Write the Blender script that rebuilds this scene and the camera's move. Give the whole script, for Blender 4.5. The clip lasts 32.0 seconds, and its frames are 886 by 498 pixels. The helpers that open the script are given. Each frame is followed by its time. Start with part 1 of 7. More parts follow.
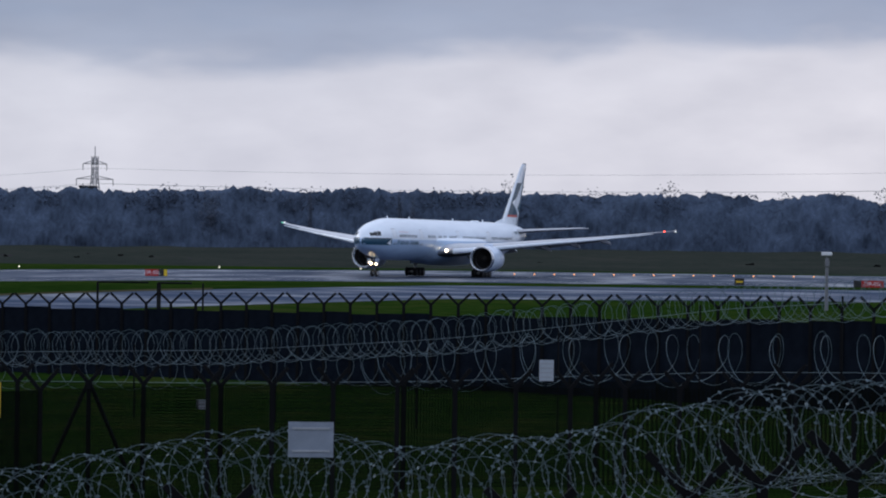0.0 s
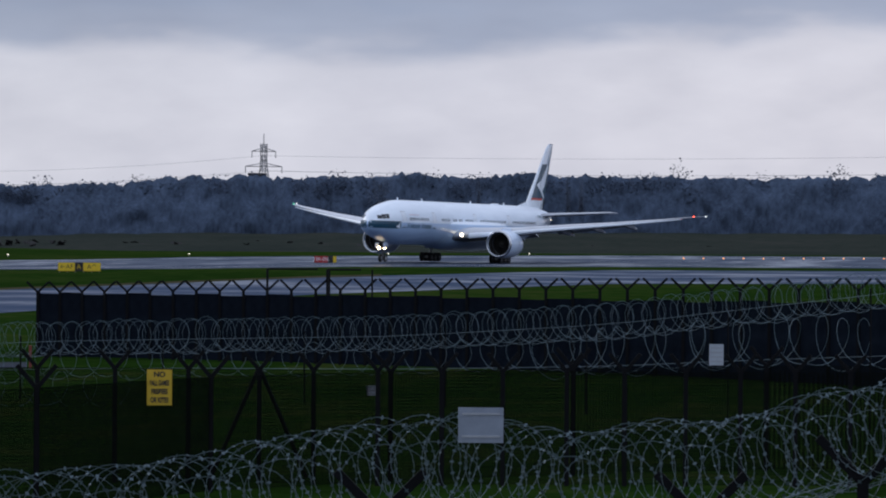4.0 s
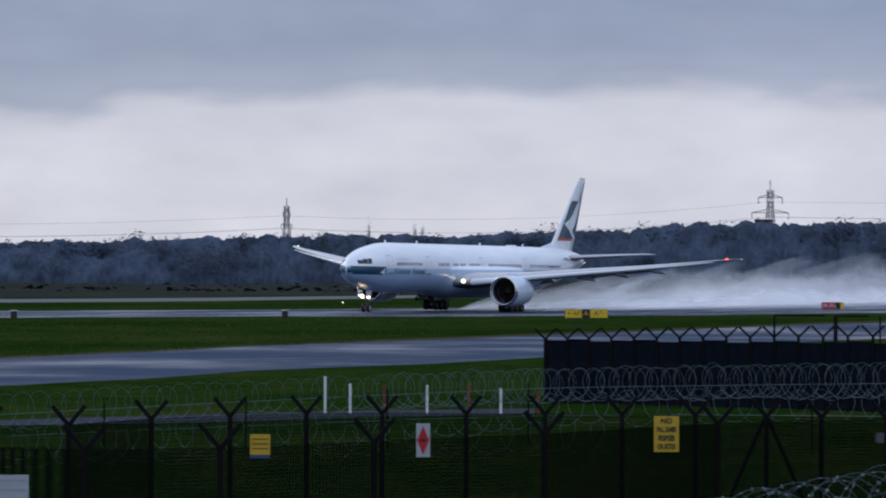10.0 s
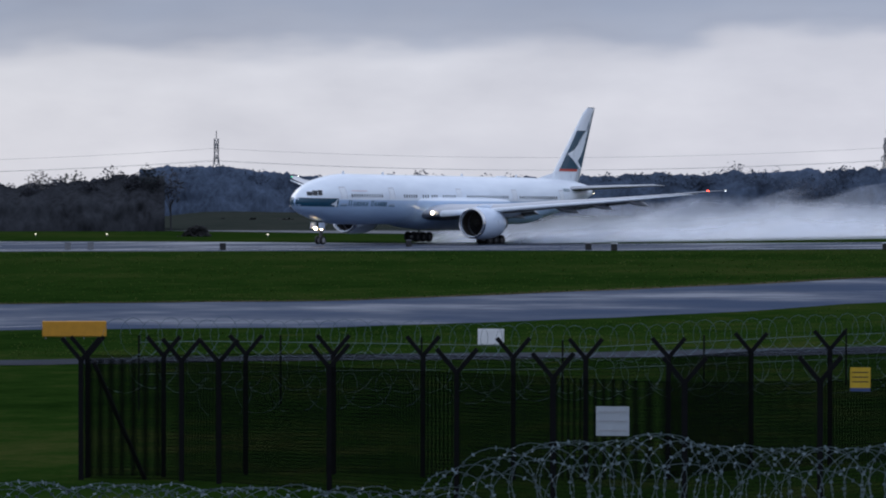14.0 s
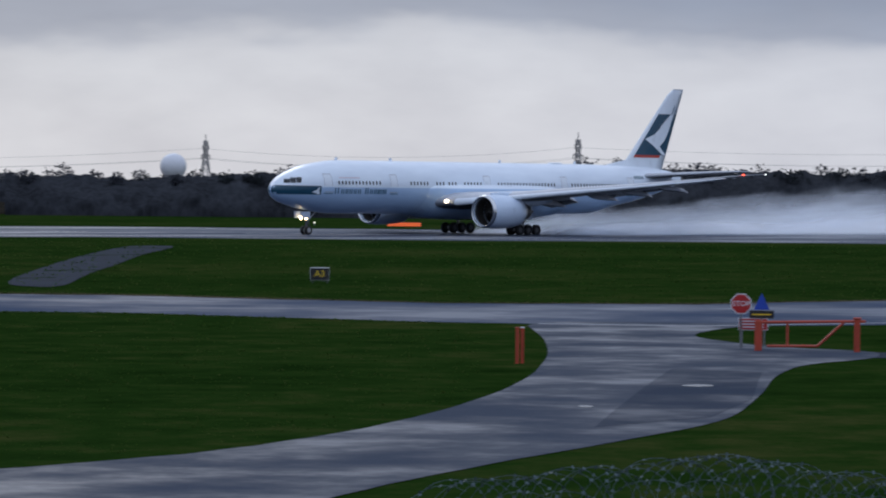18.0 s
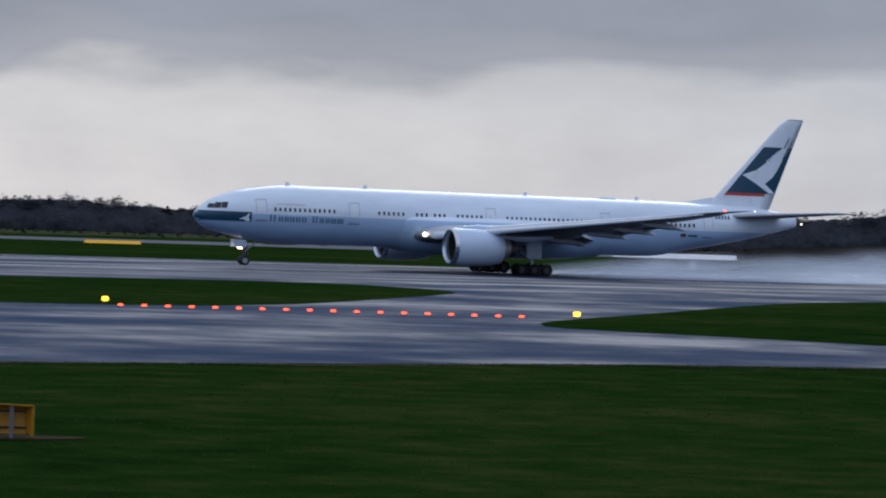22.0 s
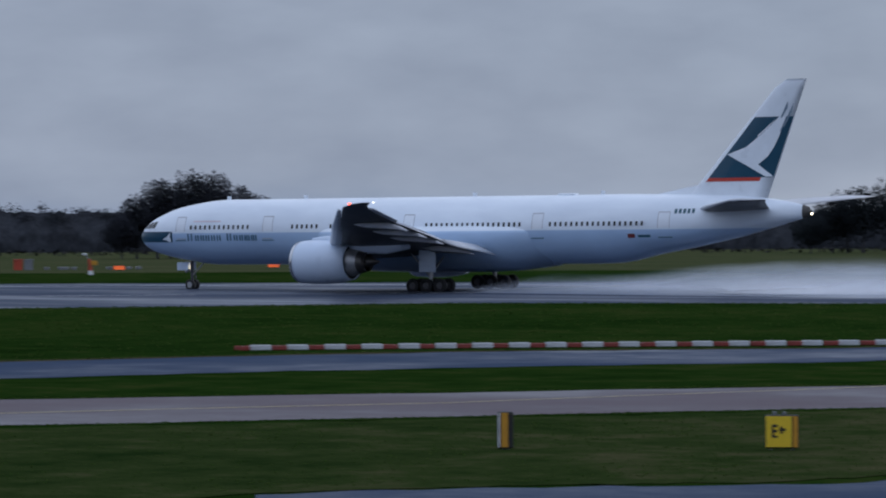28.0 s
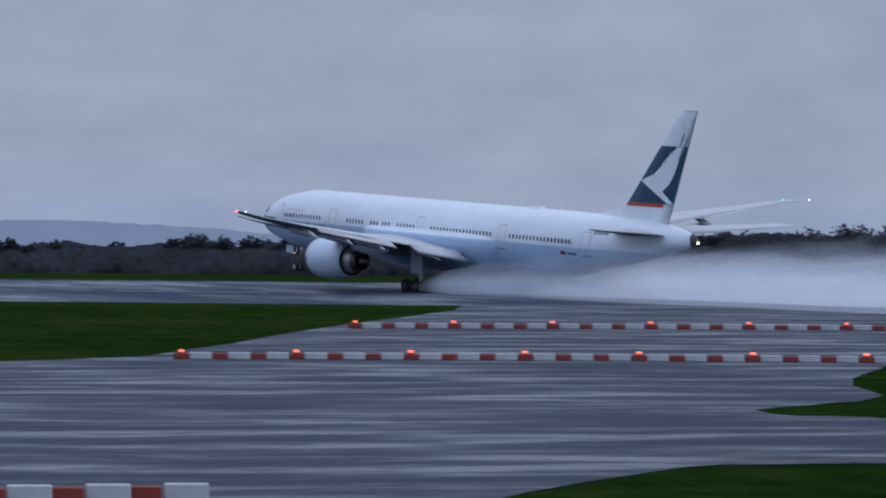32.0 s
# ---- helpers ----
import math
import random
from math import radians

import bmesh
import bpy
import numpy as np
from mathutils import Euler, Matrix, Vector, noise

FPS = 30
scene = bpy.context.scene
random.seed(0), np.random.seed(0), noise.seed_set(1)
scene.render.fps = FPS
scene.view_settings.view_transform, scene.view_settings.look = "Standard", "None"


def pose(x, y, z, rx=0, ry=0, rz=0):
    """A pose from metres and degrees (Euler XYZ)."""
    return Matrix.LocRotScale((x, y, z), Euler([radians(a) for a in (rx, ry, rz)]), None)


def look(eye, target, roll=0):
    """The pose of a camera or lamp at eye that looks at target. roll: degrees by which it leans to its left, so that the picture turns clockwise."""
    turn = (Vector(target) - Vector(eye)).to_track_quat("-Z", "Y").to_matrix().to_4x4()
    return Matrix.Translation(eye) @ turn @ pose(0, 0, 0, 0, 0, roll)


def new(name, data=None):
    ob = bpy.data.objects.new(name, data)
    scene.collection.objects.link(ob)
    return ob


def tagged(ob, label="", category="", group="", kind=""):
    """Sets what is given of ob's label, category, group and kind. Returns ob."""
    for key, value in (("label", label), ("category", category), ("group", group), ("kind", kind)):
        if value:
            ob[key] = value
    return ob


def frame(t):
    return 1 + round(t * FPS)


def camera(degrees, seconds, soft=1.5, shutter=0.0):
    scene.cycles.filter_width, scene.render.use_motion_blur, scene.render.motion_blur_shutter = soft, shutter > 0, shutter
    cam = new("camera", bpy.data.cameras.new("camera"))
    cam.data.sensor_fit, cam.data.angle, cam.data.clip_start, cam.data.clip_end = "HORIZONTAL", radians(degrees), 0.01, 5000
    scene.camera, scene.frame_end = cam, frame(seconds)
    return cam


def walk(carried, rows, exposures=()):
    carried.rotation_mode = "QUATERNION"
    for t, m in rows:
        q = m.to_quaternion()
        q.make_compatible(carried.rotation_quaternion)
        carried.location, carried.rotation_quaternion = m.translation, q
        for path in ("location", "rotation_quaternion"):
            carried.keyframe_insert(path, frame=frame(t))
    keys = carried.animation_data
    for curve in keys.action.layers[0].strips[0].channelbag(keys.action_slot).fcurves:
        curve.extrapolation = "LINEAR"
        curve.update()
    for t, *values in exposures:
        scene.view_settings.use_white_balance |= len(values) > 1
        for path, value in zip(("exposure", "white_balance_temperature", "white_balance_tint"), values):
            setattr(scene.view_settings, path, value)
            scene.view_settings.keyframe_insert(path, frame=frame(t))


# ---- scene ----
F, EYE = 6500.0, 6.0            # focal length in picture widths of 1568, eye height over the runway
cam = camera(2 * math.degrees(math.atan(784 / F)), 32.0, soft=2.0, shutter=0.15)


def view(az, tilt, lean):
    return pose(0, 0, EYE, 90 + tilt, 0, -az) @ pose(0, 0, 0, 0, 0, lean)


# seconds, bearing, tilt and lean of the hand-held camera that follows the aircraft
VIEW = [
    (0, 83.58, -0.173, 0.79), (0.5, 83.32, -0.454, 0.7), (1, 83.68, -0.421, 0.68), (1.5, 82.89, -0.386, 0.42), (2, 82.5, 0.165, 0.54),
    (2.5, 82.71, -0.117, 0.49), (3, 82.37, -0.175, 0.44), (3.5, 81.59, -0.347, 0.43), (5.5, 79.83, -0.127, 0.35), (6, 79.37, -0.022, 0.53),
    (6.5, 78.66, -0.072, 0.49), (7, 77.36, -0.248, 0.21), (7.5, 76.43, -0.184, 0.19), (8, 76.12, -0.489, 0.03), (8.5, 75.88, -0.212, -0.04),
    (9, 75.43, -0.206, 0.16), (9.5, 74.72, 0.083, 0.17), (10, 73.06, 0.26, 0.19), (10.5, 70.91, 0.101, 0.29), (11, 70.14, -0.44, 0.57),
    (11.5, 69.96, -0.402, 0.63), (12, 68.67, -0.677, 0.15), (12.5, 68.29, -0.45, 0.71), (13, 66.43, -0.684, 0.46), (13.5, 64.79, -0.727, 0.14),
    (15.5, 59.57, -0.837, 0.42), (16, 56.77, -0.393, 0.62), (16.5, 54.08, -0.234, 0.83), (17, 52, -0.658, 0.86), (17.5, 51, -0.609, 0.23),
    (18, 48.01, -1.006, 0.55), (18.5, 45.29, -0.484, 0.5), (19, 42.78, -0.365, 0.5), (19.5, 39.36, -0.847, 0.26), (20, 36.8, -0.717, 0.61),
    (20.5, 35.35, -0.464, 0.66), (21, 31.15, -0.541, 1.15), (21.5, 26.35, -0.648, 1.35), (22, 22.94, -0.493, 1.75), (22.2, 21.38, -0.67, 1.8),
    (22.5, 19, -0.768, 1.7), (23, 14.35, -0.58, 1.55), (23.5, 10.04, -0.541, 1.65), (24, 5.25, -0.364, 1.3), (24.5, 0, -0.448, 1.3),
    (25, -4.85, -0.548, 1.9), (25.2, -7.34, -0.55, 1.6), (25.5, -10.06, -0.135, 1.7), (27.5, -29.01, -0.16, 0.39), (28, -35.06, -0.361, -0.27),
    (28.5, -39.89, 0.116, 0.33), (29, -45.35, -0.409, 0.41), (29.5, -50.3, 0.396, 0.6), (29.6, -51.69, 0.275, 0.64), (30, -56.18, -0.179, 0.85),
    (30.3, -58.28, -0.584, 1.39), (30.5, -60.32, -0.737, 1.13), (31, -65.76, 0.568, 0.49), (31.5, -70.38, -0.428, 0.48), (32, -74.54, -0.3, 0.53),
]
walk(cam, [(t, view(a, p, r)) for t, a, p, r in VIEW],
     exposures=[(0, 0.15, 6450, 10), (3, 0.10, 6450, 10), (12, 0.12, 6400, 10), (16, 0.14, 6480, 10), (17, 0.05, 6400, 10), (18, 0.0, 6270, 9), (19, 0.0, 6130, 9), (20, -0.02, 6020, 9), (21, -0.10, 5980, 9), (22, -0.17, 6080, 9),
                (23, -0.13, 6230, 10), (24, -0.15, 6230, 10), (25, -0.23, 6280, 9), (28, -0.08, 6260, 9), (29, 0.02, 6260, 9), (30, 0.10, 6200, 9), (31, 0.0, 6330, 10), (32, -0.06, 6050, 9)])

# ---- world: overcast dusk sky ----
world = bpy.data.worlds.new("sky")
scene.world = world
world.use_nodes = True
wt = world.node_tree
wt.nodes.clear()


def node(tree, kind, **kw):
    n = tree.nodes.new(kind)
    for k, v in kw.items():
        if k == "operation":
            n.operation = v
        elif k == "ins":
            for i, val in v.items():
                n.inputs[i].default_value = val
    return n


def ramp(tree, stops, mode="EASE"):
    n = tree.nodes.new("ShaderNodeValToRGB")
    n.color_ramp.interpolation = mode
    el = n.color_ramp.elements
    while len(el) < len(stops):
        el.new(0.5)
    for s, (p, c) in zip(el, stops):
        s.position = p
        s.color = (*c, 1) if len(c) == 3 else c
    return n


def link(tree, a, ai, b, bi):
    tree.links.new(a.outputs[ai], b.inputs[bi])


def math_node(tree, op, a=None, b=None, c=None):
    n = tree.nodes.new("ShaderNodeMath")
    n.operation = op
    for i, v in enumerate((a, b, c)):
        if v is None:
            continue
        if isinstance(v, (int, float)):
            n.inputs[i].default_value = v
        else:
            tree.links.new(v, n.inputs[i])
    return n.outputs[0]


SUN_EL, SUN_ROT = radians(24), radians(30)
tc = wt.nodes.new("ShaderNodeTexCoord")
sep = wt.nodes.new("ShaderNodeSeparateXYZ")
wt.links.new(tc.outputs["Generated"], sep.inputs[0])
sky = wt.nodes.new("ShaderNodeTexSky")
sky.sky_type, sky.sun_disc = "NISHITA", False
sky.sun_elevation, sky.sun_rotation = SUN_EL, SUN_ROT
bearing = math_node(wt, "ARCTAN2", sep.outputs[0], sep.outputs[1])          # 0 ahead, + to the right
level = math_node(wt, "MULTIPLY", sep.outputs[2], 57.3)                    # degrees over the horizon
# cloud texture in (bearing, height), stretched sideways
vec = wt.nodes.new("ShaderNodeCombineXYZ")
wt.links.new(math_node(wt, "MULTIPLY", bearing, 9.0), vec.inputs[0])
wt.links.new(math_node(wt, "MULTIPLY", level, 0.55), vec.inputs[1])
cl1 = node(wt, "ShaderNodeTexNoise", ins={"Scale": 1.0, "Detail": 4.0, "Roughness": 0.5})
wt.links.new(vec.outputs[0], cl1.inputs["Vector"])
vec2 = wt.nodes.new("ShaderNodeCombineXYZ")
wt.links.new(math_node(wt, "MULTIPLY", bearing, 26.0), vec2.inputs[0])
wt.links.new(math_node(wt, "MULTIPLY", level, 1.1), vec2.inputs[1])
cl2 = node(wt, "ShaderNodeTexNoise", ins={"Scale": 1.0, "Detail": 4.0, "Roughness": 0.5})
wt.links.new(vec2.outputs[0], cl2.inputs["Vector"])
# the height of the dark cloud base changes with the bearing
turn = math_node(wt, "MULTIPLY_ADD", bearing, 0.27, 0.5)
base = ramp(wt, [(0.0, (0.05,) * 3), (0.30, (0.05,) * 3), (0.42, (0.26,) * 3), (0.50, (0.33,) * 3), (0.60, (0.42,) * 3),
                 (0.75, (0.44,) * 3), (0.86, (0.56,) * 3), (1.0, (0.74,) * 3)], "LINEAR")
wt.links.new(turn, base.inputs[0])
edge = math_node(wt, "MULTIPLY", base.outputs[0], 5.0)
lift = math_node(wt, "SUBTRACT", level, edge)
lift = math_node(wt, "ADD", lift, math_node(wt, "MULTIPLY_ADD", cl1.outputs[0], 1.9, -0.95))
lift = math_node(wt, "ADD", lift, math_node(wt, "MULTIPLY_ADD", cl2.outputs[0], 0.9, -0.45))
dark = ramp(wt, [(0.0, (0, 0, 0)), (0.36, (0.05, 0.05, 0.05)), (0.68, (0.82, 0.82, 0.82)), (1.0, (1, 1, 1))])
wt.links.new(math_node(wt, "MULTIPLY_ADD", lift, 0.5, 0.5), dark.inputs[0])
# bright gap under the cloud, greyer towards the left half of the sweep
gap = ramp(wt, [(0.0, (0.34, 0.40, 0.56)), (0.33, (0.29, 0.35, 0.47)), (0.42, (0.56, 0.59, 0.66)), (0.52, (1.05, 0.99, 0.94)), (0.585, (0.68, 0.67, 0.68)), (0.645, (0.54, 0.57, 0.63)),
                (0.72, (0.61, 0.63, 0.69)), (0.80, (0.58, 0.60, 0.68)), (0.88, (0.60, 0.61, 0.70)), (1.0, (0.74, 0.71, 0.76))], "LINEAR")
wt.links.new(turn, gap.inputs[0])
cloud = ramp(wt, [(0.0, (0.36, 0.40, 0.52)), (0.36, (0.32, 0.37, 0.47)), (0.45, (0.258, 0.285, 0.355)), (0.54, (0.315, 0.335, 0.405)), (0.62, (0.24, 0.28, 0.37)), (0.8, (0.26, 0.31, 0.43)), (1.0, (0.25, 0.31, 0.46))], "LINEAR")
wt.links.new(turn, cloud.inputs[0])
mix = wt.nodes.new("ShaderNodeMixRGB")
link(wt, dark, 0, mix, 0)
link(wt, gap, 0, mix, 1)
link(wt, cloud, 0, mix, 2)
tone = wt.nodes.new("ShaderNodeMixRGB")
tone.blend_type = "MULTIPLY"
tone.inputs[0].default_value = 1.0
var = ramp(wt, [(0.25, (0.90, 0.90, 0.92)), (0.75, (1.12, 1.11, 1.10))], "LINEAR")
wt.links.new(cl2.outputs[0], var.inputs[0])
link(wt, mix, 0, tone, 1)
link(wt, var, 0, tone, 2)
# high over the field the cover is thinner and brighter
high = ramp(wt, [(0.0, (0, 0, 0)), (0.10, (0, 0, 0)), (0.45, (1, 1, 1)), (1.0, (1, 1, 1))])
wt.links.new(math_node(wt, "ABSOLUTE", sep.outputs[2]), high.inputs[0])
top = wt.nodes.new("ShaderNodeMixRGB")
link(wt, high, 0, top, 0)
link(wt, tone, 0, top, 1)
top.inputs[2].default_value = (0.69, 0.77, 0.98, 1)
bg = wt.nodes.new("ShaderNodeBackground")
bg.inputs[1].default_value = 1.0
link(wt, top, 0, bg, 0)
bg2 = wt.nodes.new("ShaderNodeBackground")
link(wt, sky, 0, bg2, 0)
bg2.inputs[1].default_value = 0.06
share = wt.nodes.new("ShaderNodeMixShader")
share.inputs[0].default_value = 0.93
wo = wt.nodes.new("ShaderNodeOutputWorld")
link(wt, bg2, 0, share, 1)
link(wt, bg, 0, share, 2)
link(wt, share, 0, wo, 0)

sun = new("sun", bpy.data.lights.new("sun", "SUN"))
sun.data.energy, sun.data.angle, sun.data.color = 0.5, radians(25), (1.0, 0.95, 0.9)
sun.matrix_world = look((0, 0, 300), (-math.sin(SUN_ROT) * math.cos(SUN_EL), -math.cos(SUN_ROT) * math.cos(SUN_EL), 300 - math.sin(radians(35))))


# ---- materials ----
def material(name):
    m = bpy.data.materials.new(name)
    m.use_nodes = True
    t = m.node_tree
    return m, t, t.nodes["Principled BSDF"]


def coords(t, scale=(1, 1, 1), kind="Object"):
    c = t.nodes.new("ShaderNodeTexCoord")
    mp = t.nodes.new("ShaderNodeMapping")
    mp.inputs["Scale"].default_value = scale
    t.links.new(c.outputs[kind], mp.inputs[0])
    return mp


def plain(name, color, rough=0.6, metal=0.0, vary=0.12, scale=3.0, bump=0.0, coat=0.0, spec=0.5):
    """Paint, plastic or metal: a base colour with grain and blotches at two scales."""
    m, t, b = material(name)
    mp = coords(t)
    n1 = node(t, "ShaderNodeTexNoise", ins={"Scale": scale, "Detail": 5.0})
    n2 = node(t, "ShaderNodeTexNoise", ins={"Scale": scale * 11, "Detail": 3.0})
    link(t, mp, 0, n1, 0)
    link(t, mp, 0, n2, 0)
    s = math_node(t, "ADD", math_node(t, "MULTIPLY", n1.outputs[0], 0.7), math_node(t, "MULTIPLY", n2.outputs[0], 0.3))
    lo, hi = [max(0, c * (1 - vary)) for c in color], [min(1, c * (1 + vary)) for c in color]
    r = ramp(t, [(0.3, lo), (0.7, hi)], "LINEAR")
    t.links.new(s, r.inputs[0])
    link(t, r, 0, b, "Base Color")
    t.links.new(math_node(t, "MULTIPLY_ADD", n1.outputs[0], 0.2, rough - 0.1), b.inputs["Roughness"])
    b.inputs["Metallic"].default_value = metal
    b.inputs["Coat Weight"].default_value = coat
    b.inputs["Specular IOR Level"].default_value = spec
    if bump:
        bp = node(t, "ShaderNodeBump", ins={"Strength": bump, "Distance": 0.02})
        t.links.new(n2.outputs[0], bp.inputs["Height"])
        link(t, bp, 0, b, "Normal")
    return m


def twiggy(name, color, vary=0.3):
    """Fine twigs: matt, and letting part of the light through from behind."""
    m, t, b = material(name)
    t.nodes.remove(b)
    n1 = node(t, "ShaderNodeTexNoise", ins={"Scale": 0.09, "Detail": 6.0})
    link(t, coords(t), 0, n1, 0)
    r = ramp(t, [(0.3, [c * (1 - vary) for c in color]), (0.7, [c * (1 + vary) for c in color])], "LINEAR")
    link(t, n1, 0, r, 0)
    df, tl, mx = t.nodes.new("ShaderNodeBsdfDiffuse"), t.nodes.new("ShaderNodeBsdfTranslucent"), t.nodes.new("ShaderNodeMixShader")
    mx.inputs[0].default_value = 0.5
    for s in (df, tl):
        link(t, r, 0, s, "Color")
    link(t, df, 0, mx, 1)
    link(t, tl, 0, mx, 2)
    link(t, mx, 0, t.nodes["Material Output"], 0)
    return m


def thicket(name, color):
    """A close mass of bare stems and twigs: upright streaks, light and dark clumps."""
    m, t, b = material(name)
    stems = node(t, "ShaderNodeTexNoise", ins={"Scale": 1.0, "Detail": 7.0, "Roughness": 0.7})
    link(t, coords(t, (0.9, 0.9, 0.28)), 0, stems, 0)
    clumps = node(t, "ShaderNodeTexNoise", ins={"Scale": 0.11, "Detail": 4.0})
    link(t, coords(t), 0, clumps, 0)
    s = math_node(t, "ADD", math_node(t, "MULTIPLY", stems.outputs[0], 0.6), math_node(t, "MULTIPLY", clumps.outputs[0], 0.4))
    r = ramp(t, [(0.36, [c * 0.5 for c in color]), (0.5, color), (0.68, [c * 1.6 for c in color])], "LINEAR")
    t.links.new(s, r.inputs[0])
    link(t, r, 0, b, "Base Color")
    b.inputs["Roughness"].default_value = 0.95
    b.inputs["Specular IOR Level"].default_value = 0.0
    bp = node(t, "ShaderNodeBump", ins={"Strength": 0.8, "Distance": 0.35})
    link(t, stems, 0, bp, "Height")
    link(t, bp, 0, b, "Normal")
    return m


def glow(name, color, strength):
    m, t, b = material(name)
    b.inputs["Base Color"].default_value = (*color, 1)
    b.inputs["Emission Color"].default_value = (*color, 1)
    b.inputs["Emission Strength"].default_value = strength
    return m


def wet(name, dry, damp, shine=0.12, stretch=(0.05, 0.05, 0.05), rough=(0.16, 0.5), gloss=1.0):
    """Rain-wet asphalt or concrete: dull where it drains, glossy where water stands."""
    m, t, b = material(name)
    mp = coords(t, stretch)
    n1 = node(t, "ShaderNodeTexNoise", ins={"Scale": 1.0, "Detail": 7.0, "Roughness": 0.62})
    link(t, mp, 0, n1, 0)
    fine = node(t, "ShaderNodeTexNoise", ins={"Scale": 9.0, "Detail": 4.0})
    mp2 = coords(t)
    link(t, mp2, 0, fine, 0)
    r = ramp(t, [(0.38, damp), (0.62, dry)], "LINEAR")
    link(t, n1, 0, r, 0)
    sp = wt_mix(t, r, fine)
    link(t, sp, 0, b, "Base Color")
    rr = ramp(t, [(0.36, (rough[0],) * 3), (0.6, (rough[1],) * 3)], "LINEAR")
    link(t, n1, 0, rr, 0)
    link(t, rr, 0, b, "Roughness")
    ss = ramp(t, [(0.34, (0.34 * gloss,) * 3), (0.5, (0.08 * gloss,) * 3), (0.62, (0.025 * gloss,) * 3)], "LINEAR")
    link(t, n1, 0, ss, 0)
    link(t, ss, 0, b, "Specular IOR Level")
    b.inputs["Coat Weight"].default_value = shine
    b.inputs["Coat Roughness"].default_value = 0.12
    bp = node(t, "ShaderNodeBump", ins={"Strength": 0.25, "Distance": 0.01})
    t.links.new(fine.outputs[0], bp.inputs["Height"])
    link(t, bp, 0, b, "Normal")
    return m


def wt_mix(t, r, fine):
    m = t.nodes.new("ShaderNodeMixRGB")
    m.blend_type = "MULTIPLY"
    m.inputs[0].default_value = 0.5
    g = ramp(t, [(0.3, (0.75, 0.75, 0.75)), (0.7, (1.2, 1.2, 1.2))], "LINEAR")
    link(t, fine, 0, g, 0)
    link(t, r, 0, m, 1)
    link(t, g, 0, m, 2)
    return m


def grass_material(name, a, b_, c):
    m, t, b = material(name)
    mp = coords(t)
    big = node(t, "ShaderNodeTexNoise", ins={"Scale": 0.03, "Detail": 6.0, "Roughness": 0.65})
    mid = node(t, "ShaderNodeTexNoise", ins={"Scale": 0.33, "Detail": 8.0, "Roughness": 0.72})
    fine = node(t, "ShaderNodeTexNoise", ins={"Scale": 6.0, "Detail": 4.0})
    for n in (big, mid, fine):
        link(t, mp, 0, n, 0)
    s = math_node(t, "ADD", math_node(t, "MULTIPLY", big.outputs[0], 0.42), math_node(t, "MULTIPLY", mid.outputs[0], 0.58))
    r = ramp(t, [(0.38, a), (0.50, b_), (0.66, c)], "LINEAR")
    t.links.new(s, r.inputs[0])
    sp = wt_mix(t, r, fine)
    link(t, sp, 0, b, "Base Color")
    b.inputs["Roughness"].default_value = 0.9
    b.inputs["Specular IOR Level"].default_value = 0.0
    bp = node(t, "ShaderNodeBump", ins={"Strength": 0.6, "Distance": 0.08})
    t.links.new(math_node(t, "ADD", fine.outputs[0], mid.outputs[0]), bp.inputs["Height"])
    link(t, bp, 0, b, "Normal")
    return m


GRASS = grass_material("mown_grass", (0.006, 0.018, 0.003), (0.013, 0.032, 0.0055), (0.042, 0.048, 0.014))
DRYGRASS = grass_material("rough_grass", (0.011, 0.024, 0.006), (0.026, 0.040, 0.012), (0.075, 0.068, 0.036))
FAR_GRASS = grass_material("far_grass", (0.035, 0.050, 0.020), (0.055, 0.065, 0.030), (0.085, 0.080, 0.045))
RUNWAY = wet("wet_runway_asphalt", (0.045, 0.061, 0.096), (0.030, 0.042, 0.072), 0.0, (0.02, 0.07, 0.05), (0.28, 0.75), 0.85)
TAXI = wet("wet_taxiway_asphalt", (0.038, 0.058, 0.102), (0.025, 0.040, 0.076), 0.0, (0.05, 0.05, 0.05), (0.32, 0.82), 0.55)
PINK = wet("worn_pinkish_asphalt", (0.13, 0.105, 0.115), (0.09, 0.08, 0.09), 0.0, (0.05, 0.05, 0.05), (0.45, 0.75))
ROADTAR = wet("old_service_road_tarmac", (0.040, 0.052, 0.078), (0.027, 0.036, 0.057), 0.0, (0.16, 0.16, 0.1), (0.34, 0.8), 0.75)
APRON = wet("puddled_apron_asphalt", (0.062, 0.070, 0.092), (0.040, 0.050, 0.075), 0.0, (0.30, 0.09, 0.1), (0.25, 0.85))
REPAIR = wet("damp_tarmac_repair", (0.034, 0.045, 0.068), (0.024, 0.032, 0.052), 0.0, (0.16, 0.16, 0.1), (0.45, 0.85), 0.36)
OLDTAR = plain("crumbling_old_tarmac", (0.030, 0.037, 0.050), 0.9, vary=0.3, scale=0.4, spec=0.02)
BANK = grass_material("scrubby_winter_bank", (0.013, 0.013, 0.010), (0.022, 0.020, 0.016), (0.036, 0.030, 0.024))
TAN = grass_material("worn_tan_verge_edge", (0.030, 0.036, 0.014), (0.060, 0.055, 0.032), (0.110, 0.095, 0.065))
CONCRETE = plain("dull_wet_concrete", (0.062, 0.072, 0.088), 0.9, vary=0.2, scale=0.1)
WATER = plain("standing_rain_water", (0.02, 0.025, 0.035), 0.14, vary=0.1, scale=0.5)
# Haze put into the bank colour: paler and bluer than BANK
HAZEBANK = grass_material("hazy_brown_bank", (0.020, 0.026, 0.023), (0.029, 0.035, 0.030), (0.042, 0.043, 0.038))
WHITEPAINT = plain("white_road_paint", (0.62, 0.62, 0.62), 0.35, vary=0.25, scale=1.5)
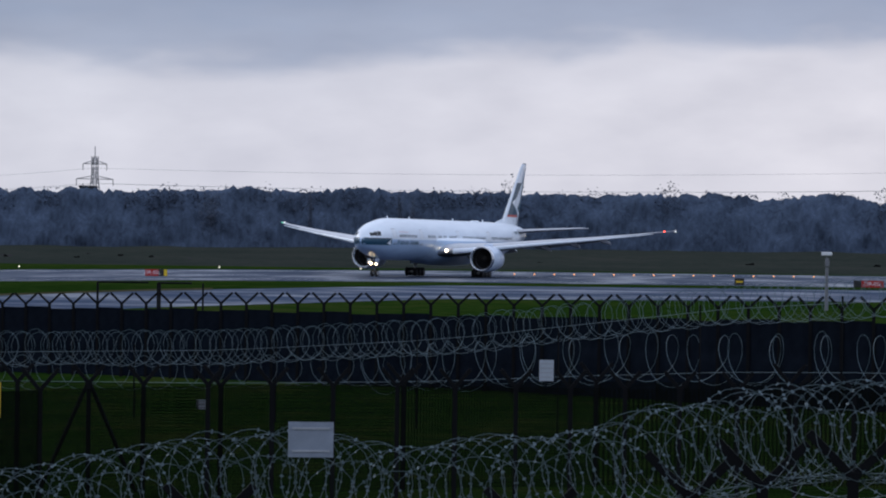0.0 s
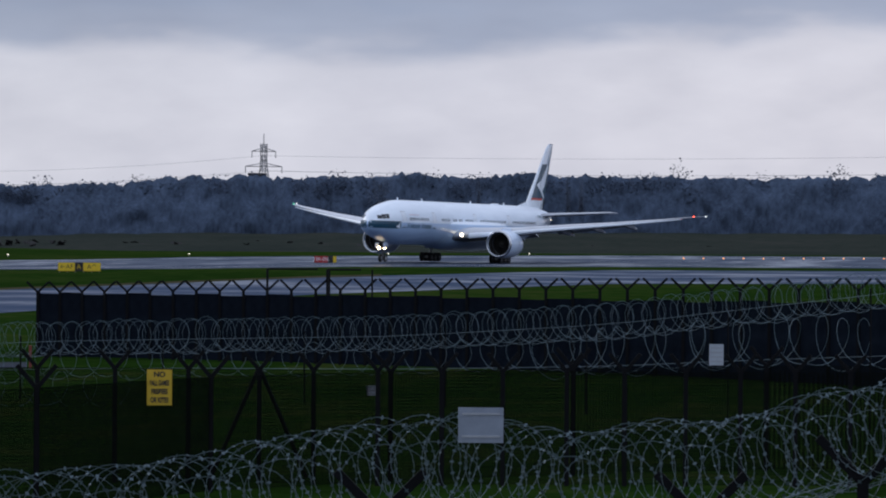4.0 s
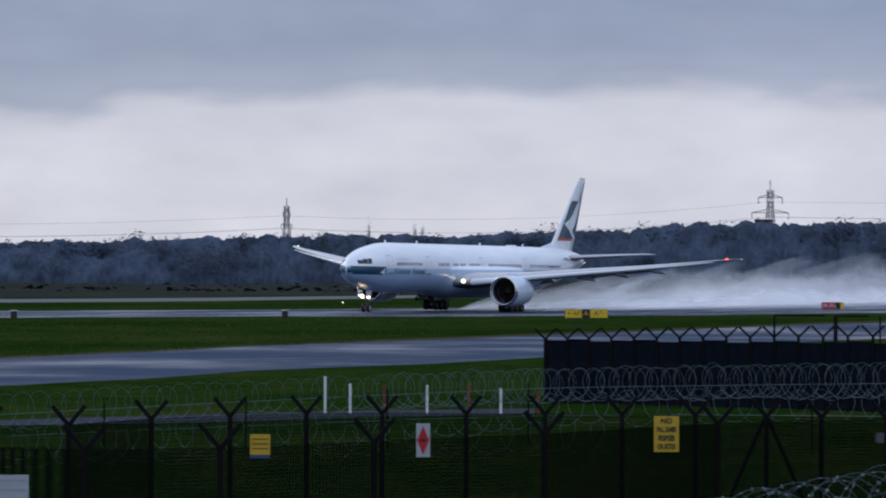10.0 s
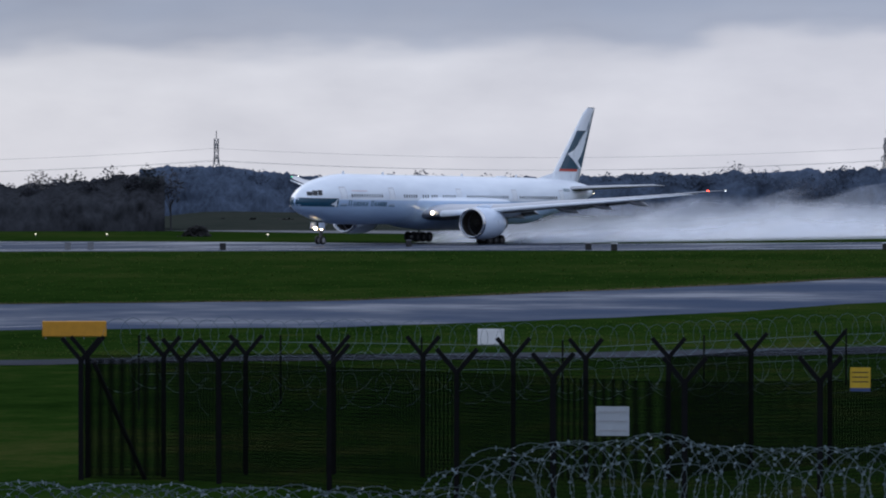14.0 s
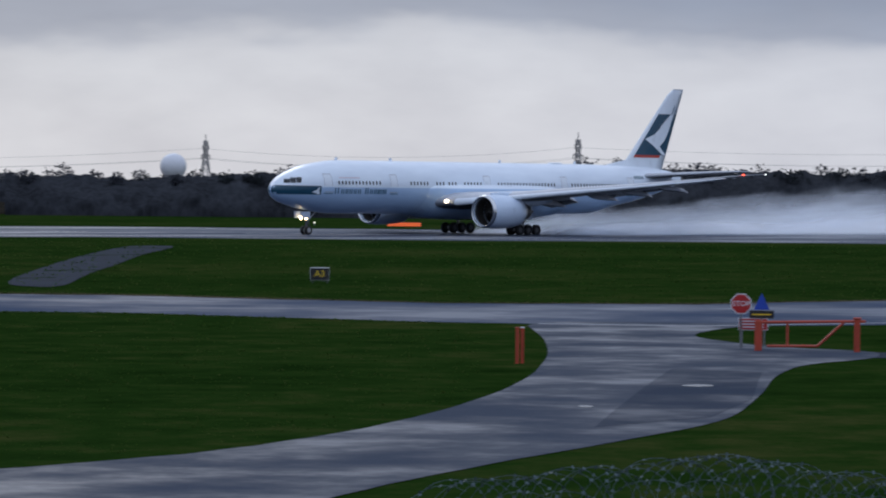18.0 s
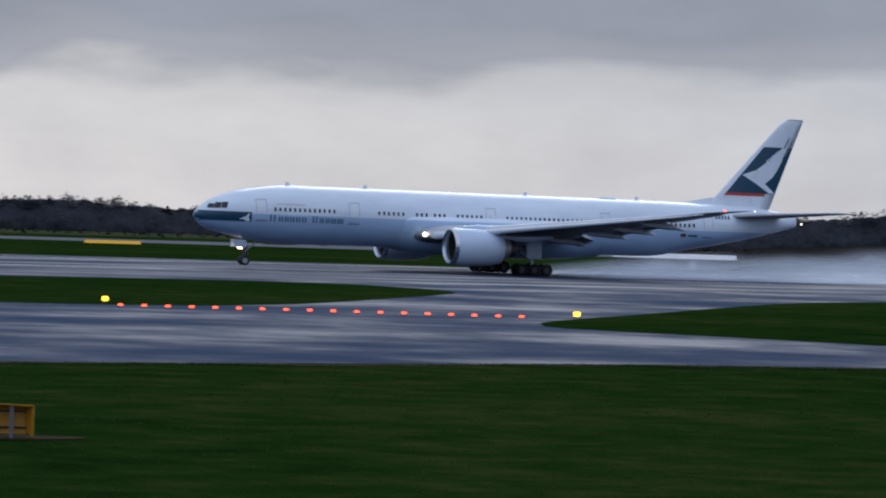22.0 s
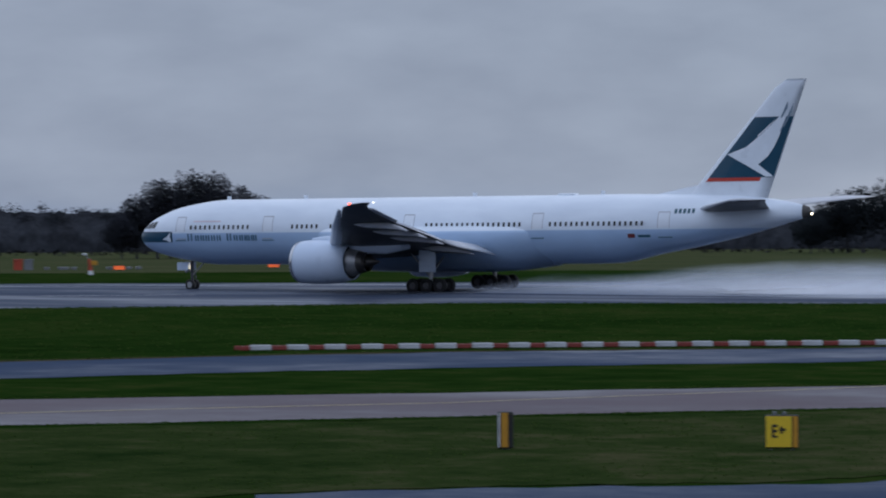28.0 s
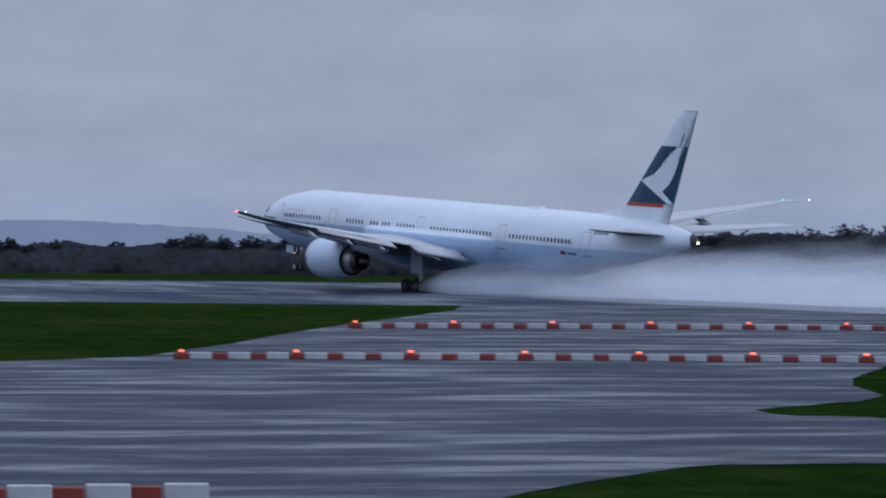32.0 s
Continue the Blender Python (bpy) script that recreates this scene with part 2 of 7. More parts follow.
YELLOWPAINT = plain("faded_yellow_road_paint", (0.42, 0.34, 0.12), 0.4, vary=0.25, scale=1.5)


# ---- mesh helpers ----
def mesh_of(name, verts, faces, mat=None, smooth=False):
    me = bpy.data.meshes.new(name)
    me.from_pydata([tuple(v) for v in verts], [], [tuple(f) for f in faces])
    if mat:
        me.materials.append(mat)
    if smooth:
        me.polygons.foreach_set("use_smooth", [True] * len(me.polygons))
    me.update()
    return me


def part(name, data, mat, parent, label="", smooth=False, at_=None):
    """One mesh object under a thing or a part; data is a bmesh, a mesh or (verts, faces)."""
    if isinstance(data, bmesh.types.BMesh):
        me = bpy.data.meshes.new(name)
        data.to_mesh(me)
        data.free()
        me.materials.append(mat)
        if smooth:
            me.polygons.foreach_set("use_smooth", [True] * len(me.polygons))
    elif isinstance(data, tuple):
        me = mesh_of(name, data[0], data[1], mat, smooth)
    else:
        me = data
    ob = new(name, me)
    ob.parent = parent
    if at_ is not None:
        ob.matrix_basis = at_
    if label:
        tagged(ob, label)
    return ob


def thing(name, m, label, category, group="", kind=""):
    ob = new(name)
    ob.matrix_basis = m
    return tagged(ob, label, category, group, kind)


def box(bm, x0, x1, y0, y1, z0, z1, bevel=0.0, m=None):
    r = bmesh.ops.create_cube(bm, size=1.0)
    vs = r["verts"]
    bmesh.ops.scale(bm, verts=vs, vec=(x1 - x0, y1 - y0, z1 - z0))
    bmesh.ops.translate(bm, verts=vs, vec=((x0 + x1) / 2, (y0 + y1) / 2, (z0 + z1) / 2))
    if bevel:
        es = list({e for v in vs for e in v.link_edges})
        g = bmesh.ops.bevel(bm, geom=es, offset=bevel, segments=1, affect="EDGES")
        vs = list({v for f in g["faces"] for v in f.verts} | {v for v in vs if v.is_valid})
    if m is not None:
        bmesh.ops.transform(bm, matrix=m, verts=[v for v in vs if v.is_valid])
    return bm


def boxed(*a, bevel=0.0, m=None):
    return box(bmesh.new(), *a, bevel=bevel, m=m)


def rod(bm, a, b, r, r2=None, n=8, caps=True):
    """A round bar from a to b."""
    a, b = Vector(a), Vector(b)
    d = b - a
    q = d.to_track_quat("Z", "Y").to_matrix().to_4x4()
    g = bmesh.ops.create_cone(bm, cap_ends=caps, segments=n, radius1=r, radius2=r if r2 is None else r2, depth=d.length)
    bmesh.ops.transform(bm, matrix=Matrix.Translation((a + b) / 2) @ q, verts=g["verts"])
    return bm


def rodded(a, b, r, r2=None, n=8):
    return rod(bmesh.new(), a, b, r, r2, n)


def lathe(profile, n=24, axis="x"):
    """A surface of revolution round the x axis: profile of (x, radius)."""
    vs, fs = [], []
    for x, r in profile:
        for i in range(n):
            a = 2 * math.pi * i / n
            vs.append((x, r * math.sin(a), r * math.cos(a)))
    for k in range(len(profile) - 1):
        for i in range(n):
            j = (i + 1) % n
            fs.append((k * n + i, k * n + j, (k + 1) * n + j, (k + 1) * n + i))
    return vs, fs


def polar(az, dist, z=0.0):
    a = radians(az)
    return (dist * math.sin(a), dist * math.cos(a), z)


def reach(drop):
    """The distance of the ground that lies drop units under the horizon line, in units of a picture 1568 wide."""
    return F * EYE / drop


def spot(az, drop, z=0.0):
    return polar(az, reach(drop), z)


def table(rows, az):
    rows = sorted(rows)
    return tuple(float(np.interp(az, [r[0] for r in rows], [r[k] for r in rows])) for k in range(1, len(rows[0])))


def band(name, rows, mat, z, az0, az1, label, step=0.5, wob=0.0, rowsn=3):
    """A strip of paving round the view, with its far and near edges by bearing."""
    n = max(2, int(abs(az1 - az0) / step))
    vs, fs = [], []
    for i in range(n + 1):
        az = az0 + (az1 - az0) * i / n
        far, near = table(rows, az)
        a, b = reach(far), reach(near)
        j = wob * (noise.noise(Vector((az * 0.9, z * 50, 0.3))) + 0.5 * noise.noise(Vector((az * 3.1, z * 90, 1.3))))
        j2 = wob * (noise.noise(Vector((az * 0.9, z * 50, 7.3))) + 0.5 * noise.noise(Vector((az * 3.1, z * 90, 5.3))))
        for k in range(rowsn + 1):
            w = k / rowsn
            vs.append(polar(az, (a + j) * (1 - w) + (b + j2) * w, z))
    for i in range(n):
        for k in range(rowsn):
            p = i * (rowsn + 1) + k
            q = p + rowsn + 1
            fs.append((p, q, q + 1, p + 1))
    ob = new(name, mesh_of(name, vs, fs, mat))
    return tagged(ob, label, kind="structure")


def patch(name, outline, mat, z, label, wob=0.0, soften=2):
    """A flat patch of ground with a ragged outline, its corners by bearing and drop, cut round."""
    for _ in range(soften):
        cut = []
        for i, (a, e) in enumerate(outline):
            a2, e2 = outline[(i + 1) % len(outline)]
            p, q = 1 / e, 1 / e2
            cut += [(a * 0.8 + a2 * 0.2, 1 / (p * 0.8 + q * 0.2)), (a * 0.2 + a2 * 0.8, 1 / (p * 0.2 + q * 0.8))]
        outline = cut
    pts = []
    for i, (az, drop) in enumerate(outline):
        az2, drop2 = outline[(i + 1) % len(outline)]
        n = max(1, int(max(abs(az2 - az) / 0.35, abs(1 / drop2 - 1 / drop) * F * EYE / 3)))
        n = min(n, 60)
        for k in range(n):
            w = k / n
            a = az + (az2 - az) * w
            r = reach(drop) * (1 - w) + reach(drop2) * w
            j = wob * noise.noise(Vector((a * 2.3, r * 0.15, z * 31)))
            pts.append(polar(a + j * 0.05, r + j, z))
    bm = bmesh.new()
    f = bm.faces.new([bm.verts.new(p) for p in pts])
    bmesh.ops.triangulate(bm, faces=[f])
    for f in bm.faces:
        if f.normal.z < 0:
            f.normal_flip()
    me = bpy.data.meshes.new(name)
    bm.to_mesh(me)
    bm.free()
    me.materials.append(mat)
    return tagged(new(name, me), label, kind="structure")


# ---- ground ----
def ground_height(r, az):
    """Level airfield; a low bank carries the camera, and far off the land rolls a little."""
    z = -0.01
    if r < 26:
        z += 4.35 * min(1.0, (26 - r) / 16)
    w = min(1.0, max(0.0, (-54 - az) / 8)) if az > -180 else 0.0
    if r > 600:
        z -= w * (r - 600) * 0.0045
    if r > 1000:
        z += (1 - w) * (r - 1000) * 0.0016 * (1 + 0.5 * noise.noise(Vector((az * 0.06, r * 0.001, 0))))
    return z


rings = [0.5, 4, 8, 12, 16, 20, 24, 28, 40, 60, 90, 150, 250, 380, 520, 700, 900, 1100, 1500, 2200, 3200, 4600]
vs, fs = [], []
NA = 144
for r in rings:
    for i in range(NA):
        az = 360 * i / NA - 180
        vs.append(polar(az, r, ground_height(r, az)))
for k in range(len(rings) - 1):
    for i in range(NA):
        j = (i + 1) % NA
        fs.append((k * NA + i, (k + 1) * NA + i, (k + 1) * NA + j, k * NA + j))
vs.append((0, 0, ground_height(0, 0)))
fs += [(len(vs) - 1, i, (i + 1) % NA) for i in range(NA)]
tagged(new("ground", mesh_of("ground", vs, fs, GRASS, True)), "dark green mown airfield grass", kind="structure")

# far and near edge of each paved strip, by bearing
RWY = [(110, 54, 74), (83.6, 58, 78), (79.4, 62, 81), (77, 66, 86), (75.4, 71, 88), (73, 75, 90), (70, 79, 91), (66.4, 82, 94), (62, 81, 95), (59.6, 79, 96), (52, 78, 97), (48, 80, 99),
       (42.8, 80, 98), (36.8, 82, 103), (31, 86, 111), (21.4, 88, 118), (14.4, 88, 126), (5, 86, 124), (0, 85, 122), (-5, 84, 136), (-10, 84, 145),
       (-18, 92, 142), (-29, 100, 140), (-35, 100, 137), (-40, 99, 141), (-45, 98, 142), (-52, 99, 145), (-56, 101, 145), (-62, 96, 136), (-66, 92, 132),
       (-70, 92, 131), (-75, 95, 134), (-110, 88, 128)]
TAX = [(110, 78, 96), (95, 80, 98), (83.6, 84, 108), (79, 100, 130), (75.4, 118, 156), (73, 130, 173), (70, 143, 187), (68.7, 152, 199), (66.4, 164, 213),
       (62, 184, 231), (59.6, 186, 232), (56.8, 189, 235), (52, 207, 246), (48, 210, 244), (42.8, 200, 231), (36.8, 197, 229), (31, 206, 240), (26, 190, 250),
       (21.4, 166, 265), (14, 173, 283), (10.9, 178, 288), (5, 205, 297), (0, 230, 318), (-5, 252, 336), (-10, 268, 350), (-12, 279, 363), (-20, 380, 480), (-29, 458, 600), (-35, 465, 660), (-40, 480, 720)]
band("runway", RWY, RUNWAY, 0.0, 110, -110, "long rain-wet asphalt runway", 0.5, 0.0, 6)
band("taxiway", TAX, TAXI, 0.0, 110, -38, "rain-wet asphalt taxiway with pale puddles", 0.5, 0.6, 4)
patch("taxiway_exit", [(31, 112), (24, 116), (20, 120), (14, 126), (10.9, 126), (10.9, 180), (14, 176), (21, 168), (26, 192), (31, 208)], TAXI, 0.004,
      "wet asphalt runway exit joining the taxiway", soften=0)
patch("grass_island", [(23.4, 131), (21, 121), (14.4, 128), (5, 125), (-3.6, 136), (0, 147), (5, 153), (9, 166), (10.8, 174), (14.4, 174), (19, 171), (21, 160), (22.6, 142)],
      GRASS, 0.012, "narrow island of wet green grass", 0.8)
patch("grass_island", [(24.0, 187), (26.2, 160), (27.4, 144), (28.6, 130), (31, 122), (36, 104.5), (42, 100.5), (42, 198), (36.8, 196), (31, 205), (27, 196)],
      GRASS, 0.012, "wedge of wet green grass beside the runway", 0.8)
patch("thin_taxiway", [(11.5, 176), (10.9, 190), (5, 172), (0, 167), (-5, 165), (-12, 160), (-16, 146), (-10, 138), (-4, 136), (0, 147), (5, 153), (9.5, 168)], TAXI, 0.003,
      "narrow wet asphalt taxiway leaving the runway", soften=0)
PNK = [(11, 190, 204), (5, 193, 212), (0, 192, 230), (-5, 198, 230), (-10, 194, 230), (-20, 254, 290), (-28, 284, 323), (-35, 296, 338), (-40, 301, 346), (-45.4, 305, 349),
       (-51.7, 307, 357), (-56, 321, 385), (-58.3, 331, 390), (-66, 345, 400), (-75, 360, 420), (-90, 360, 420)]
band("pinkish_taxiway", PNK, PINK, 0.007, 11, -90, "worn pinkish-grey asphalt taxiway", 0.5, 0.3)
THN = [(-13, 150, 163), (-20, 196, 215), (-29, 219, 243), (-35, 223, 251), (-40, 232, 261), (-45, 241, 271), (-48.5, 249, 280), (-51, 260, 294), (-53.6, 284, 316), (-55.5, 322, 338)]
band("puddled_taxiway", THN, TAXI, 0.005, -13, -55.5, "old puddled asphalt strip between grass verges", 0.4, 1.0)
DIA = [(-52.6, 142, 150), (-55, 164, 176), (-58.3, 190, 204), (-62, 206, 220), (-67, 217, 230)]
band("link_taxiway", DIA, TAXI, 0.004, -52.6, -67, "narrow wet link taxiway through the grass", 0.4, 0.4)
patch("apron", [(-66.3, 130), (-66.9, 190), (-67.6, 232), (-68.3, 262), (-67.5, 290), (-70.2, 318), (-66.2, 330), (-66.8, 352), (-60, 352), (-60, 395), (-69.5, 405), (-71.2, 421), (-74.2, 492),
                (-76, 560), (-90, 560), (-90, 265), (-81.4, 240), (-78.6, 226), (-74.4, 146), (-74.2, 131)], APRON, 0.010, "broad wet asphalt apron with shining puddles", 1.0, 1)
patch("rough_verge", [(-13, 252), (-20, 296), (-28, 328), (-35, 343), (-40, 351), (-45.4, 354), (-51.7, 363), (-56, 391), (-58.3, 396), (-64, 404), (-67, 412), (-67, 640), (-40, 640), (-40, 488), (-38, 472), (-35, 462), (-29, 455), (-20, 376), (-13, 288)], DRYGRASS, 0.009,
      "strip of rough half-dry verge grass", 0.6, 1)
# service road that bends past the gate down to the foreground
patch("service_road", [(53.6, 240), (49.2, 240), (49.6, 270), (49.68, 300), (49.45, 335), (48.9, 368), (48.0, 402), (46.7, 438), (44.4, 478), (41.5, 506), (38.5, 522), (35, 545), (33, 575), (33, 640), (44, 640), (46.2, 560), (48.2, 508), (50.2, 464),
                       (51.8, 430), (52.6, 405), (53.0, 365), (53.2, 332), (53.6, 312), (54.8, 298), (54.8, 287), (53.0, 280), (51.8, 264), (52.4, 248)], ROADTAR, 0.007, "patched wet service road curving through grass", 0.3)
band("perimeter_track", [(54.0, 288, 298), (57, 287, 297), (62, 279, 289), (66, 274, 285), (70, 263, 276), (72, 256, 268), (74.5, 252, 262)], OLDTAR, 0.005, 54.0, 74.5, "narrow old perimeter track", 0.4, 0.6)
patch("road_repair", [(51.6, 322), (53.0, 326), (52.85, 375), (52.2, 408), (50.4, 428), (50.9, 380)], REPAIR, 0.012, "darker square asphalt repair in the service road", 0.1, 0)
patch("old_path", [(43.95, 113), (43.15, 113), (42.75, 122), (42.3, 135), (41.85, 151), (41.1, 184), (42.1, 189), (42.55, 161), (42.95, 147), (43.3, 130)], OLDTAR, 0.016, "broken old tarmac path across the grass", 0.5)
for a0, a1, e0, e1, w in ((42.4, 43.5, 131, 128, 2.5), (41.8, 43.0, 158, 156, 2.2), (41.4, 42.0, 172, 170, 1.6), (42.9, 43.8, 117, 117, 3.0)):
    patch("grass_crack", [(a0, e0), (a1, e1), (a1, e1 * (1 + w * e1 / 39000)), ((a0 + a1) / 2, (e0 + e1) / 2 * (1 + 0.5 * w * e1 / 39000)), (a0, e0 * (1 + w * e0 / 39000))], GRASS, 0.021, "grass growing through the broken path", 0.6)
# trodden edges and standing water along the paving
band("verge_edge", [(a, f - 2.6, f + 0.8) for a, f, n in TAX if a > 34], TAN, 0.011, 80, 34.5, "trodden tan edge of the taxiway grass", 0.3, 1.0, 1)
band("verge_edge", [(a, n - 0.5, n + 2.6) for a, f, n in TAX if a < 32], TAN, 0.011, 31, -30, "trodden tan edge of the taxiway grass", 0.3, 0.8, 1)
band("verge_edge", [(a, f - 2.2, f + 0.5) for a, f, n in THN], TAN, 0.011, -14, -55, "trodden tan edge of the old strip", 0.3, 0.8, 1)
for az, e, w, d, lab in ((52.0, 352, 0.5, 0.6, "shallow puddle shining on the service road"), (50.25, 392, 0.25, 0.5, "shallow puddle shining on the service road"),
                         (8.0, 256, 1.9, 0.5, "long shallow puddle on the taxiway"), (9.9, 277, 1.6, 0.4, "long shallow puddle on the taxiway"), (6.2, 281, 0.9, 0.35, "long shallow puddle on the taxiway"), (11.2, 262, 1.2, 0.3, "long shallow puddle on the taxiway")):
    pts = [(az + w * 0.5 * math.cos(k * 0.3927), e / (1 + d * math.sin(k * 0.3927) * e / 39000)) for k in range(16)]
    patch("puddle", pts, WATER, 0.02, lab, 0.25, 1)
# far side of the runway
FARTAX = [(110, 38, 42), (76, 44, 48), (72.5, 53, 58), (71, 55.5, 61), (69, 59, 65), (66, 62, 68), (62, 59, 64), (56, 52, 55), (40, 50, 53), (24, 56, 62), (10, 56, 60), (0, 56, 60), (-10, 55, 59), (-20, 50, 53), (-40, 48, 51), (-110, 44, 47)]
band("far_taxiway", FARTAX, CONCRETE, 0.03, 73.4, -14, "far wet taxiway behind the runway", 1.0)
FARVERGE = [(110, 30, 37), (76, 33, 41), (69, 36, 48), (66, 38, 50), (56, 36, 49), (40, 34, 47), (20, 34, 50), (0, 34, 52), (-10, 34, 52), (-30, 34, 80), (-60, 34, 80), (-110, 34, 70)]
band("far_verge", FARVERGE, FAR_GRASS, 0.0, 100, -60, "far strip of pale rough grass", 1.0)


def far_bank(a0, a1, mat, label):
    """A rising scrubby bank between the airfield and the woods."""
    tops = [(110, 14), (84, 18), (76, 24), (73, 33), (68, 34), (60, 26), (58.6, 44), (41.4, 44), (40, 8), (36, 6), (32, 14), (27, 42), (14, 44), (0, 44), (-110, 44)]
    vs, fs = [], []
    n = int((a1 - a0) * 3.6)
    start = [(110, 700), (76, 700), (73.5, 775), (72.5, 765), (69, 680), (66, 645), (60, 640), (-110, 640)]
    ks = ((0, -0.05), (0.24, 0.22), (0.48, 0.50), (0.72, 0.78), (1, 1.0), (1.285, 0.6))
    for i in range(n + 1):
        az = a0 + (a1 - a0) * i / n
        e, = table(tops, az)
        top = EYE - e * 889 / F
        foot, = table(start, az)
        for k, (w, u) in enumerate(ks):
            d = foot + (889 - foot) * w
            j = 0.35 * noise.noise(Vector((az * 0.8, d * 0.02, 2))) + 0.2 * noise.noise(Vector((az * 3.7, d * 0.05, 7))) if k else 0
            vs.append(polar(az, d, top * u + j))
    m = len(ks)
    for i in range(n):
        for k in range(m - 1):
            fs.append((i * m + k, i * m + k + 1, i * m + k + m + 1, i * m + k + m))
    tagged(new("far_bank", mesh_of("far_bank", vs, fs, mat, True)), label, kind="structure")


far_bank(20, 55, BANK, "low brown-green scrubby bank below the woods")
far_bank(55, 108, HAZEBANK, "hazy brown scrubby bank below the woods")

# ---- the airliner ----


def livery():
    """White upper body and pale blue-grey lower body, by height, darker towards the bottom."""
    m, t, b = material("airliner_paint")
    c = t.nodes.new("ShaderNodeTexCoord")
    s = t.nodes.new("ShaderNodeSeparateXYZ")
    t.links.new(c.outputs["Object"], s.inputs[0])
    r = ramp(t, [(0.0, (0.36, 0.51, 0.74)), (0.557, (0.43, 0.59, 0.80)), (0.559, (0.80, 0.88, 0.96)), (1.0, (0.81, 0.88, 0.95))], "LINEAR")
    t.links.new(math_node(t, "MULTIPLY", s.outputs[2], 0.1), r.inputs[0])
    n = node(t, "ShaderNodeTexNoise", ins={"Scale": 0.7, "Detail": 6.0})
    mp = coords(t, (0.3, 1, 1))
    link(t, mp, 0, n, 0)
    g = ramp(t, [(0.3, (0.90, 0.91, 0.93)), (0.7, (1.04, 1.04, 1.04))], "LINEAR")
    link(t, n, 0, g, 0)
    mx = t.nodes.new("ShaderNodeMixRGB")
    mx.blend_type = "MULTIPLY"
    mx.inputs[0].default_value = 1.0
    link(t, r, 0, mx, 1)
    link(t, g, 0, mx, 2)
    link(t, mx, 0, b, "Base Color")
    b.inputs["Roughness"].default_value = 0.32
    b.inputs["Coat Weight"].default_value = 0.3
    b.inputs["Coat Roughness"].default_value = 0.15
    return m


LIVERY = livery()
WHITE = plain("white_aircraft_paint", (0.80, 0.86, 0.92), 0.3, vary=0.05, scale=0.8, coat=0.3)
NACELLE = plain("pale_nacelle_paint", (0.60, 0.71, 0.86), 0.3, vary=0.05, scale=0.8, coat=0.3)
GREEN = plain("deep_teal_paint", (0.005, 0.058, 0.105), 0.35, vary=0.1, scale=0.8, coat=0.2)
TEALTEXT = plain("teal_lettering_paint", (0.02, 0.10, 0.14), 0.4, vary=0.1)
NAMETEXT = plain("washed_teal_lettering_paint", (0.045, 0.125, 0.185), 0.4, vary=0.1)
REDPAINT = plain("red_livery_paint", (0.50, 0.05, 0.03), 0.4, vary=0.1)
WISP = plain("washed_grey_teal_paint", (0.20, 0.27, 0.34), 0.4, vary=0.3, scale=3.0)
FLAGRED = plain("dark_red_flag_paint", (0.16, 0.03, 0.03), 0.4, vary=0.3)
GREYWING = plain("grey_wing_skin", (0.54, 0.56, 0.60), 0.4, vary=0.08, scale=0.6)
# Same grey wing skin darkened: shade under the wings is put into the colour
SHADEDWING = plain("shaded_grey_wing_underside", (0.055, 0.058, 0.064), 0.45, vary=0.1, scale=0.6)
BAREMETAL = plain("bare_polished_metal", (0.62, 0.63, 0.65), 0.22, 1.0, vary=0.08)
DARKMETAL = plain("heat_darkened_metal", (0.10, 0.095, 0.09), 0.4, 0.7, vary=0.2)
STEEL = plain("landing_gear_steel", (0.42, 0.43, 0.44), 0.4, 0.5, vary=0.1)
DARKRIM = plain("dark_wheel_rim", (0.10, 0.10, 0.11), 0.6, 0.3, vary=0.2)
RUBBER = plain("black_tyre_rubber", (0.018, 0.018, 0.02), 0.75, vary=0.2)
BLACKGLASS = plain("dark_cabin_glass", (0.02, 0.024, 0.03), 0.12, vary=0.1)
SEAM = plain("grey_panel_seam", (0.40, 0.42, 0.46), 0.5)
LAMP = glow("landing_lamp_glow", (1.0, 0.72, 0.42), 14.0)
LAMP2 = glow("wing_lamp_glow", (1.0, 0.82, 0.56), 10.0)
STROBE = glow("white_strobe_glow", (1.0, 0.97, 0.92), 3.5)
GREENLAMP = glow("green_position_lamp_glow", (0.15, 0.9, 0.5), 0.8)
REDLAMP = glow("red_position_lamp_glow", (1.0, 0.08, 0.04), 6.0)

# body stations: distance from the nose, half-height up, half-height down, half-width, centre height
BODY = [(0.0, 0.02, 0.02, 0.02, 5.2), (0.25, 0.45, 0.45, 0.55, 5.2), (0.5, 0.70, 0.72, 0.85, 5.2), (1.0, 1.14, 1.12, 1.28, 5.22), (1.9, 1.65, 1.60, 1.78, 5.3), (3.25, 2.10, 2.05, 2.25, 5.4), (4.6, 2.46, 2.42, 2.56, 5.48),
        (6.0, 2.70, 2.68, 2.78, 5.52), (8.7, 3.04, 3.05, 3.02, 5.57), (11.0, 3.12, 3.12, 3.09, 5.6), (13, 3.12, 3.13, 3.1, 5.6), (22, 3.12, 3.13, 3.1, 5.6), (34, 3.12, 3.13, 3.1, 5.6),
        (46, 3.12, 3.13, 3.1, 5.6), (52, 3.12, 3.12, 3.1, 5.6), (55, 3.1, 2.98, 3.06, 5.62), (58, 2.95, 2.45, 2.9, 5.72), (62, 2.65, 2.0, 2.55, 5.95), (66, 2.15, 1.55, 1.95, 6.30), (69.5, 1.45, 1.05, 1.25, 6.66),
        (71.8, 0.85, 0.65, 0.55, 6.86), (72.8, 0.50, 0.45, 0.16, 6.92), (73.1, 0.35, 0.32, 0.08, 6.93)]
X0 = 37.1


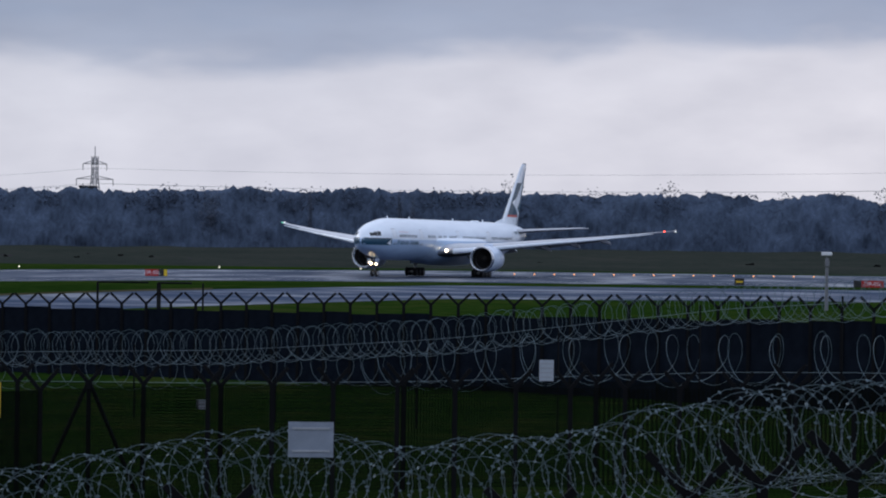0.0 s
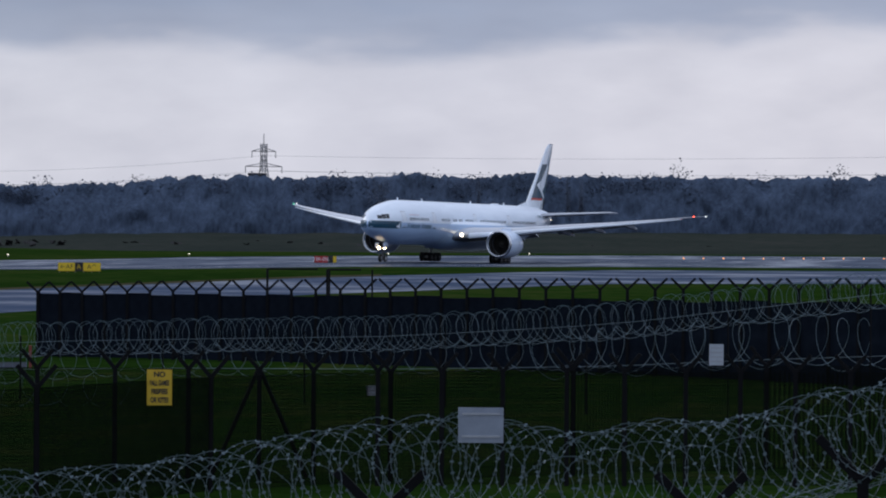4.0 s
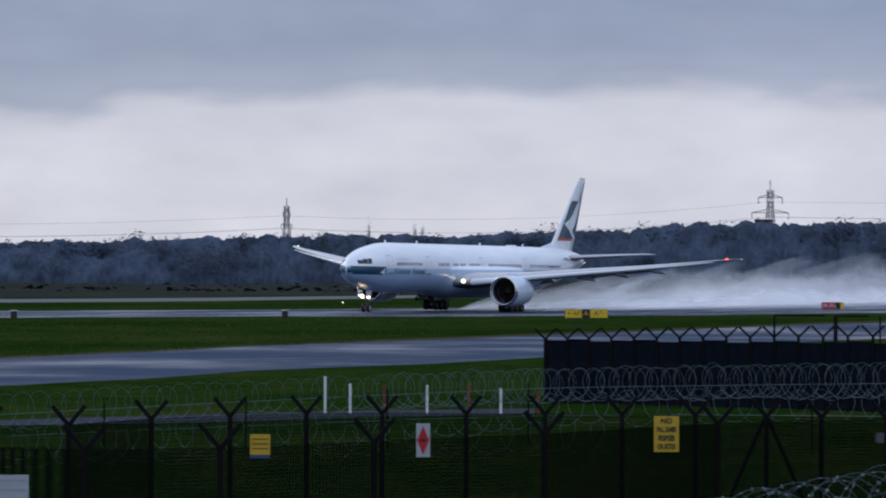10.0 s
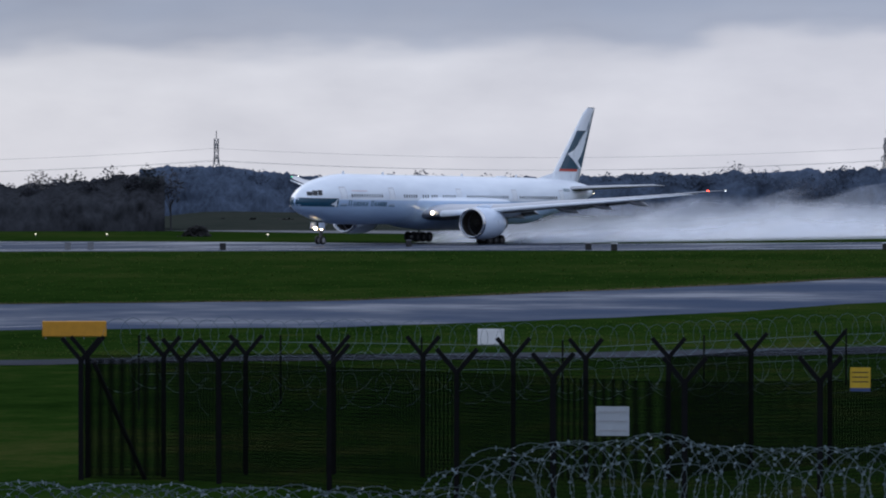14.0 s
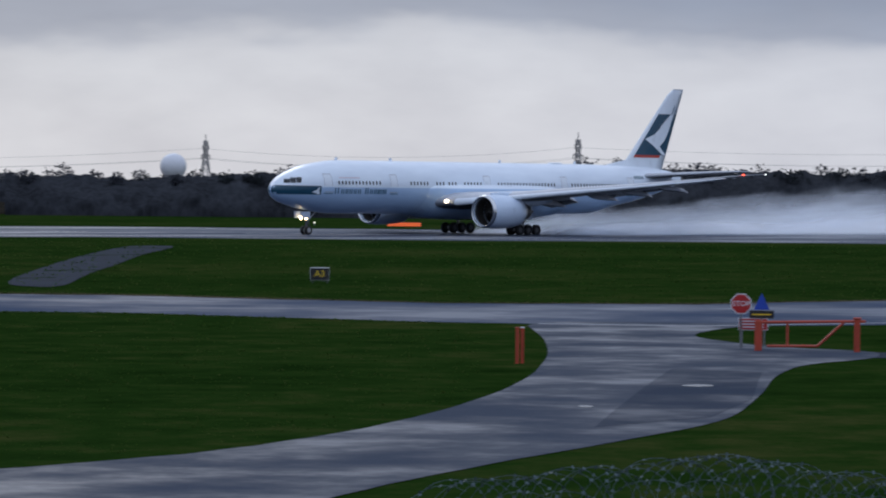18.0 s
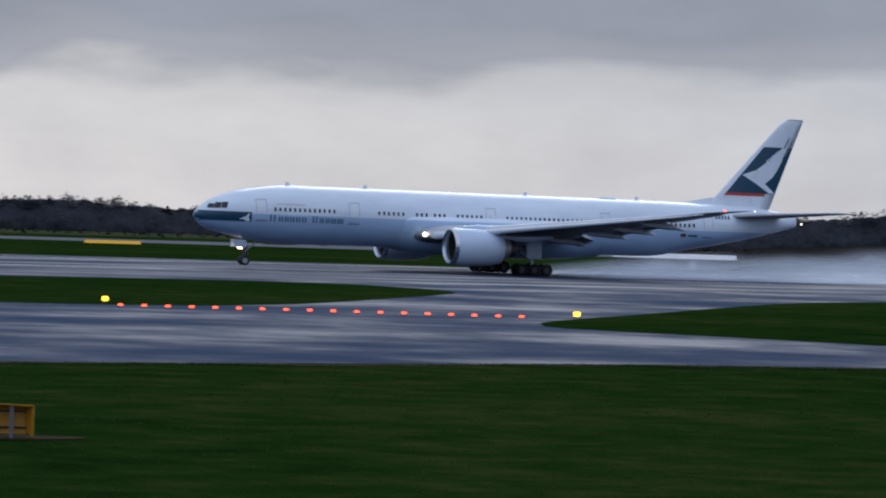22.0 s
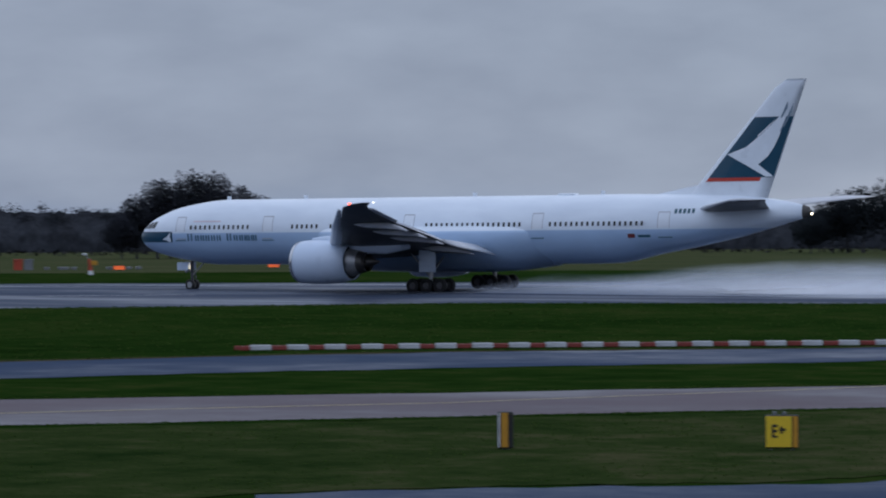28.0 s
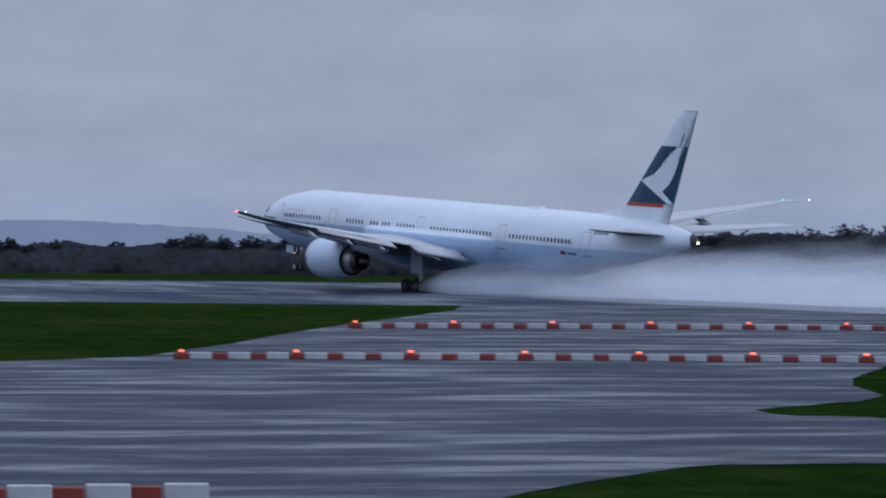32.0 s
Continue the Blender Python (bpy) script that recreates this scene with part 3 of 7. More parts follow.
def smooth_rows(rows, k=3):
    """Catmull-Rom in between the stations."""
    out = []
    for i in range(len(rows) - 1):
        p0, p1, p2, p3 = (np.array(rows[max(0, min(len(rows) - 1, j))]) for j in (i - 1, i, i + 1, i + 2))
        for q in range(k):
            u = q / k
            out.append(tuple(0.5 * (2 * p1 + (p2 - p0) * u + (2 * p0 - 5 * p1 + 4 * p2 - p3) * u * u + (3 * p1 - p0 - 3 * p2 + p3) * u ** 3)))
    out.append(rows[-1])
    return out


FINE_BODY = np.array(smooth_rows(BODY, 4))


def body_at(s):
    return tuple(np.interp(s, FINE_BODY[:, 0], FINE_BODY[:, k]) for k in range(1, 5))


def skin(s, ang, off=0.0):
    """A point on the body at station s; ang in degrees from straight up towards the port side."""
    up, dn, w, zc = body_at(s)
    a = radians(ang)
    h = up if math.cos(a) > 0 else dn
    return Vector((X0 - s, (w + off) * math.sin(a), zc + (h + off) * math.cos(a)))


def skin_z(s, z, side=1, off=0.0):
    """The point of the body at station s and height z."""
    up, dn, w, zc = body_at(s)
    h = up if z > zc else dn
    c = max(-1.0, min(1.0, (z - zc) / h))
    return skin(s, side * math.degrees(math.acos(c)), off)


def loft(rows, closed=True, cap=True):
    n = len(rows[0])
    vs = [p for r in rows for p in r]
    fs = []
    for k in range(len(rows) - 1):
        for i in range(n if closed else n - 1):
            j = (i + 1) % n
            fs.append((k * n + i, k * n + j, (k + 1) * n + j, (k + 1) * n + i))
    if cap:
        fs.append(tuple(range(n)))
        fs.append(tuple(range(len(vs) - n, len(vs)))[::-1])
    return vs, fs


AIR = [(0.0, 0.0), (0.008, 0.26), (0.04, 0.58), (0.12, 0.85), (0.28, 1.0), (0.5, 0.86), (0.75, 0.48), (1.0, 0.03)]


def section(le, te, thick, z, y=None, x_is_up=False):
    """An airfoil ring from le to te stations (x), at span y and height z."""
    pts = []
    for u, h in AIR:
        pts.append((u, h * 0.58))
    for u, h in AIR[::-1][1:-1]:
        pts.append((u, -h * 0.42))
    c = te - le
    return [(X0 - (le + u * c), y, z + h * thick * c) for u, h in pts]


def decal(quadrows, off_normal=None):
    vs = [p for r in quadrows for p in r]
    n = len(quadrows[0])
    fs = [(k * n + i, k * n + i + 1, (k + 1) * n + i + 1, (k + 1) * n + i) for k in range(len(quadrows) - 1) for i in range(n - 1)]
    return vs, fs


def skin_patch(s0, s1, z0, z1, side, off=0.015, ns=6, nz=4, shear=0.0):
    return decal([[skin_z(s0 + (s1 - s0) * i / ns + shear * j / nz, z0 + (z1 - z0) * j / nz, side, off) for j in range(nz + 1)] for i in range(ns + 1)])


wings = {}


def shade_below(ob, least=-0.93):
    """Give down-facing faces a darker grey, underside shade put into the colour."""
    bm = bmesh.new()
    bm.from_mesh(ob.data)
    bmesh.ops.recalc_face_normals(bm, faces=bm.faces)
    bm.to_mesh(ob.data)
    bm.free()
    ob.data.materials.append(SHADEDWING)
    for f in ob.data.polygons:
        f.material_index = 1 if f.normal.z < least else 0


def build_airliner():
    p = thing("airliner", Matrix.Identity(4), "white twin-engine airliner with pale blue belly and teal tail", "airliner")
    # body
    rows = []
    for row in smooth_rows(BODY, 4):
        s = row[0]
        up, dn, w, zc = row[1:]
        ring = []
        for i in range(64):
            a = 2 * math.pi * i / 64
            h = up if math.cos(a) > 0 else dn
            ring.append((X0 - s, max(w, 0.01) * math.sin(a), zc + max(h, 0.01) * math.cos(a)))
        rows.append(ring)
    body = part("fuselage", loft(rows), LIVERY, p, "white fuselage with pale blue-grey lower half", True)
    cone = [[(X0 - r[0], 1.05 * max(r[3], 0.01) * math.sin(a) + 0.0, r[4] + 1.05 * max(r[1] if math.cos(a) > 0 else r[2], 0.01) * math.cos(a)) for a in [2 * math.pi * i / 32 for i in range(32)]] for r in smooth_rows(BODY, 4) if r[0] >= 72.35]
    part("tail_cone", loft(cone), DARKMETAL, p, "dark exhaust cone at the tail tip", True)
    # wing-body fairing
    ring = []
    for s, w, d in [(21.5, 2.2, 2.9), (24, 3.2, 3.28), (28, 3.55, 3.55), (34, 3.65, 3.65), (40, 3.6, 3.62), (44, 3.3, 3.45), (47.5, 2.5, 3.05)]:
        ring.append([(X0 - s, 1.1 * w * math.sin(a), 5.35 + (d * math.cos(a) if math.cos(a) < 0 else 1.1 * math.cos(a))) for a in [2 * math.pi * i / 24 for i in range(24)]])
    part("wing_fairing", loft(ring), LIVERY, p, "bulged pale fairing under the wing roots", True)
    # cheat line at the nose, with a white wing-like shape
    for side in (1, -1):
        rows = []
        for i in range(25):
            s = 0.06 + (5.6 - 0.06) * (i / 24) ** 1.5
            up, dn, w, zc = body_at(s)
            z1 = min(zc + up * 0.92, 5.72)
            z0 = max(zc - dn * 0.92, 4.72)
            rows.append([skin_z(s, z0 + (z1 - z0) * j / 4, side, 0.03) for j in range(5)])
        band_ = part("nose_band", decal(rows), GREEN, p, "teal band round the nose", True)
        tri = [(5.35, 5.64), (4.95, 5.28), (4.25, 4.98), (4.85, 4.90), (5.1, 4.74), (5.4, 4.78)]
        vs = [skin_z(s, z, side, 0.06) for s, z in tri]
        part("white_mark", (vs, [(0, 1, 5), (1, 2, 3), (1, 3, 5), (3, 4, 5)]), WHITE, band_)
        # cockpit panes
        for k, (s0, s1, z0, z1) in enumerate([(1.12, 1.70, 6.00, 6.46), (1.76, 2.36, 6.02, 6.62), (2.42, 3.0, 6.05, 6.68)]):
            part("cockpit_window", skin_patch(s0, s1, z0, z1, side, 0.02, 2, 2, 0.28), BLACKGLASS, p, "dark cockpit window pane")
        # operator's name as plain bars, in two words
        x = 7.6
        for wd, h in [(0.85, 0.86), (0.6, 0.66), (0.55, 0.66), (0.6, 0.66), (0.6, 0.66), (0.62, 0.66), (0.45, 0.0), (0.72, 0.86), (0.6, 0.66), (0.52, 0.66), (0.2, 0.66), (0.5, 0.66), (0.2, 0.66), (0.55, 0.66)]:
            for k in range(0 if not h else 2 if wd > 0.3 else 1):
                part("name_bar", skin_patch(x + k * wd * 0.5, x + k * wd * 0.5 + 0.16, 4.84, 4.84 + h * 0.80, side, 0.03, 1, 3), NAMETEXT, p, "thin teal lettering bar")
            x += wd * 1.12
        for s in (6.2, 16.5):
            part("rule_line", skin_patch(s, s + 1.2, 4.98, 5.05, side, 0.02, 2, 1), SEAM, p)
        part("script_bar", skin_patch(8.3, 11.6, 6.62, 6.74, side, 0.03, 6, 1), plain_pink, p, "faint pinkish script bar")
        # doors
        for s in (6.1, 16.6, 32.6, 46.5, 59.4):
            d = part("cabin_door", skin_patch(s, s + 1.12, 5.72, 7.08, side, 0.012, 2, 6), WHITE, p, "white cabin door")
            for a_, b_, c_, e_ in ((-0.03, 0.02, 5.7, 7.1), (1.1, 1.15, 5.7, 7.1), (0, 1.12, 7.05, 7.12)):
                part("door_seam", skin_patch(s + a_, s + b_, c_, e_, side, 0.03, 1, 6), SEAM, d)
            part("door_sill", skin_patch(s - 0.1, s + 1.25, 4.82, 4.90, side, 0.02, 2, 1), TEALTEXT, d)
        # registration and flag as plain shapes
        x = 60.9
        for k in range(5):
            part("registration_bar", skin_patch(x, x + 0.26, 6.95, 7.35, side, 0.02, 1, 1), TEALTEXT, p)
            x += 0.42
        part("flag_mark", skin_patch(56.4, 57.1, 4.84, 5.2, side, 0.02, 1, 1), FLAGRED, p, "small dark red flag mark")
        part("city_bar", skin_patch(57.4, 58.6, 4.88, 5.1, side, 0.02, 1, 1), TEALTEXT, p)
    # cabin windows, one mesh for all
    wv = [skin_z(20 + dx, 6.12 + dz, 1, 0.022) for dx, dz in ((0, -0.19), (0.23, -0.19), (0.23, 0.19), (0, 0.19))]
    o = wv[0].copy()
    wm = {}
    for side in (1, -1):
        me = mesh_of("cabin_window", [((v.x - o.x), v.y * side, v.z) for v in wv], [(0, 1, 2, 3) if side < 0 else (3, 2, 1, 0)], BLACKGLASS)
        wm[side] = me
    runs = [(8.0, 13), (19.9, 6), (24.3, 3), (26.4, 3), (29.1, 6), (35.0, 19), (48.3, 18)]
    for side in (1, -1):
        for s, n in runs:
            for k in range(n):
                part("cabin_window", wm[side], BLACKGLASS, p, at_=Matrix.Translation((X0 - (s + k * 0.56), 0, 0)))
    # fin
    def fin_edge(z):
        u = (z - 7.6) / (18.55 - 7.6)
        return 60.3 + u * 10.2, 68.75 + u * 4.2

    rings = []
    for z in (7.6, 8.6, 10, 12, 14, 16, 17.8, 18.35, 18.55):
        le, te = fin_edge(z)
        if z > 18:
            le += (z - 18) * 0.9
        th = 0.10 if z < 18.4 else 0.05
        rings.append([(x, (zz - 0) * 1.0, z) for x, y_, zz in section(le, te, th, 0.0, 0)])
    fin = part("tail_fin", loft(rings), WHITE, p, "white swept tail fin", True)
    part("dorsal_fillet", ([(X0 - 57.6, 0, 8.62), (X0 - 61.6, 0.28, 8.3), (X0 - 61.6, -0.28, 8.3), (X0 - 61.9, 0, 9.4)], [(0, 1, 3), (0, 3, 2), (0, 2, 1), (1, 2, 3)]), WHITE, fin)

    def fin_pt(u, z, side, off=0.03):
        le, te = fin_edge(z)
        h = float(np.interp(u, [a for a, b in AIR], [b for a, b in AIR])) * (0.58 if side > 0 else 0.42) * 0.10 * (te - le)
        return (X0 - (le + u * (te - le)), side * (h + off), z)

    def fin_u(s, z):
        le, te = fin_edge(z)
        return (s - le) / (te - le)

    us = [0.10, 0.12, 0.16, 0.20, 0.24, 0.28, 0.34, 0.42, 0.5, 0.58, 0.66, 0.75, 0.82, 0.9, 0.985]
    fore = [(10.07, 68.84), (11.15, 66.94), (12.07, 65.18), (12.68, 67.04), (13.91, 68.74), (15.3, 70.30)]
    aft = [(10.07, 69.58), (11.15, 68.18), (11.86, 69.14), (12.7, 69.75), (13.6, 70.24), (15.3, 70.94)]
    for side in (1, -1):
        part("tail_panel", decal([[fin_pt(u, 10.02 + (15.3 - 10.02) * j / 6, side) for j in range(7)] for u in us]), GREEN, fin, "deep teal tail panel", True)
        part("tail_stripe", decal([[fin_pt(u, 9.70 + 0.32 * j, side, 0.03) for j in range(2)] for u in us[:13]]), REDPAINT, fin, "thin red stripe")
        rows = []
        for z in (10.07, 10.4, 10.75, 11.15, 11.5, 11.86, 12.07, 12.35, 12.68, 13.1, 13.6, 13.91, 14.4, 14.9, 15.3):
            s0, = table(fore, z)
            s1, = table(aft, z)
            if z < 11.2:
                s1 = max(s1, s0 + 0.5)
            rows.append([fin_pt(fin_u(s0 + (s1 - s0) * i / 10, z), z, side, 0.055) for i in range(11)])
        part("brushstroke_wing", decal(rows), WHITE, fin, "white brushstroke wing shape", True)
        for z, dz, wd in ((13.5, 0.8, 0.10), (13.8, 0.85, 0.09), (14.1, 0.8, 0.09), (14.35, 0.7, 0.08)):
            s0, s1 = table(fore, z)[0], table(fore, z + dz)[0]
            sliver = [fin_pt(fin_u(a_, b_), b_, side, 0.05) for a_, b_ in ((s0 + 0.05, z), (s0 + 0.02 + wd, z + 0.12), (s1 - 0.08, z + dz), (s0 + 0.02, z + 0.22))]
            part("brush_hair", (sliver, [(0, 1, 2, 3)]), WHITE, fin, "thin white bristle stroke")
        for s_, z, h_, wd in ((70.42, 15.2, 1.45, 0.16), (70.62, 14.4, 2.1, 0.13), (70.3, 14.0, 1.2, 0.08)):
            top_ = fin_pt(fin_u(s_ + h_ * 0.52, z + h_), z + h_, side, 0.06)
            wisp = [fin_pt(fin_u(a_, b_), b_, side, 0.06) for a_, b_ in ((s_, z), (s_ + wd, z), (s_ + wd + h_ * 0.36, z + h_ * 0.6), (s_ + h_ * 0.30, z + h_ * 0.6))] + [top_]
            part("brush_wisp", (wisp, [(0, 1, 2, 3), (3, 2, 4)]), WISP, fin, "grey-teal brush wisp")
        # tailplane
        rings = []
        for y, le, te, z, th in [(1.0, 62.4, 69.6, 7.25, 0.10), (4, 65.0, 71.0, 7.55, 0.095), (8, 68.5, 72.9, 7.9, 0.09), (10.3, 70.6, 74.2, 8.1, 0.08), (10.75, 71.7, 74.3, 8.14, 0.04)]:
            rings.append([(x, side * y, z2) for x, _, z2 in section(le, te, th, z, 0)])
        shade_below(part("tailplane", loft(rings), GREYWING, p, "grey swept tailplane", True))
        # main wing
        ws = [(2.6, 23.5, 41.6, 3.95, 0.125), (5.0, 25.9, 41.4, 4.15, 0.12), (10.0, 29.6, 41.2, 4.75, 0.105), (16.0, 33.9, 43.2, 5.55, 0.10), (22.0, 38.2, 44.5, 6.32, 0.09), (28.0, 42.7, 46.3, 7.15, 0.08),
              (30.8, 44.8, 47.3, 7.58, 0.07), (32.2, 46.6, 48.4, 7.8, 0.06), (33.0, 48.2, 49.1, 7.92, 0.05)]
        rings = [[(x, side * y, z2) for x, _, z2 in section(le, te, th, z, 0)] for y, le, te, z, th in ws]
        wing = wings[side] = part("wing", loft(rings), GREYWING, p, "long grey swept wing", True)
        shade_below(wing)
        # White here puts the sky-lit brightness of the leading edge into the colour
        part("slat", loft([[(x + 0.55, side * y, z2 - 0.22) for x, _, z2 in section(le, le + 0.15 * (te - le), 0.36, z, 0)] for y, le, te, z, th in ws[1:7]]), WHITE, wing, "extended leading-edge slat, whitened as if sky-lit", True)
        for y0, y1 in ((4.2, 9.4), (12.4, 22.2)):
            rg = []
            for y in (y0, y1):
                le, te, z, th = table([r for r in ws], y)
                c = 0.17 * (te - le)
                base = section(te - 0.05 * (te - le), te - 0.05 * (te - le) + c, 0.16, 0.0, 0)
                rr = []
                for x, _, zz in base:
                    dx = x - (X0 - te)
                    rr.append((X0 - te + dx, side * y, z - 0.1 + zz + dx * 0.34))
                rg.append(rr)
            shade_below(part("flap", loft(rg), GREYWING, wing, "lowered trailing-edge flap", True))
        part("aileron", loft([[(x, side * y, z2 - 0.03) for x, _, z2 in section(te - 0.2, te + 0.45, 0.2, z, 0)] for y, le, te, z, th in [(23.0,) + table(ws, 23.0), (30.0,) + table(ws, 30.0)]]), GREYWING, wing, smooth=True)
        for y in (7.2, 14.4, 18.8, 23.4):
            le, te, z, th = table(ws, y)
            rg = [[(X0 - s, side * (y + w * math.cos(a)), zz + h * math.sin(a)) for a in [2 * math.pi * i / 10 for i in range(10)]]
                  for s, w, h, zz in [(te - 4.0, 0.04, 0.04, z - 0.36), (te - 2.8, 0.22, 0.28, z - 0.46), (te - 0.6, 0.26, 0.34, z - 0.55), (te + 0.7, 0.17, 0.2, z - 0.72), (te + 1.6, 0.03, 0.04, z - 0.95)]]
            shade_below(part("flap_track_fairing", loft(rg), GREYWING, wing, "pale flap track fairing", True), -0.4)
        part("wingtip_light", boxed(X0 - 46.42, X0 - 46.24, side * 32.0 - 0.09, side * 32.0 + 0.09, 7.77, 7.91), REDLAMP if side > 0 else GREENLAMP, wing, "glowing wingtip light")
        part("tip_strobe", boxed(X0 - 49.42, X0 - 49.30, side * 32.9 - 0.045, side * 32.9 + 0.045, 7.88, 7.97), STROBE, wing, "white trailing-edge strobe")
        bm = bmesh.new()
        bmesh.ops.create_uvsphere(bm, u_segments=10, v_segments=6, radius=0.22, matrix=Matrix.Translation((X0 - 24.95, side * 4.15, 4.06)))
        part("wing_root_lamp", bm, LAMP2, wing, "bright wing-root landing lamp")
        # engine
        e = part("engine", lathe([(11.9, 1.62), (12.12, 1.75), (12.05, 1.86), (11.6, 1.95), (10.6, 2.02), (9.0, 2.02), (7.4, 1.9), (6.3, 1.68), (6.25, 1.58), (7.2, 1.55), (9.5, 1.6), (11.9, 1.62)], 40),
                 NACELLE, p, "large pale round engine nacelle", True, Matrix.Translation((-0.5, side * 9.6, 2.95)))
        part("inlet_lip", lathe([(11.6, 1.60), (12.05, 1.66), (12.2, 1.76), (12.08, 1.88), (11.75, 1.955)], 40), BAREMETAL, e, "polished inlet lip ring", True)
        part("inlet_duct", lathe([(12.0, 1.665), (11.0, 1.56), (10.3, 1.58)], 36), DARKMETAL, e, "dark inlet duct", True)
        bl = bmesh.new()
        for k in range(22):
            a = 2 * math.pi * k / 22
            c, s_ = math.cos(a), math.sin(a)
            ta = a + 0.16
            c2, s2 = math.cos(ta), math.sin(ta)
            q = [bl.verts.new(v) for v in ((10.55, 0.42 * s_, 0.42 * c), (10.25, 0.42 * s2, 0.42 * c2), (10.05, 1.54 * math.sin(a + 0.42), 1.54 * math.cos(a + 0.42)), (10.5, 1.54 * math.sin(a + 0.2), 1.54 * math.cos(a + 0.2)))]
            bl.faces.new(q)
        part("fan", bl, DARKMETAL, e, "dark wide-chord fan blades")
        part("spinner", lathe([(11.25, 0.01), (11.0, 0.2), (10.5, 0.46), (10.2, 0.5)], 20), DARKMETAL, e, "dark fan spinner", True)
        part("fan_backing", lathe([(10.0, 1.56), (9.98, 0.05)], 30), RUBBER, e)
        part("core_cowl", lathe([(7.2, 1.40), (6.2, 1.26), (5.35, 1.05)], 30), STEEL, e, "pale metal core cowl", True)
        part("core_nozzle", lathe([(5.36, 1.06), (4.9, 0.94), (4.5, 0.84), (4.9, 0.8)], 30), DARKMETAL, e, "dark core nozzle", True)
        # Tyre black reused: this ring stands for the shade inside the slot
        part("fan_slot_shade", lathe([(6.45, 1.57), (6.4, 1.26)], 30), RUBBER, e, "black ring as the shade in the fan nozzle slot")
        part("exhaust_plug", lathe([(5.2, 0.62), (4.4, 0.5), (3.3, 0.06)], 20), DARKMETAL, e, "dark exhaust cone", True)
        rg = [[(x, side * 9.6 + w * math.sin(a), zz + h * math.cos(a)) for a in [2 * math.pi * i / 10 for i in range(10)]] for x, w, h, zz in [(10.2, 0.12, 0.2, 4.95), (8.5, 0.34, 0.5, 4.85), (5.5, 0.36, 0.8, 4.5), (2.0, 0.3, 0.6, 4.25), (-0.5, 0.08, 0.2, 4.3)]]
        part("pylon", loft(rg), NACELLE, p, "pale engine pylon", True)
        # main gear
        g = part("main_gear", rodded((0, side * 5.3, 4.3), (0, side * 5.5, 0.75), 0.22, 0.19, 12), STEEL, p, "steel main gear leg")
        part("brace", rodded((0.05, side * 2.6, 3.6), (0, side * 5.45, 1.7), 0.1), STEEL, g)
        part("drag_brace", rodded((2.6, side * 5.0, 3.8), (0.1, side * 5.45, 1.5), 0.09), STEEL, g)
        part("gear_door", boxed(-0.9, 0.9, side * 6.02 - 0.04, side * 6.02 + 0.04, 1.9, 3.9, bevel=0.02), NACELLE, g, "pale main gear door")
        part("bogie_beam", boxed(-1.75, 1.75, side * 5.5 - 0.16, side * 5.5 + 0.16, 0.52, 0.86, bevel=0.05), STEEL, g)
        for ax in (-1.47, 0, 1.47):
            for dy in (-0.7, 0.7):
                w = part("main_wheel", lathe([(-0.22, 0.36), (-0.25, 0.52), (-0.2, 0.64), (-0.08, 0.67), (0.08, 0.67), (0.2, 0.64), (0.25, 0.52), (0.22, 0.36)], 22), RUBBER, g, "black main wheel tyre", True,
                         Matrix.Translation((ax, side * 5.5 + dy, 0.67)) @ Euler((0, 0, radians(90))).to_matrix().to_4x4())
                part("rim", lathe([(-0.2, 0.02), (-0.2, 0.30), (0.2, 0.30), (0.2, 0.02)], 14), DARKRIM, w, "dark grey wheel rim")
        # nose gear wheels
    ng = part("nose_gear", rodded((31.2, 0, 3.2), (31.2, 0, 0.6), 0.19, 0.14, 10), DARKRIM, p, "dark steel nose gear leg")
    part("torque_link", rodded((30.9, 0, 1.7), (30.75, 0, 1.15), 0.07), DARKRIM, ng)
    part("drag_strut", rodded((29.4, 0, 3.0), (31.1, 0, 1.5), 0.07), STEEL, ng)
    part("axle", rodded((31.2, -0.5, 0.53), (31.2, 0.5, 0.53), 0.07), STEEL, ng)
    for side in (1, -1):
        w = part("nose_wheel", lathe([(-0.16, 0.3), (-0.19, 0.42), (-0.14, 0.51), (0.14, 0.51), (0.19, 0.42), (0.16, 0.3)], 20), RUBBER, ng, "black nose wheel tyre", True,
                 Matrix.Translation((31.2, side * 0.36, 0.53)) @ Euler((0, 0, radians(90))).to_matrix().to_4x4())
        part("rim", lathe([(-0.15, 0.02), (-0.15, 0.28), (0.15, 0.28), (0.15, 0.02)], 14), STEEL, w, "pale wheel rim")
        part("nose_gear_door", boxed(31.2, 32.55, side * 0.62 - 0.03, side * 0.62 + 0.03, 1.95, 2.72, bevel=0.02), NACELLE, p, "open white nose gear door")
        bm = bmesh.new()
        bmesh.ops.create_uvsphere(bm, u_segments=10, v_segments=6, radius=0.19, matrix=Matrix.Translation((31.62, side * 0.42, 1.95)))
        lamp = part("taxi_lamp", bm, LAMP, ng, "bright warm taxi lamp")
        part("lamp_housing", lathe([(31.68, 0.225), (31.5, 0.25), (31.38, 0.2), (31.36, 0.02)], 14), STEEL, lamp, "grey lamp housing", True, Matrix.Translation((0, side * 0.42, 1.95)))
    # aerials, beacon, auxiliary exhaust
    for s in (10.5, 19.5, 38.5, 52.2):
        part("aerial", boxed(X0 - s - 0.25, X0 - s + 0.2, -0.03, 0.03, 8.65, 9.05, bevel=0.01), WHITE, p)
    part("satcom_dome", boxed(X0 - 49.5, X0 - 47.6, -0.4, 0.4, 8.62, 8.86, bevel=0.1), WHITE, p, "low white radome on the roof")
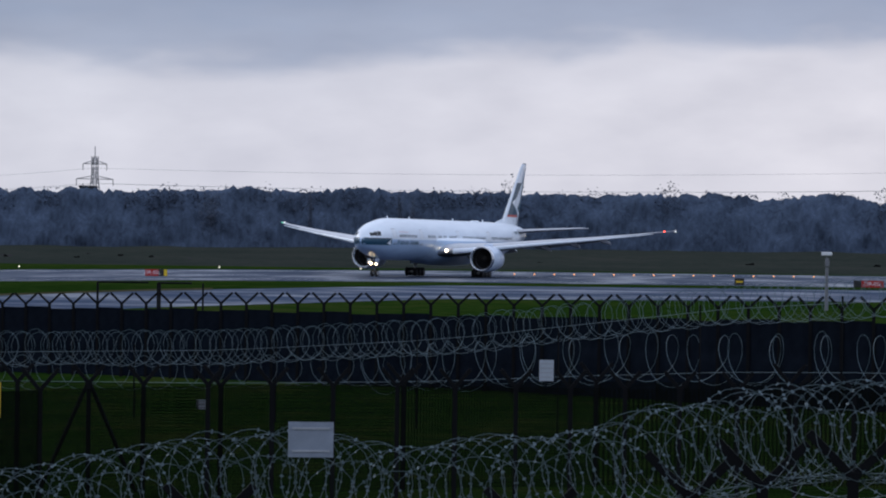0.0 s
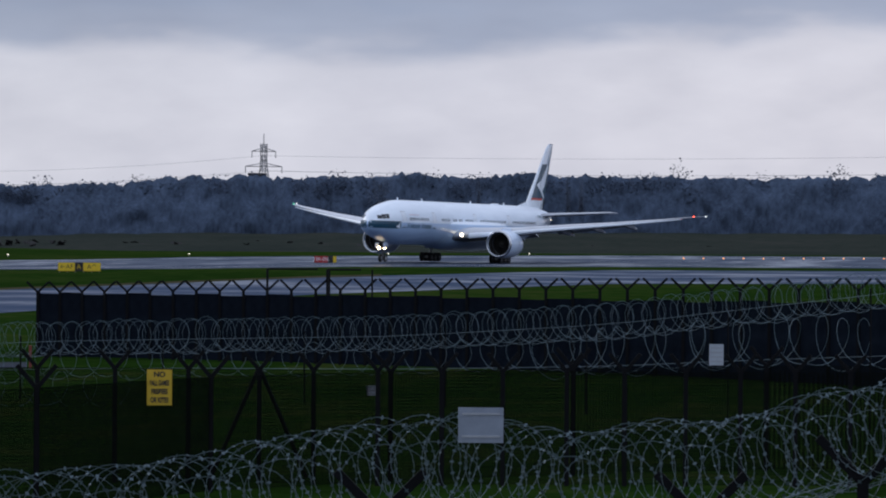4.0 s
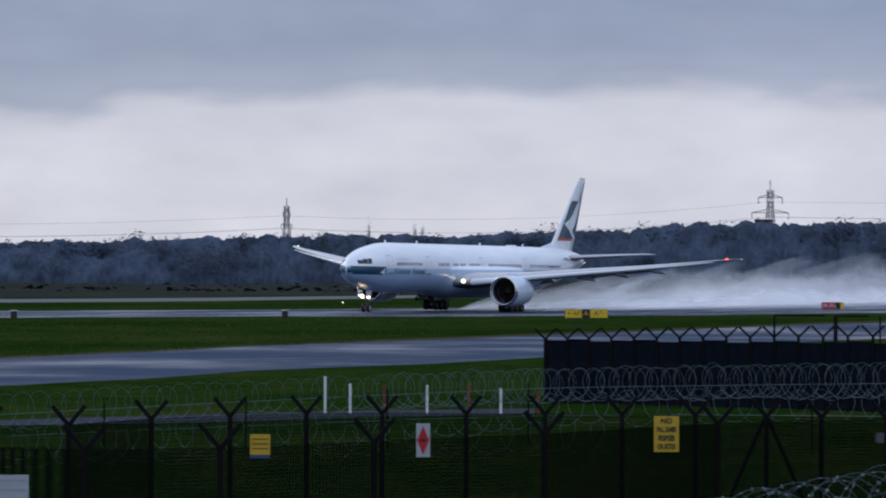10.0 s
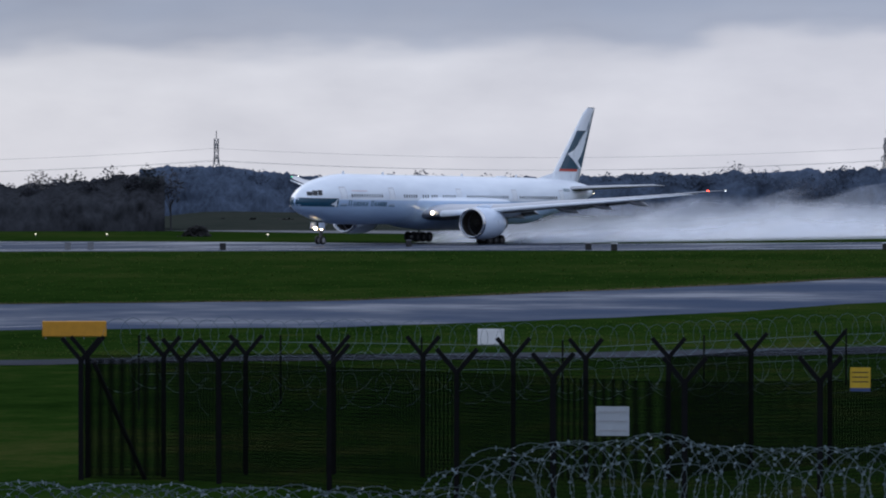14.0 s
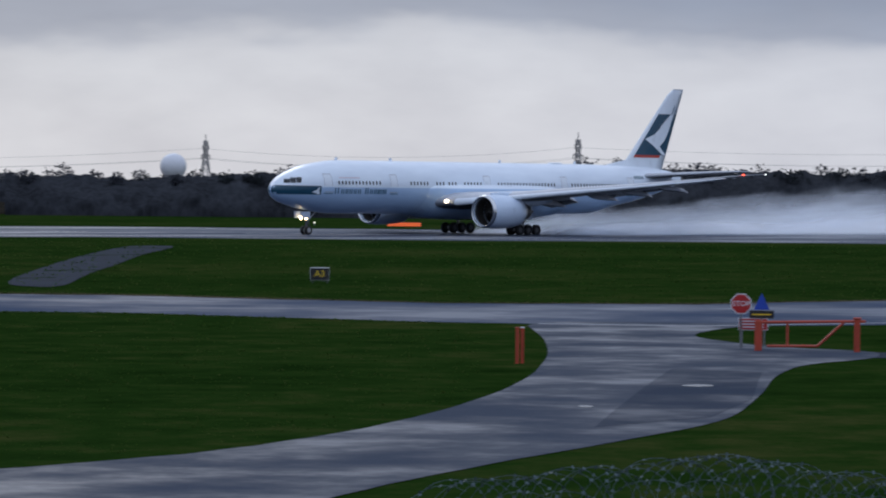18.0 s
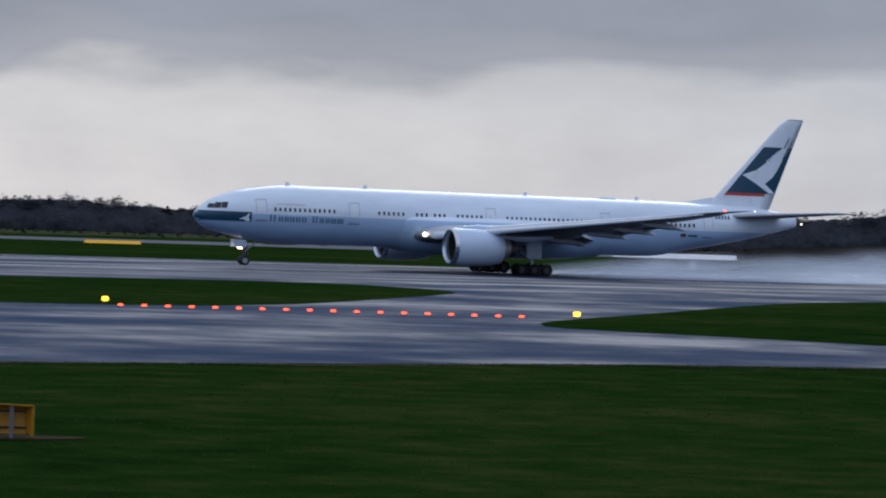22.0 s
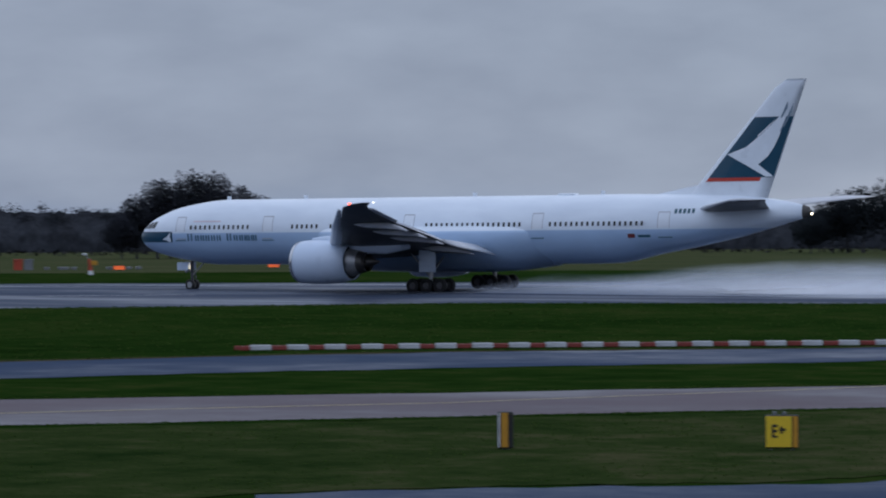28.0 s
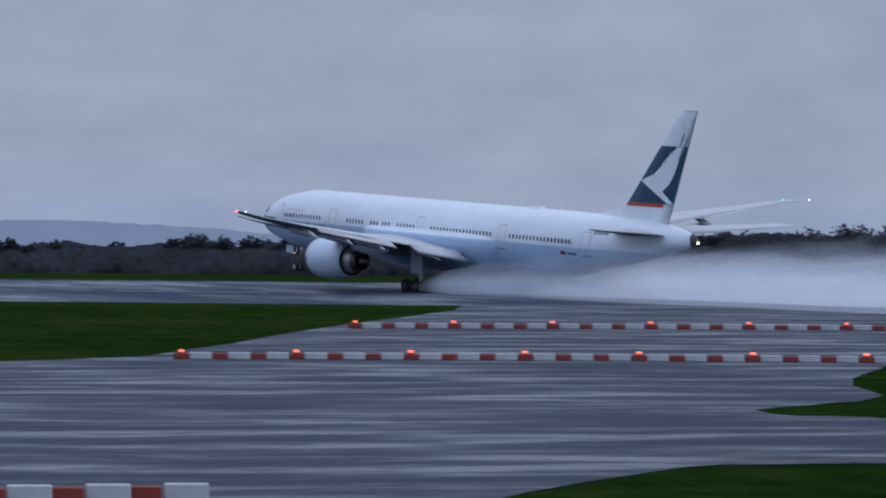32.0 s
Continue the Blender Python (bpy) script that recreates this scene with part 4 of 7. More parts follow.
    part("tail_exhaust", lathe([(X0 - 72.95, 0.22), (X0 - 73.2, 0.2), (X0 - 73.0, 0.05)], 12), DARKMETAL, p, "dark tail exhaust", True, Matrix.Translation((0, 0, 6.93)))
    part("tail_light", boxed(X0 - 73.3, X0 - 73.18, -0.06, 0.06, 6.7, 6.82), LAMP2, p, "white tail light")
    return p


plain_pink = plain("faded_pink_script", (0.72, 0.62, 0.66), 0.5)
airliner = build_airliner()


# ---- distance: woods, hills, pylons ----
# Distance haze is mixed into the colours of HAZE bark, twigs and thicket
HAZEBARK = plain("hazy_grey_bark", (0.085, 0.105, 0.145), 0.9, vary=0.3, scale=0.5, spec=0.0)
BARK = plain("dark_winter_bark", (0.045, 0.046, 0.052), 0.9, vary=0.3, scale=0.5)
PALETWIGS = twiggy("pale_bare_winter_twigs", (0.24, 0.235, 0.235))
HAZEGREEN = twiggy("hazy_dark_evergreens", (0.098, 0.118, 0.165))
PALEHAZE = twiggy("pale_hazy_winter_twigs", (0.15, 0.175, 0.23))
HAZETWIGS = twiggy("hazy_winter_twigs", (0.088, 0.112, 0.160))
TWIGS = twiggy("bare_winter_twigs", (0.085, 0.092, 0.112))
EVERGREEN = twiggy("dark_evergreen_foliage", (0.05, 0.06, 0.068))
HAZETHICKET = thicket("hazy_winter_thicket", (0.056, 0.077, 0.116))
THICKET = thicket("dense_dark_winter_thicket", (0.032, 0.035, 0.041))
BUSHTWIGS = twiggy("dark_bush_twigs", (0.065, 0.068, 0.07))
UNDERWOOD = plain("brown_winter_scrub", (0.040, 0.040, 0.040), 0.95, vary=0.4, scale=0.05, spec=0.0)
# Aerial haze is put into the pale blue of the hill and fells
HILL = plain("haze_blue_wooded_hill", (0.055, 0.070, 0.095), 0.95, vary=0.2, scale=0.02, spec=0.0)
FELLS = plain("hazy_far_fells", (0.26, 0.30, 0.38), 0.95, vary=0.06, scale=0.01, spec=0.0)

TREE_TOP = [(110, 84), (90, 86), (83.6, 88), (78.5, 86), (77, 80), (75.4, 68), (73.6, 60), (70, 54), (66, 42), (64, 36), (63, 42), (62, 35), (61.3, 42), (60.4, 60), (59.5, 58), (58, 42), (56.9, 33), (54.3, 42), (52.5, 42), (51.2, 50),
            (50, 36), (48.8, 35), (47.5, 28), (46.4, 34), (45, 26), (43, 20), (41, 20), (40.2, 22), (39.75, 16), (39, 40), (37.6, 54), (36.8, 58), (35.9, 62), (34.3, 24), (33, 26), (31.7, 34), (30.8, 56), (29.9, 42), (28.5, 18),
            (26.9, 14), (24.3, 18), (20, 14), (18.7, 6), (17.35, 20), (16, 16), (9.2, 14), (8.3, 26), (7.45, 38), (5, 20), (0, 20), (-6, 26), (-9.8, 24), (-11, 42), (-12, 26), (-16, 10), (-22, 26), (-28, 34), (-35, 20), (-42, 42),
            (-45, 32), (-50.5, 18), (-52, 30), (-60, 24), (-62, 20), (-66, 14), (-70, 12), (-75, 6), (-110, 10)]


def tufts(centres, radius, rng, squash=0.8, n=3):
    """Small ragged twig tufts, a few crossed slivers round each centre; rows of corners and faces."""
    c = np.repeat(np.asarray(centres, float), n, axis=0)
    r = np.repeat(np.asarray(radius, float), n)[:, None]
    a, b = rng.uniform(0, 6.283, len(c)), rng.uniform(-1.1, 1.1, len(c))
    d = np.stack([np.cos(a) * np.cos(b), np.sin(a) * np.cos(b), np.sin(b) * squash], 1)
    e = np.stack([-np.sin(a), np.cos(a), rng.uniform(-0.5, 0.9, len(c))], 1)
    v = np.stack([c - d * r, c + e * r * 0.6, c + d * r, c - e * r * 0.6], 1).reshape(-1, 3)
    return v, np.arange(len(v)).reshape(-1, 4)


def quad_mesh(name, v, f, mat):
    """A mesh from arrays of corners and four-cornered faces."""
    me = bpy.data.meshes.new(name)
    me.vertices.add(len(v))
    me.vertices.foreach_set("co", np.asarray(v, "f").ravel())
    me.loops.add(len(f) * 4)
    me.loops.foreach_set("vertex_index", np.asarray(f, "i").ravel())
    me.polygons.add(len(f))
    me.polygons.foreach_set("loop_start", np.arange(0, len(f) * 4, 4, dtype="i"))
    me.polygons.foreach_set("loop_total", np.full(len(f), 4, dtype="i"))
    me.materials.append(mat)
    me.update(calc_edges=True)
    return me


class Heap:
    """Collects the limbs of many trees for one joined mesh."""

    def __init__(self):
        self.v, self.f = [], []

    def limb(self, a, b, r0, r1, n=4):
        a, b = np.array(a), np.array(b)
        d = b - a
        d = d / np.linalg.norm(d)
        u = np.cross(d, (0.3, 0.9, 0.2))
        u /= np.linalg.norm(u)
        w = np.cross(d, u)
        o = len(self.v)
        self.v += [tuple(p + r * (u * math.cos(k * 6.283 / n) + w * math.sin(k * 6.283 / n))) for p, r in ((a, r0), (b, r1)) for k in range(n)]
        self.f += [(o + k, o + (k + 1) % n, o + n + (k + 1) % n, o + n + k) for k in range(n)]


def crown(x, y, z, h, w, rng, n, low=0.30):
    """Centres of twig tufts for one tree: a domed, uneven head of several lobes."""
    p = rng.normal(0, 1, (n, 3))
    p /= np.linalg.norm(p, axis=1)[:, None]
    a, b = np.arctan2(p[:, 1], p[:, 0]), np.arcsin(p[:, 2])
    u, v = rng.uniform(0, 6.28, 2)
    p *= (rng.uniform(0, 1, n) ** 0.42 * (0.86 + 0.16 * np.sin(3 * a + u) * np.cos(4 * b + v)))[:, None]
    mid = (1 + low) / 2
    return np.stack([x + w * p[:, 0], y + w * p[:, 1], z + h * (mid + (1 - mid) * p[:, 2])], 1)


def trunk_limbs(bark, x, y, z, h, w, rng):
    bark.limb((x, y, z - 0.3), (x, y, z + h * 0.5), h * 0.020, h * 0.012)
    for _ in range(5):
        a, t = rng.uniform(0, 6.28), rng.uniform(0.25, 0.5)
        r = w * rng.uniform(0.3, 0.8)
        bark.limb((x, y, z + h * t), (x + r * math.cos(a), y + r * math.sin(a), z + h * rng.uniform(0.6, 0.92)), h * 0.008, h * 0.003, 3)


def wood_body(a0, a1, d0, tops, lowest, wide, full):
    """The dense mass of a wood: a rising face of many lumpy crowns with an uneven top."""
    n, m = int((a1 - a0) * 30), 10
    vs, fs = [], []
    for i in range(n + 1):
        az = a0 + (a1 - a0) * i / n
        top, = table(tops, az)
        h = EYE + top * d0 / F
        h *= full + 0.09 * wide ** 2 * noise.noise(Vector((az * 1.1, d0, 0))) + 0.07 * wide * noise.noise(Vector((az * 4.3, d0, 3))) + 0.05 * noise.noise(Vector((az * 15, d0, 5)))
        h = max(lowest * 0.7, h)
        for k in range(m + 1):
            u = k / m
            lump = noise.noise(Vector((az * d0 * 0.0042, u * h * 0.30, d0))) + 0.6 * noise.noise(Vector((az * d0 * 0.011, u * h * 0.75, d0 + 9)))
            vs.append(polar(az, d0 + 2 + 13 * u * u - 2.2 * lump * min(1, 3 * u), h * u - (0.2 if k == 0 else 0)))
        vs.append(polar(az, d0 + 45, 0))
    m += 2
    for i in range(n):
        for k in range(m - 1):
            fs.append((i * m + k, i * m + k + 1, i * m + k + m + 1, i * m + k + m))
    return vs, fs


def far_woods(a0, a1, kinds, body, label, seed, d0=888, tops=TREE_TOP, lowest=5.0, wide=1.0):
    """A stretch of wood between two bearings; kinds: (share, part name, material) of its twig heads."""
    rng = np.random.default_rng(seed)
    bark = Heap()
    heads, rad = [[] for _ in kinds], [[] for _ in kinds]
    az = a0
    while az < a1:
        az += rng.uniform(0.10, 0.26) * 888 / d0
        top, = table(tops, az)
        d = d0 + rng.uniform(9, 20)
        h = max(lowest, (EYE + top * d / F) * rng.uniform(0.90, 1.10))
        if rng.random() < 0.06:
            h *= 1.10
        w = float(np.clip(h * rng.uniform(0.20, 0.36) * wide, 1.4, 4.6))
        x, y, _ = polar(az, d)
        trunk_limbs(bark, x, y, 0, h * 0.95, w, rng)
        k = int(np.searchsorted(np.cumsum([q[0] for q in kinds]), rng.random() * 0.999))
        c = crown(x, y, 0, h, w, rng, 260, 0.42)
        heads[k].append(c)
        rad[k].append(rng.uniform(0.10, 0.42, len(c)))
    t = thing("far_woods", Matrix.Identity(4), label, "woods", kind="stuff")
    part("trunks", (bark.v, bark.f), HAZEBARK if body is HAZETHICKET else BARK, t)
    for (share, nm, mat), c, r in zip(kinds, heads, rad):
        part(nm, quad_mesh(nm, *tufts(np.concatenate(c), np.concatenate(r), rng), mat), mat, t)
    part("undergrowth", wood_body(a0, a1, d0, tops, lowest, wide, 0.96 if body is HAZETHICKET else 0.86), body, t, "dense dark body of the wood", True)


def far_scrub():
    rng = np.random.default_rng(8)
    # paler scrub bank in front of the wood
    c, r = [], []
    for _ in range(9000):
        az = rng.uniform(-104, 104)
        h = rng.uniform(0.4, 1.9) * (1.3 if az > 60 else 0.7)
        x, y, _ = polar(az, rng.uniform(760, 890))
        c.append((x, y, h * 0.4))
        r.append(h * 0.6)
    s = thing("scrub", Matrix.Identity(4), "brown winter scrub before the far woods", "scrub", kind="stuff")
    part("bushes", quad_mesh("bushes", *tufts(c, r, rng, 0.6), UNDERWOOD), UNDERWOOD, s)


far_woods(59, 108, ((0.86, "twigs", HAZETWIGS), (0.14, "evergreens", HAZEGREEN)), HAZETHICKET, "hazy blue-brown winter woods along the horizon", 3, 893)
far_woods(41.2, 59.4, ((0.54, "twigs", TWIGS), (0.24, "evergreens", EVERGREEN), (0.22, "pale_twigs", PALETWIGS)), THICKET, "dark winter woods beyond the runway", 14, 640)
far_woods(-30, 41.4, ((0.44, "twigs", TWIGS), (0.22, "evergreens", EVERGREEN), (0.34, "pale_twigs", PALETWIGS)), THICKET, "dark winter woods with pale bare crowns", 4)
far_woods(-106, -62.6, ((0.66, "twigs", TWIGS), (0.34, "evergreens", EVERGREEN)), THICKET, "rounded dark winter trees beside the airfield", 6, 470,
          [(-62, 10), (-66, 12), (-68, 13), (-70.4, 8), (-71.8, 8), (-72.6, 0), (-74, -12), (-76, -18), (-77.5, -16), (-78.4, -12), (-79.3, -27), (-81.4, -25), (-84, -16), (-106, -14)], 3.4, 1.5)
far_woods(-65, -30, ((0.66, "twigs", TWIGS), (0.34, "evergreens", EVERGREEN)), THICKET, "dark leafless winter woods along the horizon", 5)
far_scrub()


def ridge(name, rows, d, depth, mat, label, rough=1.0):
    vs, fs = [], []
    a0, a1 = rows[0][0], rows[-1][0]
    n = int(abs(a1 - a0) / 0.15)
    for i in range(n + 1):
        az = a0 + (a1 - a0) * i / n
        top, = table(rows, az)
        h = EYE + top * d / F + rough * (noise.noise(Vector((az * 1.1, d, 0))) + 0.5 * noise.noise(Vector((az * 4.3, d, 5))))
        vs += [polar(az, d - depth, -45), polar(az, d - depth * 0.5, h - 8), polar(az, d, h), polar(az, d + depth, -1)]
    for i in range(n):
        for k in range(3):
            fs.append((i * 4 + k, i * 4 + k + 4, i * 4 + k + 5, i * 4 + k + 1))
    ob = new(name, mesh_of(name, vs, fs, mat, True))
    return tagged(ob, label, kind="structure")


ridge("wooded_hill", [(-12, -10), (-9, 34), (-6, 46), (-3, 56), (0, 62), (3, 56), (5, 40), (8, 18), (11, -12)], 2300, 240, HILL, "low wooded hill on the horizon, blue with haze", 4.0)
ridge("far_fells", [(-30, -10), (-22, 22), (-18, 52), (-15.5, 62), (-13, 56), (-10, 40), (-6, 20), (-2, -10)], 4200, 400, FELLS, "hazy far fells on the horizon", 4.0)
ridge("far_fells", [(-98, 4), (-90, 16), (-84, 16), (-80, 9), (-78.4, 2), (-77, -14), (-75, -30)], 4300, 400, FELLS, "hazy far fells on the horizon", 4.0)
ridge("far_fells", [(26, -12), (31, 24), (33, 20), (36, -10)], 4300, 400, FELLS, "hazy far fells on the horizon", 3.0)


def lone_tree(az, d, h, w, n, label, dense=3.0, mat=None):
    """A tree, or a close clump that reads as one: trunk, limbs and a lobed head of fine twig tufts."""
    rng = np.random.default_rng(int(az * 10) + 2900)
    bark, cs, rs = Heap(), [], []
    for k in range(n):
        dx = 0.0 if n == 1 else -w + 2 * w * (k + 0.5) / n + rng.uniform(-1, 1)
        dy = 0.0 if n == 1 else rng.uniform(-4, 4)
        hh = h * (1 if n == 1 else rng.uniform(0.86, 1.0) * math.sqrt(max(0.22, 1 - (dx / (w * 1.12)) ** 2)))
        ww = w * 0.8 if n == 1 else max(2.4, w / n * 2.9)
        trunk_limbs(bark, dx, dy, 0, hh, ww, rng)
        cs.append(crown(dx, dy, 0, hh, ww, rng, int(1500 * dense / 3), 0.10))
        rs.append(rng.uniform(0.09, 0.20 + 0.035 * min(ww, 5), len(cs[-1])))
    t = thing("tree", Matrix.Translation(polar(az, d)) @ pose(0, 0, 0, 0, 0, -az), label, "tree")
    part("trunk", (bark.v, bark.f), HAZEBARK if mat is PALEHAZE else BARK, t)
    part("crown", quad_mesh("crown", *tufts(np.concatenate(cs), np.concatenate(rs), rng), mat or TWIGS), mat or TWIGS, t)
    return t


lone_tree(-38.9, 700, 18.6, 15, 10, "domed clump of bare dark winter trees", 8.0)
lone_tree(-27.8, 760, 17.0, 22, 12, "long low mound of dark winter trees", 6.0, EVERGREEN)
lone_tree(-23.4, 700, 14.5, 8, 5, "broad bare winter tree by the field", 5.0)
lone_tree(-6.4, 820, 11.5, 5, 1, "single rounded bare winter tree", 3.0)
lone_tree(-14.2, 820, 10.5, 6, 2, "rounded dark winter tree", 3.0)
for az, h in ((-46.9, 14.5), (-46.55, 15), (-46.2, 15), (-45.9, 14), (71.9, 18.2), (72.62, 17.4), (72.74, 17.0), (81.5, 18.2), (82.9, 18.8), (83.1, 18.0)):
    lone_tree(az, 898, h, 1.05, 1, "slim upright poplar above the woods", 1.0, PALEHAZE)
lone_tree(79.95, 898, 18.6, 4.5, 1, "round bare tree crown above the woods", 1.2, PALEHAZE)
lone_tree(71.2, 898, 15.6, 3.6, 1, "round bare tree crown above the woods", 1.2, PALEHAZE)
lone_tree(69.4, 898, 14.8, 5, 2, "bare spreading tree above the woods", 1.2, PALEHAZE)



def bush(az, drop, h, w):
    """A low mound of fine bare twigs on the far grass."""
    rng = np.random.default_rng(int(az * 100))
    n = int(260 * w)
    u, v = rng.normal(0, 0.36, n), rng.normal(0, 0.36, n)
    top = h * np.exp(-((u * u + v * v) * 1.3) ** 2) * rng.uniform(0.1, 1.0, n)
    stems = Heap()
    for k in range(9):
        a, r = rng.uniform(0, 6.28), w * rng.uniform(0.2, 0.7)
        stems.limb((0.2 * r * math.cos(a), 0.2 * r * math.sin(a), -0.1), (r * math.cos(a), r * math.sin(a), h * rng.uniform(0.4, 0.9)), 0.05, 0.02, 3)
    t = thing("bush", Matrix.Translation(polar(az, reach(drop))), "low dark leafless bush on the far grass", "bush", "bushes beyond the runway")
    part("stems", (stems.v, stems.f), BARK, t)
    part("twig_mass", quad_mesh("twig_mass", *tufts(np.stack([u * w, v * w, top], 1), rng.uniform(0.2, 0.5, n), rng), BUSHTWIGS), BUSHTWIGS, t)


for az, drop, h, w in ((72.9, 62, 2.4, 3.2), (59.9, 70, 1.5, 2.2)):
    bush(az, drop, h, w)


def tube(pts, r, n=3):
    """One continuous thin wire through the points."""
    vs, fs = [], []
    for i, p in enumerate(pts):
        q = (pts[min(i + 1, len(pts) - 1)] - pts[max(i - 1, 0)]).normalized()
        u = q.cross(Vector((0, 0, 1))).normalized()
        w = q.cross(u)
        vs += [tuple(p + (u * math.cos(k * 6.283 / n) + w * math.sin(k * 6.283 / n)) * r) for k in range(n)]
        if i:
            o = (i - 1) * n
            fs += [(o + k, o + (k + 1) % n, o + n + (k + 1) % n, o + n + k) for k in range(n)]
    return vs, fs


GALV = plain("grey_galvanised_steel", (0.20, 0.21, 0.23), 0.5, 0.6, vary=0.12)
CABLE = plain("weathered_power_cable", (0.27, 0.285, 0.31), 0.5)


def power_pylon(az, d, h, turn):
    """A lattice mast with three pairs of arms."""
    t = thing("power_pylon", Matrix.Translation(polar(az, d)) @ pose(0, 0, 0, 0, 0, -az + turn), "grey steel lattice power pylon on the horizon", "pylon", "power pylons")
    bm = bmesh.new()
    w0, w1 = h * 0.11, h * 0.022
    lv = [0, 0.16, 0.30, 0.43, 0.54, 0.64, 0.73, 0.82, 0.91]

    def wd(u):
        return w0 + (w1 - w0) * min(1, u / 0.7)
    for k in range(len(lv) - 1):
        a, b = wd(lv[k]), wd(lv[k + 1])
        za, zb = h * lv[k], h * lv[k + 1]
        cs = [(1, 1), (-1, 1), (-1, -1), (1, -1)]
        for i in range(4):
            c, e = cs[i], cs[(i + 1) % 4]
            rod(bm, (a * c[0], a * c[1], za), (b * c[0], b * c[1], zb), 0.13, n=4)
            rod(bm, (a * c[0], a * c[1], za), (b * e[0], b * e[1], zb), 0.07, n=3)
            rod(bm, (a * e[0], a * e[1], za), (b * c[0], b * c[1], zb), 0.07, n=3)
    rod(bm, (0, 0, h * 0.9), (0, 0, h), 0.12, n=4)
    part("mast", bm, GALV, t)
    for z, r in ((0.56, 0.13), (0.70, 0.185), (0.84, 0.12)):
        for s in (1, -1):
            bm = bmesh.new()
            rod(bm, (0, 0, h * (z + 0.035)), (s * h * r, 0, h * z), 0.10, n=4)
            rod(bm, (0, 0, h * z), (s * h * r, 0, h * z), 0.10, n=4)
            rod(bm, (s * h * r, 0, h * z), (s * h * r, 0, h * (z - 0.06)), 0.12, n=4)
            part("cross_arm", bm, GALV, t)
    return t


PYL = [(97, 980, 36), (78.15, 1000, 29.5), (70.62, 1000, 24.3), (60.2, 1000, 24), (50.1, 1000, 20.5), (44.3, 1000, 19.0), (35.8, 1100, 17), (26.2, 1200, 14)]
for i, (az, d, h) in enumerate(PYL):
    power_pylon(az, d, h, 25 if i < 2 else 72 if i == 2 else 86 if i == 3 else 70)
for i in range(len(PYL) - 1):
    (a0, d0, h0), (a1, d1, h1) = PYL[i], PYL[i + 1]
    t = thing("power_line", Matrix.Identity(4), "thin dark power cables slung between pylons", "cable", "power lines")
    for z, off in ((0.80, -0.1), (0.66, 0.2), (0.66, -0.3)):
        p0, p1 = Vector(polar(a0 + off * 0.4, d0, h0 * z)), Vector(polar(a1 + off * 0.4, d1, h1 * z))
        pts = [p0.lerp(p1, k / 16) - Vector((0, 0, 4 * 2.6 * (k / 16) * (1 - k / 16))) for k in range(17)]
        bm = tube(pts, 0.032)
        part("cable", bm, CABLE, t)


def blade_material():
    """Wet blades, each tuft a little lighter or darker than the next."""
    m, t, b = material("wet_grass_blades")
    t.nodes.remove(b)
    g = t.nodes.new("ShaderNodeNewGeometry")
    r = ramp(t, [(0.0, (0.036, 0.080, 0.014)), (0.6, (0.050, 0.104, 0.018)), (1.0, (0.100, 0.125, 0.038))], "LINEAR")
    link(t, g, "Random Per Island", r, 0)
    df, tl, mx = t.nodes.new("ShaderNodeBsdfDiffuse"), t.nodes.new("ShaderNodeBsdfTranslucent"), t.nodes.new("ShaderNodeMixShader")
    mx.inputs[0].default_value = 0.5
    for sh, i in ((df, 1), (tl, 2)):
        link(t, r, 0, sh, "Color")
        link(t, sh, 0, mx, i)
    link(t, mx, 0, t.nodes["Material Output"], 0)
    return m


